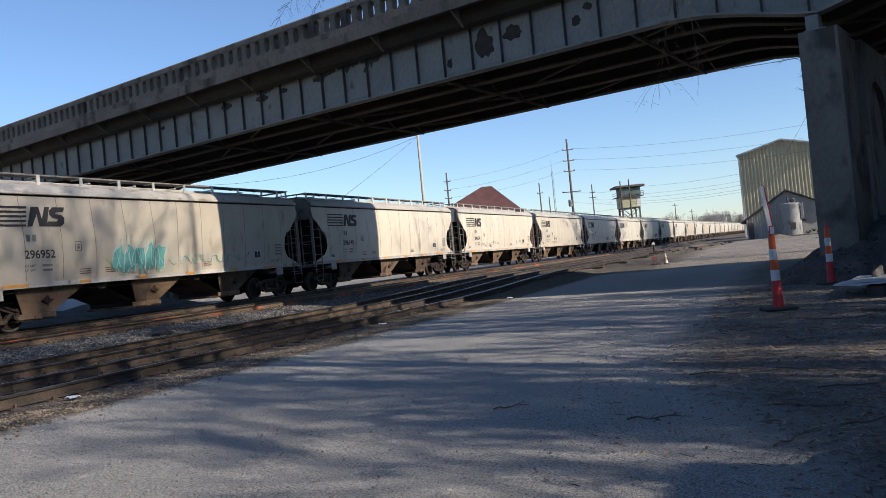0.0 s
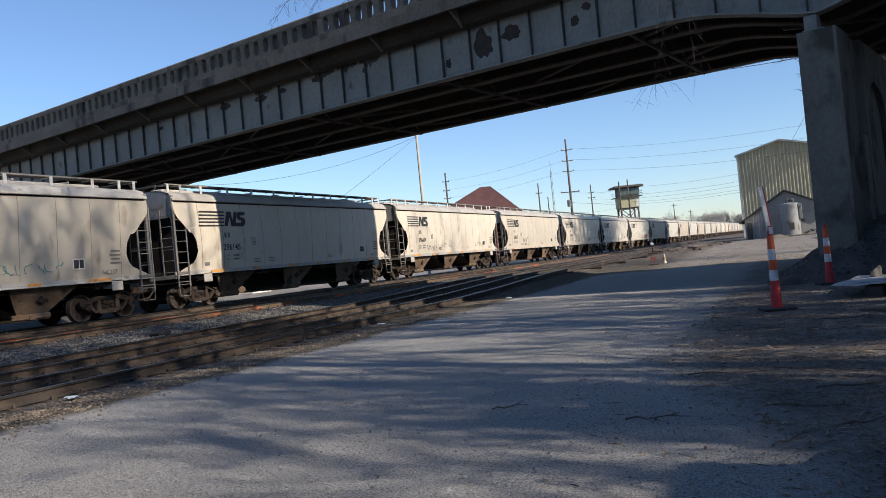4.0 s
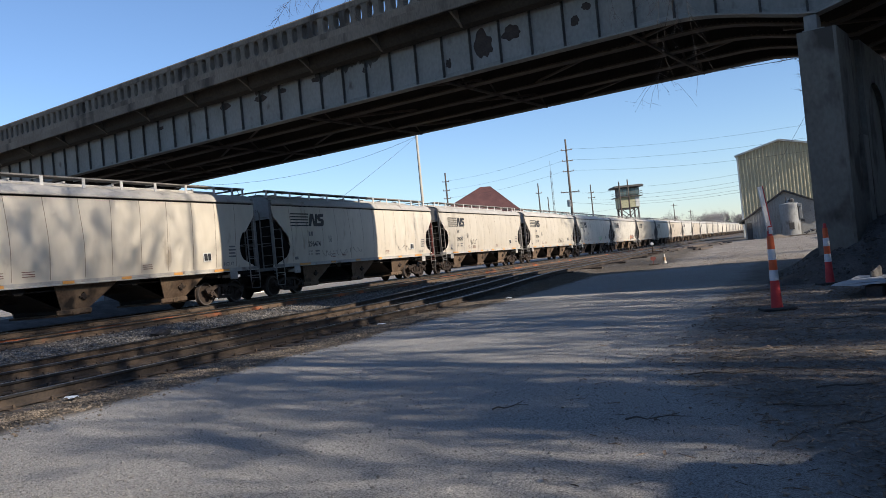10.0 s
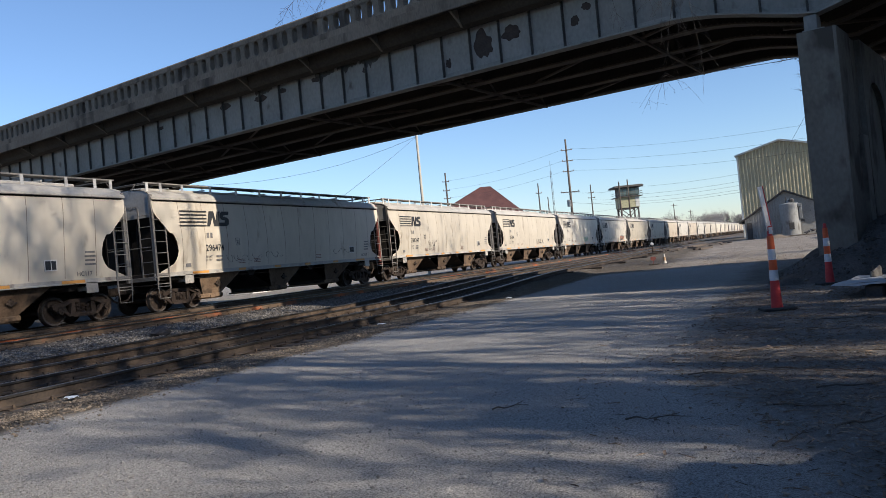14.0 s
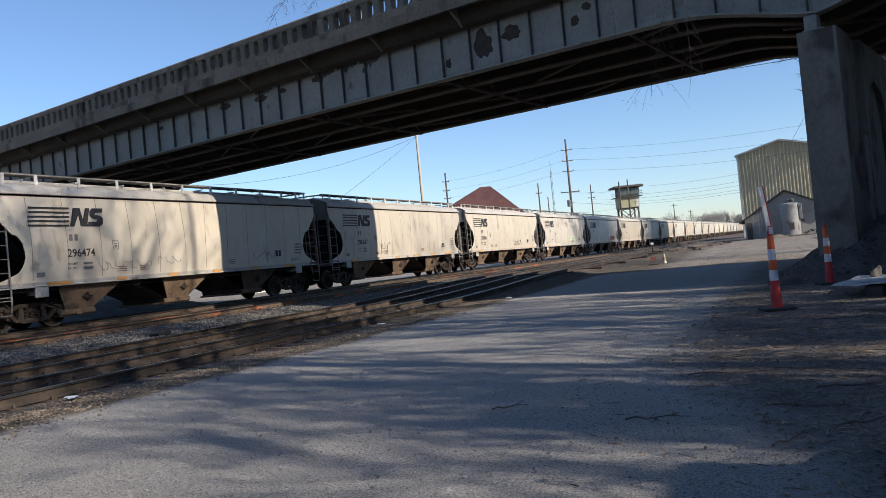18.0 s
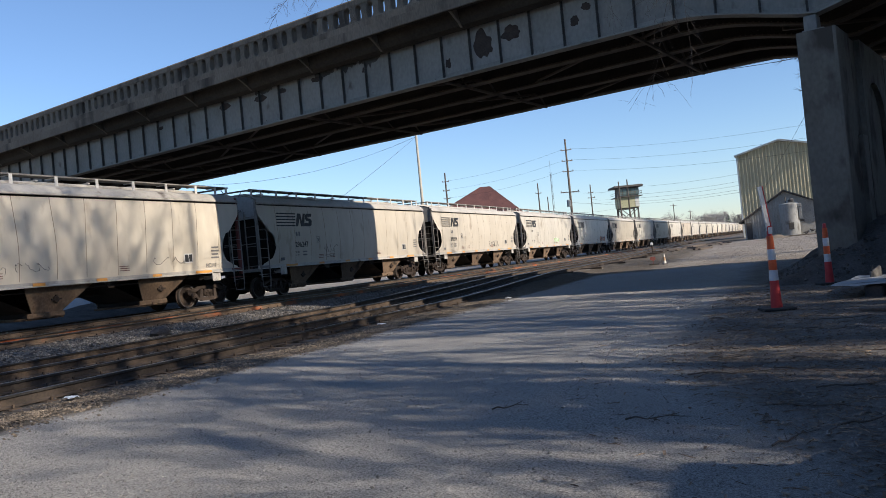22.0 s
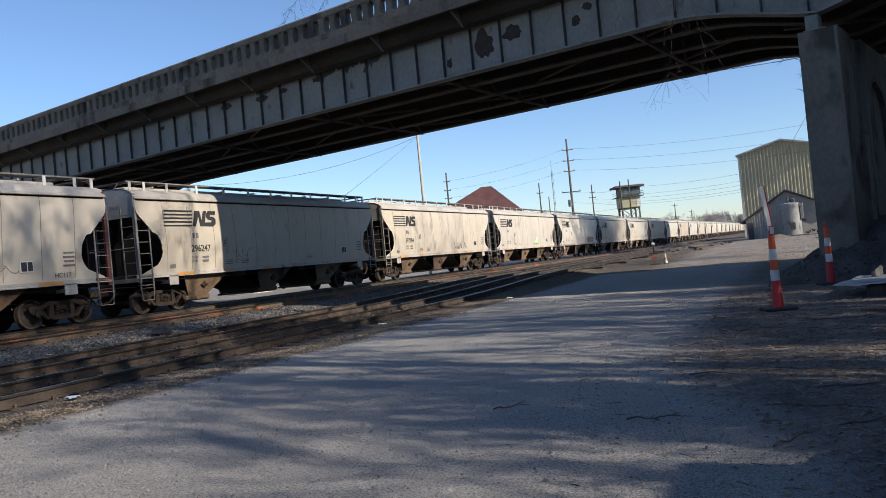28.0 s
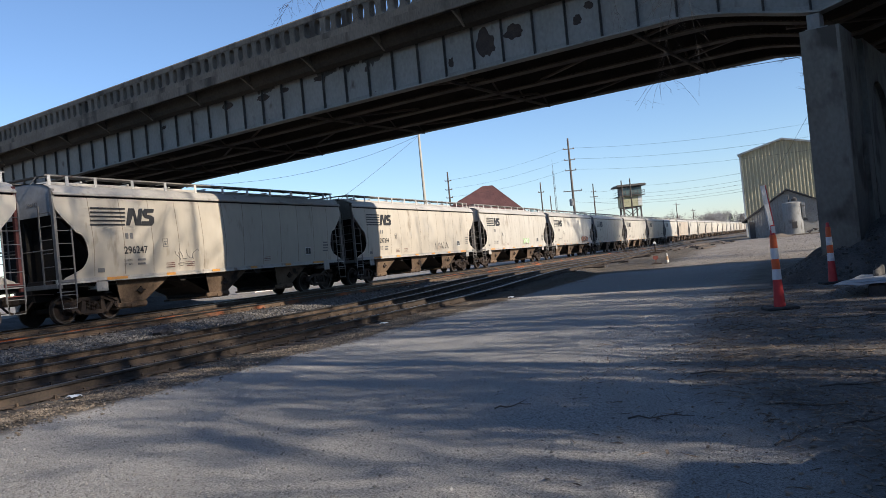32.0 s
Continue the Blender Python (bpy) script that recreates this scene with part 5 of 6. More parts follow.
def build_far_trees():
    rnd = random.Random(5)
    lab = "bare winter tree far beyond the yard"
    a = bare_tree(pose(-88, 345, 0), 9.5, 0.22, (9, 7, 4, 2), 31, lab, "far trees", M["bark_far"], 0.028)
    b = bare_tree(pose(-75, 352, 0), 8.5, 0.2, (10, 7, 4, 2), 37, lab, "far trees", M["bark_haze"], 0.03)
    for k in range(85):
        y = rnd.uniform(300, 440)
        x = -y * math.tan(radians(rnd.uniform(1.5, 13.5)))
        size = rnd.uniform(0.5, 0.85)
        copy_thing(a if rnd.random() < 0.5 else b, pose(x, y, 0, 0, 0, rnd.uniform(0, 360)) @ Matrix.Scale(size, 4))
    pine = thing("evergreen_tree", pose(-32, 420, 0), "dark evergreen tree far beyond the yard", "tree", "far trees")
    part("trunk", Shape().tube([(0, 0, 0), (0, 0, 9.5)], [0.25, 0.05], 6), M["bark_far"], pine)
    cr = Shape()
    for k in range(900):
        z = 2 + 8 * rnd.random() ** 1.2
        r = (10.5 - z) * 0.30 * rnd.uniform(0.5, 1.0)
        t = rnd.uniform(0, 6.28)
        c = Vector((r * math.cos(t), r * math.sin(t), z))
        d = Vector((math.cos(t), math.sin(t), -0.3)) * 0.7
        sd = Vector((-math.sin(t), math.cos(t), 0.2)) * 0.28
        cr.add([c - sd, c + sd, c + d], [(0, 1, 2)])
    part("crown", cr, M["pine"], pine)
    for x, y in ((-27, 400), (-44, 455), (-24, 440)):
        copy_thing(pine, pose(x, y, 0, 0, 0, rnd.uniform(0, 360)))
    # low wooded ridge on the horizon, its haze carried by the pale bark colour
    s = Shape()
    rows = [[], []]
    for k in range(121):
        x = -1500 + 25 * k
        h = 16 + 9 * noise.noise((x * 0.004, 0, 2)) + 4 * noise.noise((x * 0.03, 0, 5)) + 2 * noise.noise((x * 0.12, 0, 9))
        rows[0].append((x, 1500, -2))
        rows[1].append((x, 1520 + 60 * noise.noise((x * 0.01, 3, 0)), h))
    s.grid(rows)
    solid("backdrop", s, M["bark_haze"], label="low wooded ridge with haze put into its pale colour", category="hills", kind="structure")


# ---------------------------------------------------------------- poles and wires
def utility_pole(x, y, top, arms=(), pot=None, thick=0.15, pale=False, lean=0.0, label=""):
    z = 0.05
    t = thing("utility_pole", pose(x, y, z, 0, lean, 24.4), label or "weathered wooden utility pole with crossarms", "utility pole", "utility poles")
    h = top - z
    part("pole", Shape().lathe([(thick, -0.4), (thick * 0.85, h * 0.5), (thick * 0.62, h), (0.02, h + 0.02)], 10), M["pole_pale"] if pale else M["pole_wood"], t, smooth=True)
    for za, half in arms:
        a = part("crossarm", Shape().box((0, -0.14, za - z), (2 * half, 0.1, 0.11), 0.01), M["pole_wood"], t)
        ins = Shape()
        for sx in (-0.9, 0.9):
            ins.lathe([(0.05, 0.06), (0.07, 0.12), (0.04, 0.2)], 6, "z", (sx * half, -0.14, za - z))
        part("insulators", ins, M["tank"], a)
    if pot:
        part("transformer", Shape().lathe([(0.24, pot - z), (0.27, pot - z + 0.06), (0.27, pot - z + 0.85), (0.2, pot - z + 0.95)], 12, "z", (-0.32, -0.15, 0)), M["tank"], t, "pale grey transformer can", smooth=True)
    return t


def wire(a, b, sag=0.6, r=0.010):
    pts = []
    for k in range(13):
        f = k / 12
        p = Vector(a).lerp(Vector(b), f)
        p.z -= sag * 4 * f * (1 - f)
        pts.append(p)
    return solid("overhead_wire", Shape().tube(pts, r, 4), M["wire"], label="thin dark overhead wire strung between poles", category="wire", group="overhead wires")


def build_poles():
    utility_pole(-26.87, 103.0, 16.2, ((14.7, 0.75), (13.2, 0.75), (11.75, 0.75), (8.9, 1.3)), 6.9, 0.19)
    utility_pole(-29.37, 61.2, 14.2, (), None, 0.15, True, label="pale bare steel light pole behind the train")
    utility_pole(-46.28, 105.1, 14.3, ((12.95, 0.5), (11.6, 0.5), (10.4, 0.5)), None, 0.17)
    utility_pole(-38.16, 125.3, 12.7, ((11.0, 0.5),), None, 0.15)
    utility_pole(-42.47, 145.3, 11.6, (), None, 0.15)
    utility_pole(-34.69, 148.8, 13.2, ((10.6, 0.7), (11.6, 0.5)), None, 0.16)
    utility_pole(-29.60, 151.1, 13.25, (), None, 0.19)
    utility_pole(-28.05, 151.8, 13.5, (), None, 0.19)
    utility_pole(-35.07, 269.5, 12.7, ((12.0, 1.1),), None, 0.2)
    utility_pole(-33.2, 300.0, 11.0, ((10.3, 0.9),), None, 0.2)
    utility_pole(11.4, 87.4, 12.6, ((11.9, 0.75), (10.5, 0.75), (9.1, 0.75)), None, 0.18)
    ant = thing("radio_mast", pose(-44.27, 155.3, 0), "thin lattice radio mast with guy wires", "mast")
    s = Shape()
    for k in range(3):
        t = 2.09 * k
        s.tube([(0.22 * math.cos(t), 0.22 * math.sin(t), 0), (0.16 * math.cos(t), 0.16 * math.sin(t), 17.5)], 0.03, 4)
    for k in range(34):
        t, t2 = 2.09 * (k % 3), 2.09 * ((k + 1) % 3)
        s.tube([(0.19 * math.cos(t), 0.19 * math.sin(t), 0.5 * k), (0.19 * math.cos(t2), 0.19 * math.sin(t2), 0.5 * k + 0.5)], 0.015, 3)
    s.tube([(0, 0, 17.4), (0, 0, 19.8)], 0.025, 4)
    part("lattice", s, M["tower_dark"], ant)
    for za, zb, zc in ((14.7, 11.9, 12.95), (13.2, 10.5, 11.65), (11.75, 9.1, 10.4)):
        wire((-26.3, 103.0, za + 0.1), (11.4, 87.2, zb + 0.1), 0.9)
        wire((-27.5, 102.8, za + 0.1), (-45.9, 105.0, zc + 0.1), 0.5)
    for k, (za, zb) in enumerate(((11.97, 8.85), (10.5, 7.9), (9.76, 7.37), (9.1, 6.8), (8.65, 6.45))):
        wire((-28.05, 151.7, za), (-5.0, 123.9, 1.38 + (zb - 1.38) * 1.15), 0.35, 0.014)
        wire((-28.1, 151.8, za), (-34.7 if k % 2 else -27.0, 148.8 if k % 2 else 103.0, 10.6 - 0.3 * k if k % 2 else 8.9 - 0.7 * k), 0.5, 0.012)
    wire((-16.0, 75.0, 17.5), (2.6, 75.0, 16.1), 0.4, 0.025)
    wire((-1.95, 75.0, 4.6), (2.3, 75.0, 11.1), 0.05, 0.012)
    wire((-29.37, 61.2, 12.5), (-26.2, 40.5, 5.2), 0.1, 0.012)
    wire((-29.37, 61.2, 12.5), (-52.0, 45.0, 11.0), 2.2, 0.012)
    wire((-29.37, 61.2, 13.9), (9.5, 70.2, 16.0), 0.7, 0.014)


# ---------------------------------------------------------------- buildings
def build_warehouse():
    w = thing("warehouse", pose(-0.24, 124.0, 0.0), "tall tan corrugated metal warehouse with a low gable roof", "building")
    hw, eave, apex, deep = 5.95, 12.6, 14.15, 19.0
    s = Shape().prism([(-hw, -0.3), (hw, -0.3), (hw, eave), (0, apex), (-hw, eave)], 0.06, deep, "xz")
    part("wall", s, M["cladding"], w, "tan metal wall")
    n = 25
    for k in range(n):
        x = -hw + 0.15 + (2 * hw - 0.3) * k / (n - 1)
        h = eave + (apex - eave) * (1 - abs(x) / hw) - 0.06
        rib = Shape().prism([(x - 0.11, 0.06), (x - 0.06, -0.03), (x + 0.06, -0.03), (x + 0.11, 0.06)], 0.0, h, "xy")
        part("wall_rib", rib, M["cladding"], w)
    roof = Shape()
    roof.prism([(-hw - 0.35, eave - 0.05), (0, apex + 0.02), (hw + 0.35, eave - 0.05), (hw + 0.35, eave + 0.12), (0, apex + 0.19), (-hw - 0.35, eave + 0.12)], -0.42, deep + 0.3, "xz")
    part("roof", roof, M["trim"], w, "pale metal roof with a short overhang")
    part("fascia_trim", Shape().prism([(-hw - 0.37, eave - 0.12), (0, apex - 0.05), (hw + 0.37, eave - 0.12), (hw + 0.37, eave + 0.13), (0, apex + 0.2), (-hw - 0.37, eave + 0.13)], -0.46, -0.42, "xz"), M["trim"], w)
    part("corner_trim", Shape().box((-hw - 0.03, 0.0, eave / 2), (0.22, 0.2, eave - 0.1), 0.01), M["trim"], w)
    # low shed before it
    h = thing("gable_shed", pose(-0.2, 90.0, 0.1), "old low whitish gable shed with a dark roof edge", "shed")
    s = Shape().prism([(-4.2, -0.3), (4.4, -0.3), (4.4, 2.9), (0, 5.0), (-4.2, 2.3)], 0.05, 12.5, "xz")
    part("wall", s, M["old_white"], h)
    part("roof", Shape().prism([(-4.75, 1.98), (0, 5.06), (4.8, 2.72), (4.8, 2.86), (0, 5.22), (-4.75, 2.14)], -0.45, 12.8, "xz"), M["shed_roof"], h, "dark worn shed roof")
    for k in range(13):
        x = -4.1 + 0.26 * k
        top = 2.3 + (x + 4.2) / 4.2 * 2.7 - 0.1
        part("board", Shape().box((x, 0.02, top / 2), (0.12, 0.08, top), 0.01), M["old_white"], h)
    d = part("door", Shape().box((-3.75, -0.03, 1.05), (0.55, 0.06, 1.9), 0.01), M["tower_dark"], h, "dark narrow side door")
    part("step", Shape().box((-3.75, -0.4, 0.12), (0.9, 0.6, 0.2), 0.02), M["concrete"], h)
    t = thing("silo_tank", pose(0.15, 88.4, 0.2), "upright pale steel tank with a roof vent beside the shed", "tank")
    part("shell", Shape().lathe([(0.95, -0.2), (0.95, 3.45), (0.9, 3.5), (0.2, 3.62)], 20), M["tank"], t, smooth=True)
    part("vent", Shape().tube([(-0.25, 0, 3.5), (-0.25, 0, 4.2)], 0.06, 8).lathe([(0.26, 3.6), (0.28, 3.9), (0.12, 4.05)], 10, "z", (0.25, 0, 0)), M["tower_dark"], t, "dark vent pipe and cap")
    part("hatch", Shape().box((0.1, -0.95, 1.15), (0.5, 0.12, 0.7), 0.02), M["tower_dark"], t)
    part("chute", Shape().box((0.75, -0.35, 3.25), (0.9, 0.4, 0.35), 0.03).box((1.05, -0.35, 2.5), (0.28, 0.3, 1.4), 0.02), M["tank"], t)
    slab = solid("loading_slab", Shape().box((3.0, 86.8, 0.25), (7.5, 3.0, 0.3), 0.04), M["concrete"], label="low concrete slab before the shed", category="slab")
    j = thing("junk_pile", pose(2.2, 86.6, 0.40), "small heap of dark scrap on the slab", "scrap")
    rnd = random.Random(4)
    for k in range(9):
        r = Euler((rnd.uniform(-0.5, 0.5), rnd.uniform(-0.5, 0.5), rnd.uniform(0, 3))).to_matrix()
        part("scrap_piece", Shape().box((rnd.uniform(-0.8, 0.8), rnd.uniform(-0.3, 0.3), 0.15 + 0.03 * k), (0.5, 0.3, 0.12), 0.02, r), M["tower_dark"], j)


def build_tower():
    t = thing("yard_tower", pose(-33.3, 177.0, 0.0, 0, 0, 24.4) @ Matrix.Diagonal((0.87, 0.87, 1, 1)), "rail yard control tower with a flat overhanging roof on steel legs", "tower")
    part("cabin", Shape().box((0.2, 0, 10.25), (5.2, 5.0, 2.5), 0.03), M["tower_band"], t, "khaki weathered cabin wall")
    part("side_panel", Shape().box((2.25, -2.52, 10.2), (1.05, 0.08, 2.2), 0.01), M["tower_wall"], t, "cream wall panel")
    for k in range(5):
        x = -1.9 + 1.05 * k
        w = part("window", Shape().box((x, -2.52, 12.55), (0.96, 0.08, 1.6), 0.01), M["glass"], t, "greenish tinted window pane")
        part("mullion", Shape().box((x + 0.52, -2.54, 12.55), (0.09, 0.14, 1.7)), M["tower_dark"], w)
    for k in range(4):
        part("window", Shape().box((2.82, -1.8 + 1.2 * k, 12.55), (0.08, 1.05, 1.6), 0.01), M["glass"], t, "greenish tinted window pane")
    part("upper_core", Shape().box((0.2, 0, 12.55), (4.9, 4.7, 1.9)), M["tower_dark"], t)
    part("roof", Shape().box((0.1, 0, 13.75), (7.6, 7.2, 0.35), 0.05).box((0.1, 0, 13.98), (7.2, 6.8, 0.14), 0.03), M["tower_dark"], t, "dark flat overhanging roof")
    part("balcony", Shape().box((0.2, 0, 11.5), (6.8, 6.6, 0.16), 0.02), M["tower_dark"], t, "narrow balcony slab")
    for k in range(9):
        part("baluster", Shape().tube([(-3.1 + 0.82 * k, -3.25, 11.5), (-3.1 + 0.82 * k, -3.25, 12.5)], 0.035, 4), M["tower_dark"], t)
    for z in (12.05, 12.5):
        part("handrail", Shape().tube([(-3.2, 3.2, z), (-3.2, -3.25, z), (3.5, -3.25, z), (3.5, 3.2, z)], 0.04, 4), M["tower_dark"], t)
    for sx in (-2.0, 2.4):
        for sy in (-2.1, 2.1):
            part("leg", Shape().box((sx, sy, 4.5), (0.36, 0.36, 9.0), 0.03), M["tower_dark"], t)
    for sy in (-2.1, 2.1):
        for a, b in ((-2.0, 2.4), (2.4, -2.0)):
            for z in (5.3, 1.6):
                part("brace", Shape().tube([(a, sy, z), (b, sy, z + 3.5)], 0.09, 5), M["tower_dark"], t)
        part("beam", Shape().box((0.2, sy, 5.2), (4.6, 0.24, 0.3)).box((0.2, sy, 8.85), (4.8, 0.24, 0.3)), M["tower_dark"], t)
    part("stair_core", Shape().box((1.4, 0.6, 2.6), (1.3, 1.3, 5.0), 0.02), M["tower_wall"], t)
    part("mast", Shape().tube([(-3.0, -3.3, 0), (-3.0, -3.3, 12)], 0.08, 6), M["tower_dark"], t)


def build_red_roof():
    b = thing("red_roof_building", pose(-55.5, 140.0, 0, 0, 0, 24.4), "building with a steep dark red hipped roof", "building")
    part("wall", Shape().box((-1.0, 0, 4.4), (17.6, 11.0, 8.9), 0.05), M["brick_far"], b, "red-brown wall")
    base = [(-10.5, -6.2, 8.8), (8.6, -6.2, 8.8), (8.6, 6.2, 8.8), (-10.5, 6.2, 8.8)]
    s = Shape().add(base + [(1.0, 0, 14.85), (3.0, 0, 14.85)], [(0, 1, 5, 4), (1, 2, 5), (2, 3, 4, 5), (3, 0, 4), (0, 3, 2, 1)])
    part("roof", s, M["red_roof"], b, "dark red standing-seam roof")
    for k in range(14):
        f = (k + 0.5) / 14
        a, c = Vector((-10.5 + 19.1 * f, -6.22, 8.82)), Vector((1.0 + 2.0 * f, -0.02, 14.87))
        part("roof_seam", Shape().tube([a, c], 0.012, 4), M["red_roof"], b)


# ---------------------------------------------------------------- things beside the lane
def build_post(x, y, bar):
    z = ground_z(x, y)
    p = thing("channelizer_post", pose(x, y, z, 0, 0, 20), ("orange white-banded traffic post with a white board wedged on top" if bar else "orange white-banded traffic post standing by the gravel mound"), "traffic post", "channelizer posts")
    part("base", Shape().box((0, 0, 0.02), (0.52, 0.40, 0.05), 0.015), M["rubber"], p, "flat black rubber base")
    prof = [(0.0, 0.094), (0.05, 0.09), (0.25, 0.079), (0.46, 0.071), (0.63, 0.067), (0.80, 0.063), (0.98, 0.059), (1.2, 0.052)]

    def band(name, lo, hi, mat, label=""):
        rings = []
        for k in range(5):
            z2 = lo + (hi - lo) * k / 4
            rings.append((interp(prof, z2) + (0.002 if mat == "white_band" else 0), z2 + 0.04))
        part(name, Shape().lathe(rings, 20), M[mat], p, label, smooth=True)
    band("foot_section", 0.0, 0.455, "red_post", "faded red plastic lower section")
    band("reflective_band", 0.455, 0.63, "white_band", "white reflective band")
    band("orange_section", 0.63, 0.80, "orange_post", "orange plastic section")
    band("reflective_band", 0.80, 0.98, "white_band", "white reflective band")
    band("orange_section", 0.98, 1.2, "orange_post", "orange plastic section")
    if bar:
        part("neck", Shape().lathe([(0.05, 1.22), (0.04, 1.25), (0.037, 1.40), (0.02, 1.41)], 14), M["red_post"], p, smooth=True)
        r = Euler((0, radians(-6.5), 0)).to_matrix()
        part("board", Shape().box((-0.045, 0, 1.70), (0.07, 0.035, 0.76), 0.004, r), M["white_wood"], p, "white weathered board")
        part("board_edge", Shape().box((-0.002, 0.0, 1.705), (0.016, 0.04, 0.76), 0.003, r), M["red_post"], p)
        part("tag", Shape().box((0.0, -0.055, 1.33), (0.06, 0.01, 0.11), 0.002), M["white_band"], p)
    else:
        part("neck", Shape().lathe([(0.05, 1.22), (0.036, 1.26), (0.034, 1.32), (0.025, 1.34)], 14), M["red_post"], p, smooth=True)


def build_pile():
    s = Shape()
    rows = []
    for j in range(61):
        row = []
        for i in range(71):
            x, y = -1.2 + 0.13 * i, 18.0 + 0.115 * j
            h = max(0.0, min(0.46 * (x + 0.7), 0.86 * (y - 19.38), 0.9 * (24.6 - y), 0.6 * (8.0 - x), 2.1))
            h = h * (0.9 + 0.35 * noise.noise((x * 0.8, y * 0.8, 1))) + (0.07 * noise.noise((x * 3.1, y * 3.1, 4)) + 0.035 * noise.noise((x * 9, y * 9, 4))) * ease(0, 0.15, h)
            row.append((x, y, ground_z(x, y) - 0.03 + h))
        rows.append(row)
    s.grid(rows)
    pile = solid("dirt_mound", s, M["dirt_pile"], label="mound of dark gravel and dirt against the bridge pier", category="dirt mound", smooth=True)

    rnd = random.Random(8)
    st = Shape()
    for k in range(4200):
        x, y = rnd.uniform(-0.8, 3.2), rnd.uniform(19.2, 22.5)
        i, j = int((x + 1.2) / 0.13), int((y - 18.0) / 0.115)
        z = rows[j][i][2]
        if z < ground_z(x, y) + 0.02:
            continue
        q = rnd.uniform(0.010, 0.03) * (1.6 if rnd.random() < 0.06 else 1)
        st.box((x, y, z + q * 0.2), (q * 2, q * 1.5, q * 1.2), 0, Euler((rnd.uniform(0, 3), rnd.uniform(0, 3), rnd.uniform(0, 3))).to_matrix())
    o = new("gravel", st.mesh("gravel", M["stone_dark"], tidy=False))
    tagged(o, "loose grey stones on the gravel mound", "gravel", kind="stuff")


def build_sheets():
    z = ground_z(1.1, 15)
    t = thing("sheet_metal", pose(1.36, 16.0, z - 0.02, 0, 0, -16), "pale bent metal panel lying on blocks in the dirt", "sheet metal")
    s = Shape()
    rows = []
    for j in range(9):
        rows.append([(-0.55 + 0.2 * i, -0.9 + 0.26 * j, 0.27 + 0.010 * math.sin(1.7 * i + j) + 0.004 * i) for i in range(13)])
    s.grid(rows)
    pn = part("panel", s, M["sheet"], t, smooth=True)
    lip = Shape().grid([rows[0], [(p[0], p[1] - 0.015, p[2] - 0.018 - 0.014 * ((i * 7) % 3)) for i, p in enumerate(rows[0])]])
    part("bent_edge", lip, M["sheet"], t)
    for x, y in ((0.1, -0.6), (0.9, -0.4), (0.3, 0.8)):
        part("block", Shape().box((x, y, 0.1), (0.3, 0.4, 0.26), 0.03), M["rock_dark"], t, "dark wooden block")
    f = thing("metal_bracket", pose(1.32, 16.5, z + 0.23, 0, 0, -30), "small grey angle bracket standing on the panel", "bracket")
    part("upright", Shape().prism([(-0.02, 0), (0.4, 0), (0.4, 0.2), (0.34, 0.23), (0.05, 0.14), (-0.02, 0.14)], -0.012, 0.012, "yz"), M["board_grey"], f)
    part("flange", Shape().box((0.12, 0.24, 0.012), (0.2, 0.4, 0.024), 0.004), M["board_grey"], f)
    part("rod", Shape().tube([(0.5, -0.6, 0.03), (0.75, 0.9, 0.05)], 0.015, 6), M["iron"], f)
    st = solid("timber_plank", Shape().box((0, 0, 0), (0.25, 2.2, 0.05), 0.01), M["tie"], pose(1.9, 12.6, ground_z(1.9, 12.6) + 0.03, 0, 0, 70), "weathered plank lying in the dirt", "plank")


def build_boulder():
    bm = bmesh.new()
    bmesh.ops.create_icosphere(bm, subdivisions=3, radius=1.0)
    for v in bm.verts:
        n = 1 + 0.18 * noise.noise(v.co * 1.3) + 0.06 * noise.noise(v.co * 4)
        v.co = Vector((v.co.x * 0.34 * n, v.co.y * 0.5 * n, v.co.z * 0.30 * n))
    me = bpy.data.meshes.new("boulder")
    bm.to_mesh(me)
    bm.free()
    me.materials.append(M["rock_dark"])
    me.shade_smooth()
    ob = new("boulder", me)
    ob.matrix_basis = pose(0.74, 4.55, 0.16)
    tagged(ob, "dark weathered boulder at the edge of the dirt", "rock")
    bm = bmesh.new()
    bmesh.ops.create_icosphere(bm, subdivisions=2, radius=1.0)
    for v in bm.verts:
        n = 1 + 0.3 * noise.noise(v.co * 1.7 + Vector((3, 1, 0)))
        v.co = Vector((v.co.x * 0.22 * n, v.co.y * 0.32 * n, v.co.z * 0.16 * n))
    me = bpy.data.meshes.new("rock")
    bm.to_mesh(me)
    bm.free()
    me.materials.append(M["rock_dark"])
    ob = new("rock", me)
    ob.matrix_basis = pose(-15.3, 15.2, ground_z(-15.3, 15.2) + 0.08)
    tagged(ob, "dark lump of rock between the tracks", "rock")


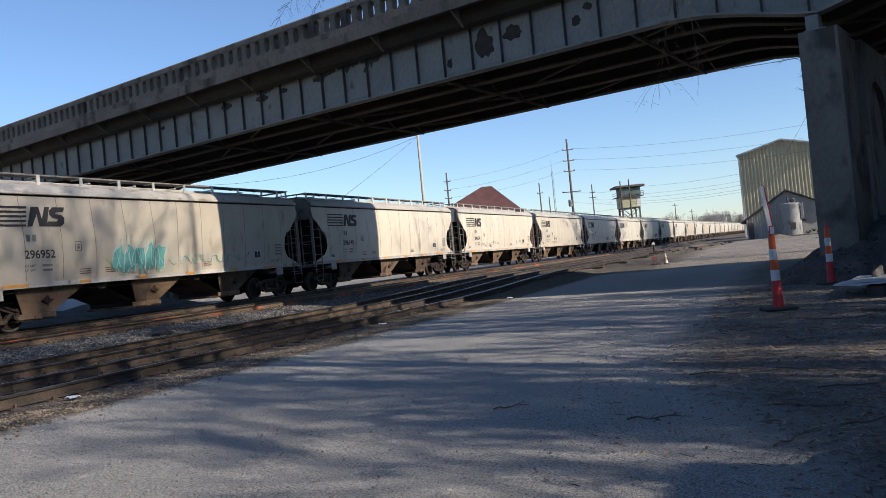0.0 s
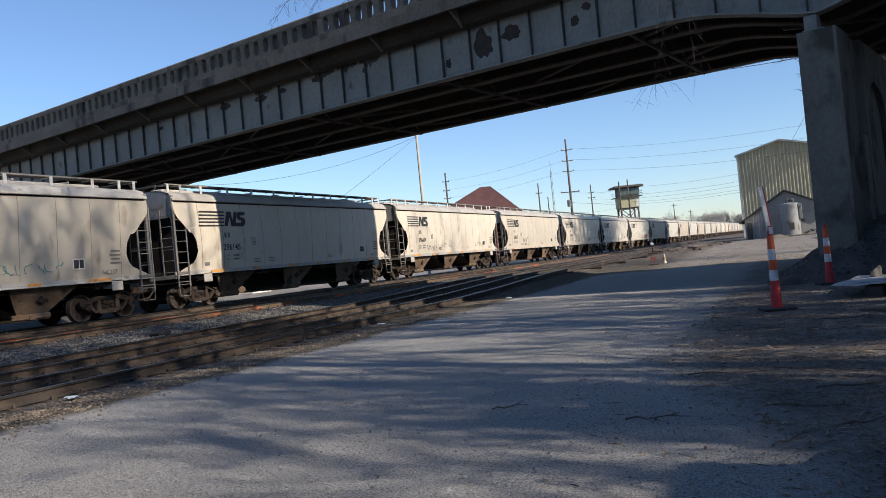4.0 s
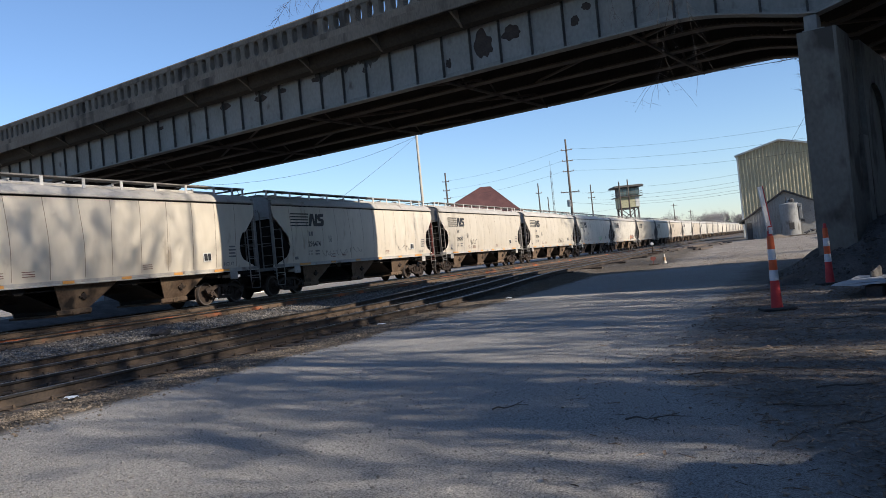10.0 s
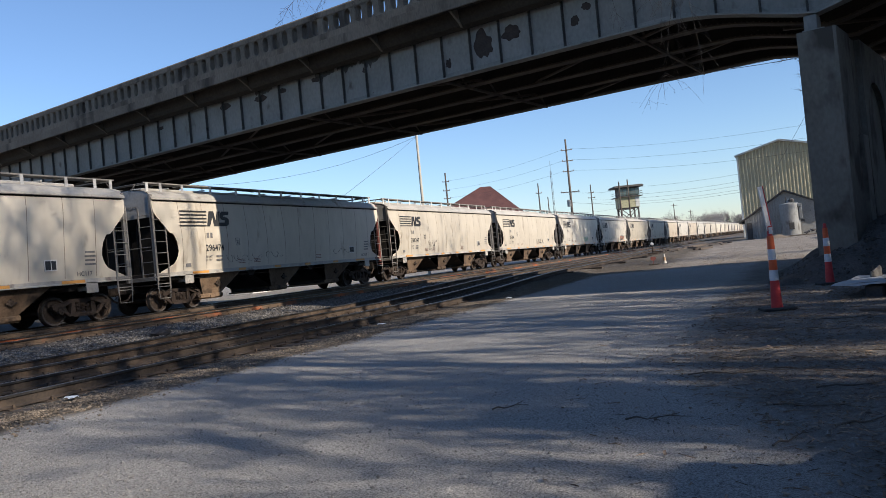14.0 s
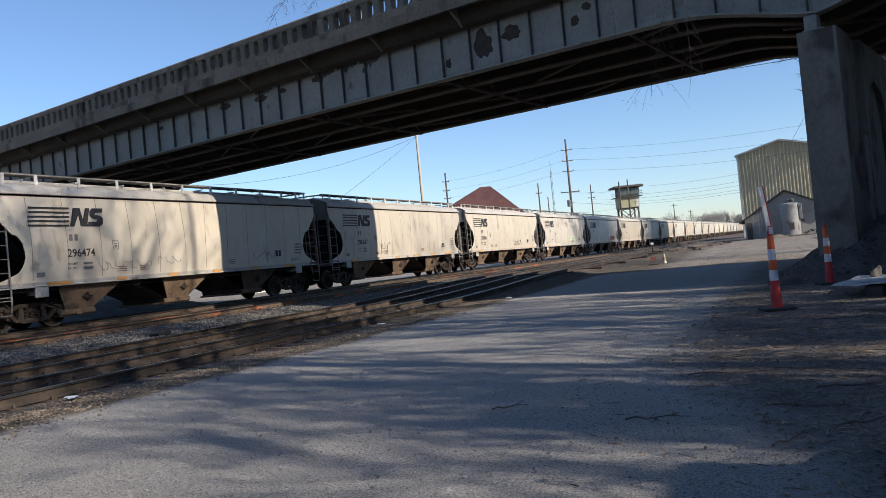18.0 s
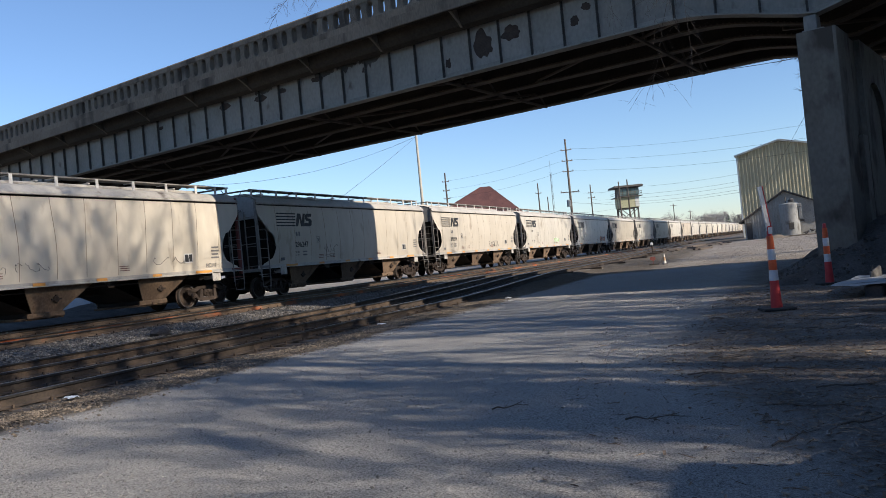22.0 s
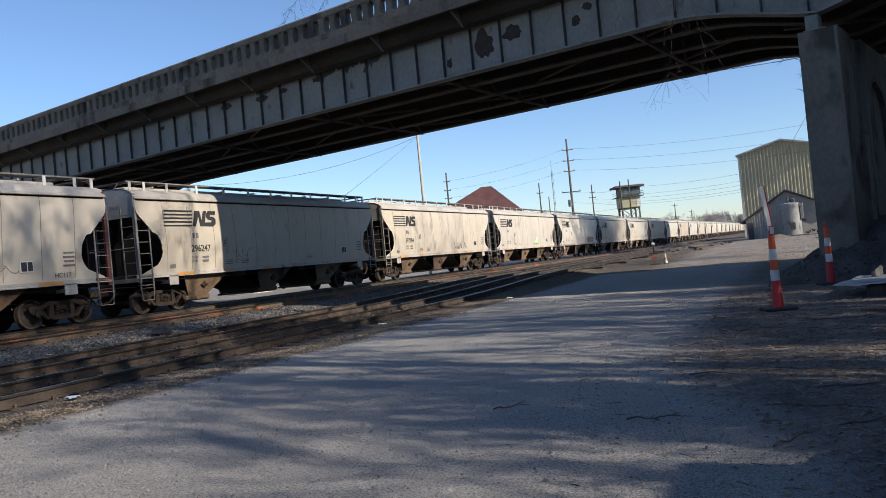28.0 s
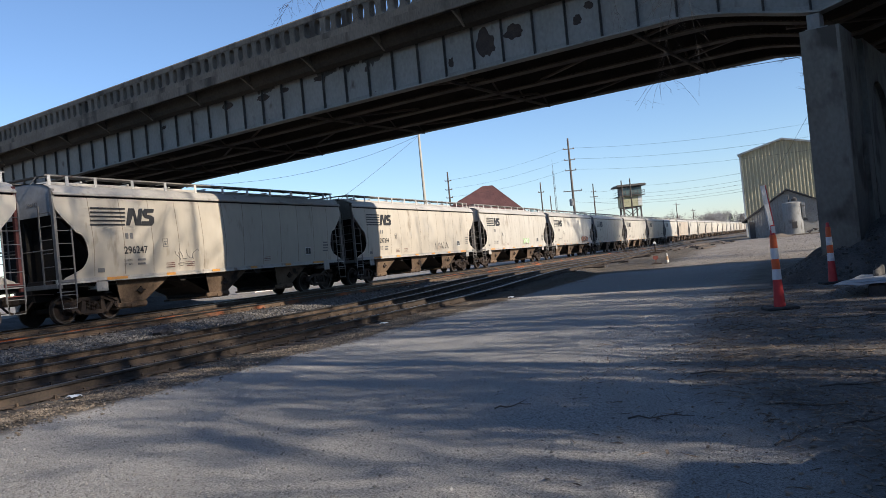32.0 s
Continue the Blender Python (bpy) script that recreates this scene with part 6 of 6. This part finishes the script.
def build_litter():
    rnd = random.Random(2)
    for x, y, s in ((-9.0, 7.25, 0.17), (-8.9, 15.7, 0.16), (-7.75, 21.4, 0.14), (-14.7, 28.0, 0.2), (-15.2, 31.0, 0.22)):
        q = Shape()
        q.grid([[(s * (-0.6 + 0.3 * i), s * (-0.4 + 0.27 * j), 0.02 + 0.035 * abs(math.sin(2.1 * i + 1.3 * j))) for i in range(5)] for j in range(4)])
        solid("litter", q, M["paper"], pose(x, y, ground_z(x, y) + 0.005, 0, 0, rnd.uniform(0, 180)), "crumpled pale scrap of paper on the gravel", "litter", "scraps of litter", smooth=True)
    # fallen branches
    for x, y, ln, a in ((-0.4, 7.9, 1.3, 8), (0.15, 7.95, 0.9, -20), (-1.05, 6.0, 0.5, 15), (-0.3, 9.6, 0.8, 30), (0.1, 6.4, 0.7, -8), (-2.4, 6.4, 0.35, 40), (-0.1, 5.4, 0.5, 60),
                        (-0.6, 11.3, 0.9, 12), (0.4, 11.0, 0.7, -25), (-0.9, 13.0, 0.8, 5), (0.9, 9.2, 1.4, 4), (0.2, 8.7, 0.6, -12), (0.5, 7.2, 0.9, 22), (-0.7, 8.9, 0.5, -6), (0.7, 12.2, 1.1, 14), (0.1, 12.7, 0.7, -18), (0.4, 5.9, 0.5, 35), (-1.3, 10.1, 0.5, 10)):
        s = Shape()
        n = 6
        pts = [Vector((ln * (k / n - 0.5), 0.03 * ln * math.sin(3 * k + x), 0.012 + 0.012 * math.sin(2 * k))) for k in range(n + 1)]
        s.tube(pts, [0.008 * (1 - 0.7 * k / n) for k in range(n + 1)], 5)
        for k in (2, 4):
            s.tube([pts[k], pts[k] + Vector((0.14 * ln, 0.12 * ln * (1 if k == 2 else -1), 0.03))], [0.004, 0.002], 4)
        solid("fallen_branch", s, M["bark"], pose(x, y, ground_z(x, y), 0, 0, a), "bare fallen branch lying in the dirt", "branch", "fallen branches")
    # leaf and stick litter on the verge
    v, f = [], []
    for k in range(13000):
        y = 3.8 + 15 * rnd.random() ** 1.5
        x = rnd.uniform(-1.6, 2.4) + abs(rnd.gauss(0, 0.3)) * (1 if rnd.random() < 0.8 else -3) + 0.38 * max(0.0, 8.7 - y)
        z = ground_z(x, y) + 0.006
        a = rnd.uniform(0, 6.28)
        if rnd.random() < 0.5:
            l, w = rnd.uniform(0.015, 0.075), rnd.uniform(0.0012, 0.0035)
        else:
            l = rnd.uniform(0.007, 0.026)
            w = l * 0.5
        dx, dy = math.cos(a), math.sin(a)
        t = rnd.uniform(-0.006, 0.018)
        o = len(v)
        v += [(x - dx * l - dy * w, y - dy * l + dx * w, z), (x - dx * l + dy * w, y - dy * l - dx * w, z + 0.003), (x + dx * l + dy * w, y + dy * l - dx * w, z + 0.004 + t),
              (x + dx * l - dy * w, y + dy * l + dx * w, z + 0.002 + t), (x, y, z + 0.007)]
        f += [(o, o + 1, o + 4), (o + 1, o + 2, o + 4), (o + 2, o + 3, o + 4), (o + 3, o, o + 4)]
    s = Shape()
    s.v, s.f = v, f
    tagged(new("leaf_litter", s.mesh("leaf_litter", M["leaf_litter"], tidy=False)), "dry leaves and broken sticks on the dirt verge", "leaf litter", kind="stuff")


def build_switch():
    z = ground_z(-8.83, 54.7)
    s = thing("switch_stand", pose(-8.83, 54.7, z, 0, 0, 10), "low switch stand with a white round target", "switch stand")
    part("base", Shape().box((0, 0, 0.1), (0.7, 0.5, 0.2), 0.03), M["iron"], s)
    part("stem", Shape().tube([(0, 0, 0.1), (0, 0, 0.75)], 0.05, 8), M["iron"], s)
    part("target", Shape().lathe([(0.04, -0.03), (0.11, -0.025), (0.11, 0.025), (0.04, 0.03)], 16, "y", (0, 0, 0.8)), M["white_paint"], s, "white round target")
    part("lever", Shape().tube([(0, 0, 0.3), (0.7, -0.3, 0.2)], 0.03, 6), M["iron"], s)
    x, y = -6.35, 39.2
    c = thing("marker_sign", pose(x, y, ground_z(x, y), 0, 0, 20) @ Matrix.Scale(0.7, 4), "small faded red marker board on a low stake", "sign")
    part("stake", Shape().box((0, 0, 0.2), (0.04, 0.03, 0.44), 0.004), M["oxide"], c)
    part("board", Shape().prism([(-0.2, 0.40), (0.0, 0.26), (0.2, 0.40), (0.16, 0.58), (-0.16, 0.58)], -0.03, -0.015, "xz"), M["oxide"], c, "faded red board")
    part("foot", Shape().box((0.05, 0, 0.03), (0.7, 0.25, 0.06), 0.01), M["iron"], c)
    x, y = -5.75, 38.9
    c = thing("marker_cone", pose(x, y, ground_z(x, y), 0, 0, 0), "small worn whitish marker cone by the siding", "cone")
    part("base", Shape().box((0, 0, 0.02), (0.24, 0.24, 0.04), 0.01), M["rubber"], c)
    for lo, hi, mat in ((0.03, 0.18, "white_wood"), (0.18, 0.36, "tan_tarp"), (0.36, 0.52, "white_wood")):
        part("band", Shape().lathe([(0.10 - 0.15 * lo, lo), (0.10 - 0.15 * hi, hi)], 14), M[mat], c, smooth=True)
    rnd = random.Random(6)
    for k in range(14):
        x, y = -8.7 - rnd.random() * 1.0 - 0.02 * k, 30 + rnd.uniform(0, 36)
        st = Shape().box((0, 0, 0.045), (rnd.uniform(0.5, 1.4), 0.16, 0.09), 0.015)
        solid("old_tie", st, M["tie"], pose(x, y, ground_z(x, y) - 0.02, 0, 0, rnd.uniform(-30, 30)), "discarded grey wooden railway tie", "railway tie", "discarded ties")


# ---------------------------------------------------------------- beyond the train
def parked_car(m, paint, label):
    c = thing("parked_car", m, label, "car", "parked cars")
    body = Shape().prism([(-2.2, 0.32), (2.2, 0.32), (2.25, 0.62), (2.05, 0.82), (1.0, 0.92), (0.45, 1.38), (-1.15, 1.42), (-1.75, 0.98), (-2.2, 0.9)], -0.86, 0.86, "yz")
    part("body", body, M[paint], c, smooth=True)
    for o in (1, -1):
        part("window", Shape().prism([(0.85, 0.94), (0.40, 1.32), (-1.05, 1.35), (-1.5, 0.98)], o * 0.865 - 0.004, o * 0.865 + 0.004, "yz"), M["glass"], c, "dark side window")
        for y in (-1.35, 1.35):
            w = part("wheel", Shape().lathe([(0.2, o * 0.7), (0.32, o * 0.71), (0.32, o * 0.88), (0.2, o * 0.89)], 16, "x", (0, y, 0.32)), M["rubber"], c, smooth=True)
            part("rim", Shape().lathe([(0.05, o * 0.89), (0.19, o * 0.895), (0.05, o * 0.91)], 12, "x", (0, y, 0.32)), M["rail_head"], w)
    return c


def build_far_mounds():
    rnd = random.Random(14)
    for cx, cy, rx, ry, h in ((-1.2, 80.0, 1.6, 2.2, 0.4),):
        s = Shape()
        rows = []
        for j in range(19):
            row = []
            for i in range(19):
                u, v = i / 9 - 1, j / 9 - 1
                k = max(0.0, 1 - math.hypot(u, v))
                row.append((cx + u * rx, cy + v * ry, ground_z(cx + u * rx, cy + v * ry) - 0.02 + h * ease(0, 1, k) * (0.8 + 0.5 * noise.noise((u * 3 + cx, v * 3, 1)))))
            rows.append(row)
        s.grid(rows)
        solid("gravel_mound", s, M["stone_tan"], label="low mound of pale gravel in the yard", category="gravel mound", group="gravel mounds", smooth=True)
    for k in range(34):
        x, y = rnd.uniform(-8.6, -4.5), rnd.uniform(52, 88)
        ln = rnd.uniform(1.2, 4.5)
        solid("old_tie", Shape().box((0, 0, 0.055), (ln, 0.18, 0.11), 0.015), M["tie"], pose(x - 0.03 * (y - 52), y, ground_z(x, y) - 0.02, 0, 0, rnd.uniform(72, 112)), "discarded grey wooden railway tie", "railway tie", "discarded ties")


def build_unseen_bank():
    """An unseen bank beside the yard, added to keep sky light off the cars."""
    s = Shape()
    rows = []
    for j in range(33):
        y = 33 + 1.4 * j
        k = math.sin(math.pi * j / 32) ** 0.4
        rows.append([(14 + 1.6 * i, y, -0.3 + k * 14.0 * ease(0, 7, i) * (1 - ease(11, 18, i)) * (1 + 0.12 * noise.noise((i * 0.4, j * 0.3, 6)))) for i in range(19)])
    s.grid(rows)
    solid("embankment", s, M["dirt_pile"], label="unseen dark earth bank added beside the yard to block sky light", category="embankment", kind="structure", smooth=True)


def build_unseen_rise():
    """An unseen dark rise beside and behind the lane, added to block low sky light."""
    line = [(30, 31), (28, 18), (27, 6), (28, -8), (22, -20), (8, -26), (-10, -27), (-30, -25), (-50, -20), (-70, -8)]
    lows, mids, tops = [], [], []
    for (ax, ay), (bx, by) in zip(line, line[1:]):
        for k in range(8):
            x, y = ax + (bx - ax) * k / 8, ay + (by - ay) * k / 8
            n = Vector((by - ay, ax - bx, 0)).normalized() * -1
            h = 10.5 + 1.6 * noise.noise((x * 0.3, y * 0.3, 4)) + 0.9 * noise.noise((x * 1.1, y * 1.1, 8))
            q = Vector((x, y, 0)) + n * noise.noise((x * 0.5, y * 0.5, 2))
            lows.append((q.x, q.y, -0.4))
            mids.append((q.x + n.x * 2, q.y + n.y * 2, h * 0.6))
            tops.append((q.x + n.x * 5, q.y + n.y * 5, h))
    solid("backdrop", Shape().grid([lows, mids, tops]), M["thicket"], label="unseen dark rise added beside the lane to block low sky light", category="wooded rise", kind="structure")


def build_side_building():
    # unseen block, added so that its corner casts the lane's straight shadow edge
    b = thing("low_building", pose(6.12, 3.45, 0), "unseen plain low block building, added for its straight-edged shadow", "building")
    part("wall", Shape().box((4.0, -8.0, 1.9), (8.0, 16.0, 3.9), 0.02), M["old_white"], b)
    part("roof", Shape().box((4.0, -8.0, 3.92), (8.2, 16.2, 0.14), 0.02), M["shed_roof"], b)


def build_behind():
    z = 0.12
    b = thing("steel_container", pose(-36.6, 31.4, z, 0, 0, 20), "blue-grey steel storage box behind the tracks", "container")
    part("shell", Shape().box((0, 0, 1.1), (2.6, 5.0, 2.2), 0.04), M["blue_tank"], b)
    part("door", Shape().box((1.32, 0, 1.1), (0.05, 2.1, 2.0), 0.01), M["tank"], b)
    part("rib", Shape().box((1.33, -1.9, 1.1), (0.06, 0.1, 2.1)), M["blue_tank"], b)
    part("rib", Shape().box((1.33, 1.9, 1.1), (0.06, 0.1, 2.1)), M["blue_tank"], b)
    parked_car(pose(-44.5, 34.5, z, 0, 0, 65), "red_paint", "red parked car beyond the train")
    parked_car(pose(-47.5, 38.0, z, 0, 0, 65), "white_paint", "white parked car beyond the train")
    parked_car(pose(-42.0, 54.5, z, 0, 0, 10), "tower_dark", "dark parked car beyond the train")
    parked_car(pose(-44.0, 66.0, z, 0, 0, 10), "white_paint", "white parked car beyond the train")
    t = thing("crate_load", pose(-40.0, 50.0, z), "tan crate with a pale tank behind the tracks", "crate")
    part("crate", Shape().box((0, 0, 0.7), (1.6, 2.2, 1.3), 0.15), M["tan_tarp"], t)
    part("pallet", Shape().box((0, 0, 0.06), (1.8, 2.4, 0.12), 0.01), M["white_wood"], t)
    part("tank", Shape().lathe([(0.4, -0.6), (0.45, -0.5), (0.45, 0.5), (0.4, 0.6)], 14, "x", (0.2, 1.7, 0.75)), M["tank"], t, smooth=True)
    s = Shape()
    rows = []
    for j in range(41):
        y = 6 + 0.9 * j
        h = 0.62 + 0.3 * ease(20, 25, y) - 0.95 * ease(27, 33, y)
        rows.append([(-31.5 + 0.45 * i, y, 0.1 + max(0.0, h) * math.sin(math.pi * i / 13) * (0.9 + 0.3 * noise.noise((i * 0.5, j * 0.5, 2)))) for i in range(14)])
    s.grid(rows)
    solid("dirt_bank", s, M["dirt_pile"], label="low dark bank of gravel behind the train", category="dirt bank", smooth=True)


def graffiti():
    """Paint on some of the cars: outlined shapes and scribbles, not letters."""
    def blob(car, y0, z0, w, h, n, seed, mat, edge, label):
        rnd = random.Random(seed)
        x = side_x(z0 + h / 2) + 0.026
        for k in range(n):
            yc, zc = y0 + w * (k + 0.5) / n, z0 + h * (0.5 + rnd.uniform(-0.06, 0.06))
            ry, rz = w / n * rnd.uniform(0.5, 0.62), h * rnd.uniform(0.42, 0.52)
            ph = rnd.uniform(0, 6)
            loop = []
            for q in range(25):
                t = 2 * math.pi * q / 24
                r = 1 + 0.22 * math.sin(3 * t + ph) + 0.12 * math.sin(5 * t + 2 * ph)
                loop.append((yc + ry * r * math.cos(t) + 0.15 * rz * math.sin(t), zc + rz * r * math.sin(t)))
            part("painted_fill", Shape().prism([(yc + (p - yc) * 0.86, zc + (q - zc) * 0.86) for p, q in loop[:24]], x - 0.004, x - 0.001 + 0.0004 * k), M[mat], car)
            part("painted_edge", Shape().tube([(x, p, q) for p, q in loop], 0.017, 4, caps=False), M[edge], car, label)
            for _ in range(2):
                a, b = rnd.uniform(-0.5, 0.5), rnd.uniform(-0.5, 0.5)
                part("painted_stroke", Shape().tube([(x, yc + ry * a, zc - rz * 0.6), (x, yc + ry * b * 0.4, zc), (x, yc + ry * b, zc + rz * 0.6)], 0.014, 4), M[edge], car)

    def scribble(car, y0, z0, w, h, seed, mat, label, r=0.014):
        """A row of quick looping strokes."""
        rnd = random.Random(seed)
        n = max(2, int(w / 0.28))
        for k in range(n):
            yc = y0 + w * (k + 0.5) / n
            pts = []
            ph, turns = rnd.uniform(0, 6.28), rnd.uniform(0.9, 1.9)
            for q in range(9):
                t = ph + turns * math.pi * q / 8
                zz = z0 + h * (0.5 + 0.5 * math.sin(t) * rnd.uniform(0.8, 1.0)) + 0.1 * h * rnd.uniform(-1, 1)
                pts.append((side_x(zz) + 0.026, yc + w / n * (0.55 * math.cos(t * 0.8 + ph) + 0.12 * rnd.uniform(-1, 1)), zz))
            part("scribble", Shape().tube(pts, r * rnd.uniform(0.4, 0.6), 4), M[mat], car, label)
    c1 = CARS[0][0]
    blob(c1, -2.4, 1.5, 2.3, 1.1, 5, 3, "teal", "teal_pale", "teal sprayed graffiti with a pale outline")
    scribble(c1, 0.15, 1.68, 2.0, 0.32, 5, "teal_pale", "pale teal sprayed scribble", 0.025)
    scribble(c1, 2.3, 1.66, 2.2, 0.3, 6, "teal", "teal sprayed scribble", 0.024)
    scribble(c1, -2.7, 1.75, 0.6, 0.3, 7, "green_spray", "faded green scribble", 0.03)
    scribble(CARS[2][0], -4.4, 1.62, 2.2, 0.3, 8, "ink_grey", "grey sprayed scribble", 0.013)
    scribble(CARS[2][0], -1.9, 1.7, 1.1, 0.3, 28, "ink_grey", "grey sprayed scribble", 0.013)
    scribble(CARS[2][0], 3.4, 1.7, 1.4, 0.25, 38, "ink_grey", "grey sprayed scribble", 0.013)
    scribble(CARS[3][0], -3.35, 1.8, 1.3, 0.42, 9, "ink_grey", "grey sprayed scribble", 0.02)
    scribble(CARS[3][0], -3.1, 1.6, 0.8, 0.12, 19, "ink_grey", "grey sprayed underline", 0.016)
    scribble(CARS[4][0], 1.5, 1.6, 2.0, 0.4, 10, "ink_grey", "dark sprayed scribble", 0.02)
    blob(CARS[5][0], 1.3, 1.6, 1.5, 0.5, 3, 12, "green_spray", "placard", "green sprayed graffiti")
    blob(CARS[6][0], 3.1, 1.5, 2.6, 0.6, 5, 13, "orange_spray", "ink_grey", "orange and grey sprayed graffiti")
    # the third car has red-oxide ends
    for o in CARS[2][0].children:
        if o.name.split(".")[0] in ("corner_post", "end_sill", "end_step") and o.data.vertices[0].co.y > 0:
            o.material_slots[0].link = 'OBJECT'
            o.material_slots[0].material = M["oxide"]


build_ground()
build_track(-22.0, z_train, "rail track under the train, rusty rails on ballast", 420, 8, 60, "rail_side")
build_track(-18.2, z_side, "rusty siding track with orange rail webs on ballast", 420, 8, 60, "rail_rust")
build_track(-13.15, z_mid, "siding track with dirt-filled ties", 420, 4, 70, "rail_side")
build_track(-10.29, z_near, "near siding track bedded in dirt and gravel", 110, 4, 75, "rail_dark", lambda y: -2.86 * ease(48, 105, y))
build_bridge()
build_train()
graffiti()
build_near_trees()
build_far_trees()
build_poles()
build_warehouse()
build_tower()
build_red_roof()
build_post(-0.31, 13.87, True)
build_post(0.70, 18.75, False)
build_pile()
build_sheets()
build_boulder()
build_switch()
build_far_mounds()
build_behind()
build_unseen_bank()
build_unseen_rise()
build_side_building()
build_litter()
stone_field("shoulder_stones", 17000, lambda r: (-8.45 + r.gauss(0, 0.42), 4 + 30 * r.random() ** 1.3), (0.007, 0.027), M["stone_tan"], "tan and brown stones along the siding shoulder", "gravel", 3)
stone_field("ballast_stones", 9000, lambda r: (r.choice((r.uniform(-12.35, -11.1), r.uniform(-13.8, -12.5), r.uniform(-10.9, -9.7))), 6 + 40 * r.random() ** 1.4), (0.015, 0.05), M["stone_dark"], "loose dark ballast stones between the rails", "ballast", 4)
stone_field("pale_ballast", 12000, lambda r: (r.gauss(-15.7, 0.75), 8 + 34 * r.random() ** 1.3), (0.015, 0.05), M["stone_pale"], "pale grey crushed stone between the sidings", "ballast", 6)
stone_field("lane_pebbles", 16000, lambda r: (r.uniform(-8, 1.8), 3.6 + 20 * r.random() ** 1.9), (0.003, 0.011), M["stone_lane"], "small pebbles scattered on the lane", "gravel", 5)
stone_field("lane_stones", 1600, lambda r: (r.uniform(-8, 1.8), 3.4 + 11 * r.random() ** 1.6), (0.007, 0.017), M["stone_lane"], "larger loose stones on the lane", "gravel", 15)
stone_field("yard_gravel", 5000, lambda r: (r.uniform(-9.2, 3.0), 33 + 45 * r.random() ** 1.2), (0.006, 0.026), M["stone_tan"], "brown lumps of gravel strewn over the yard", "gravel", 9)
motions()
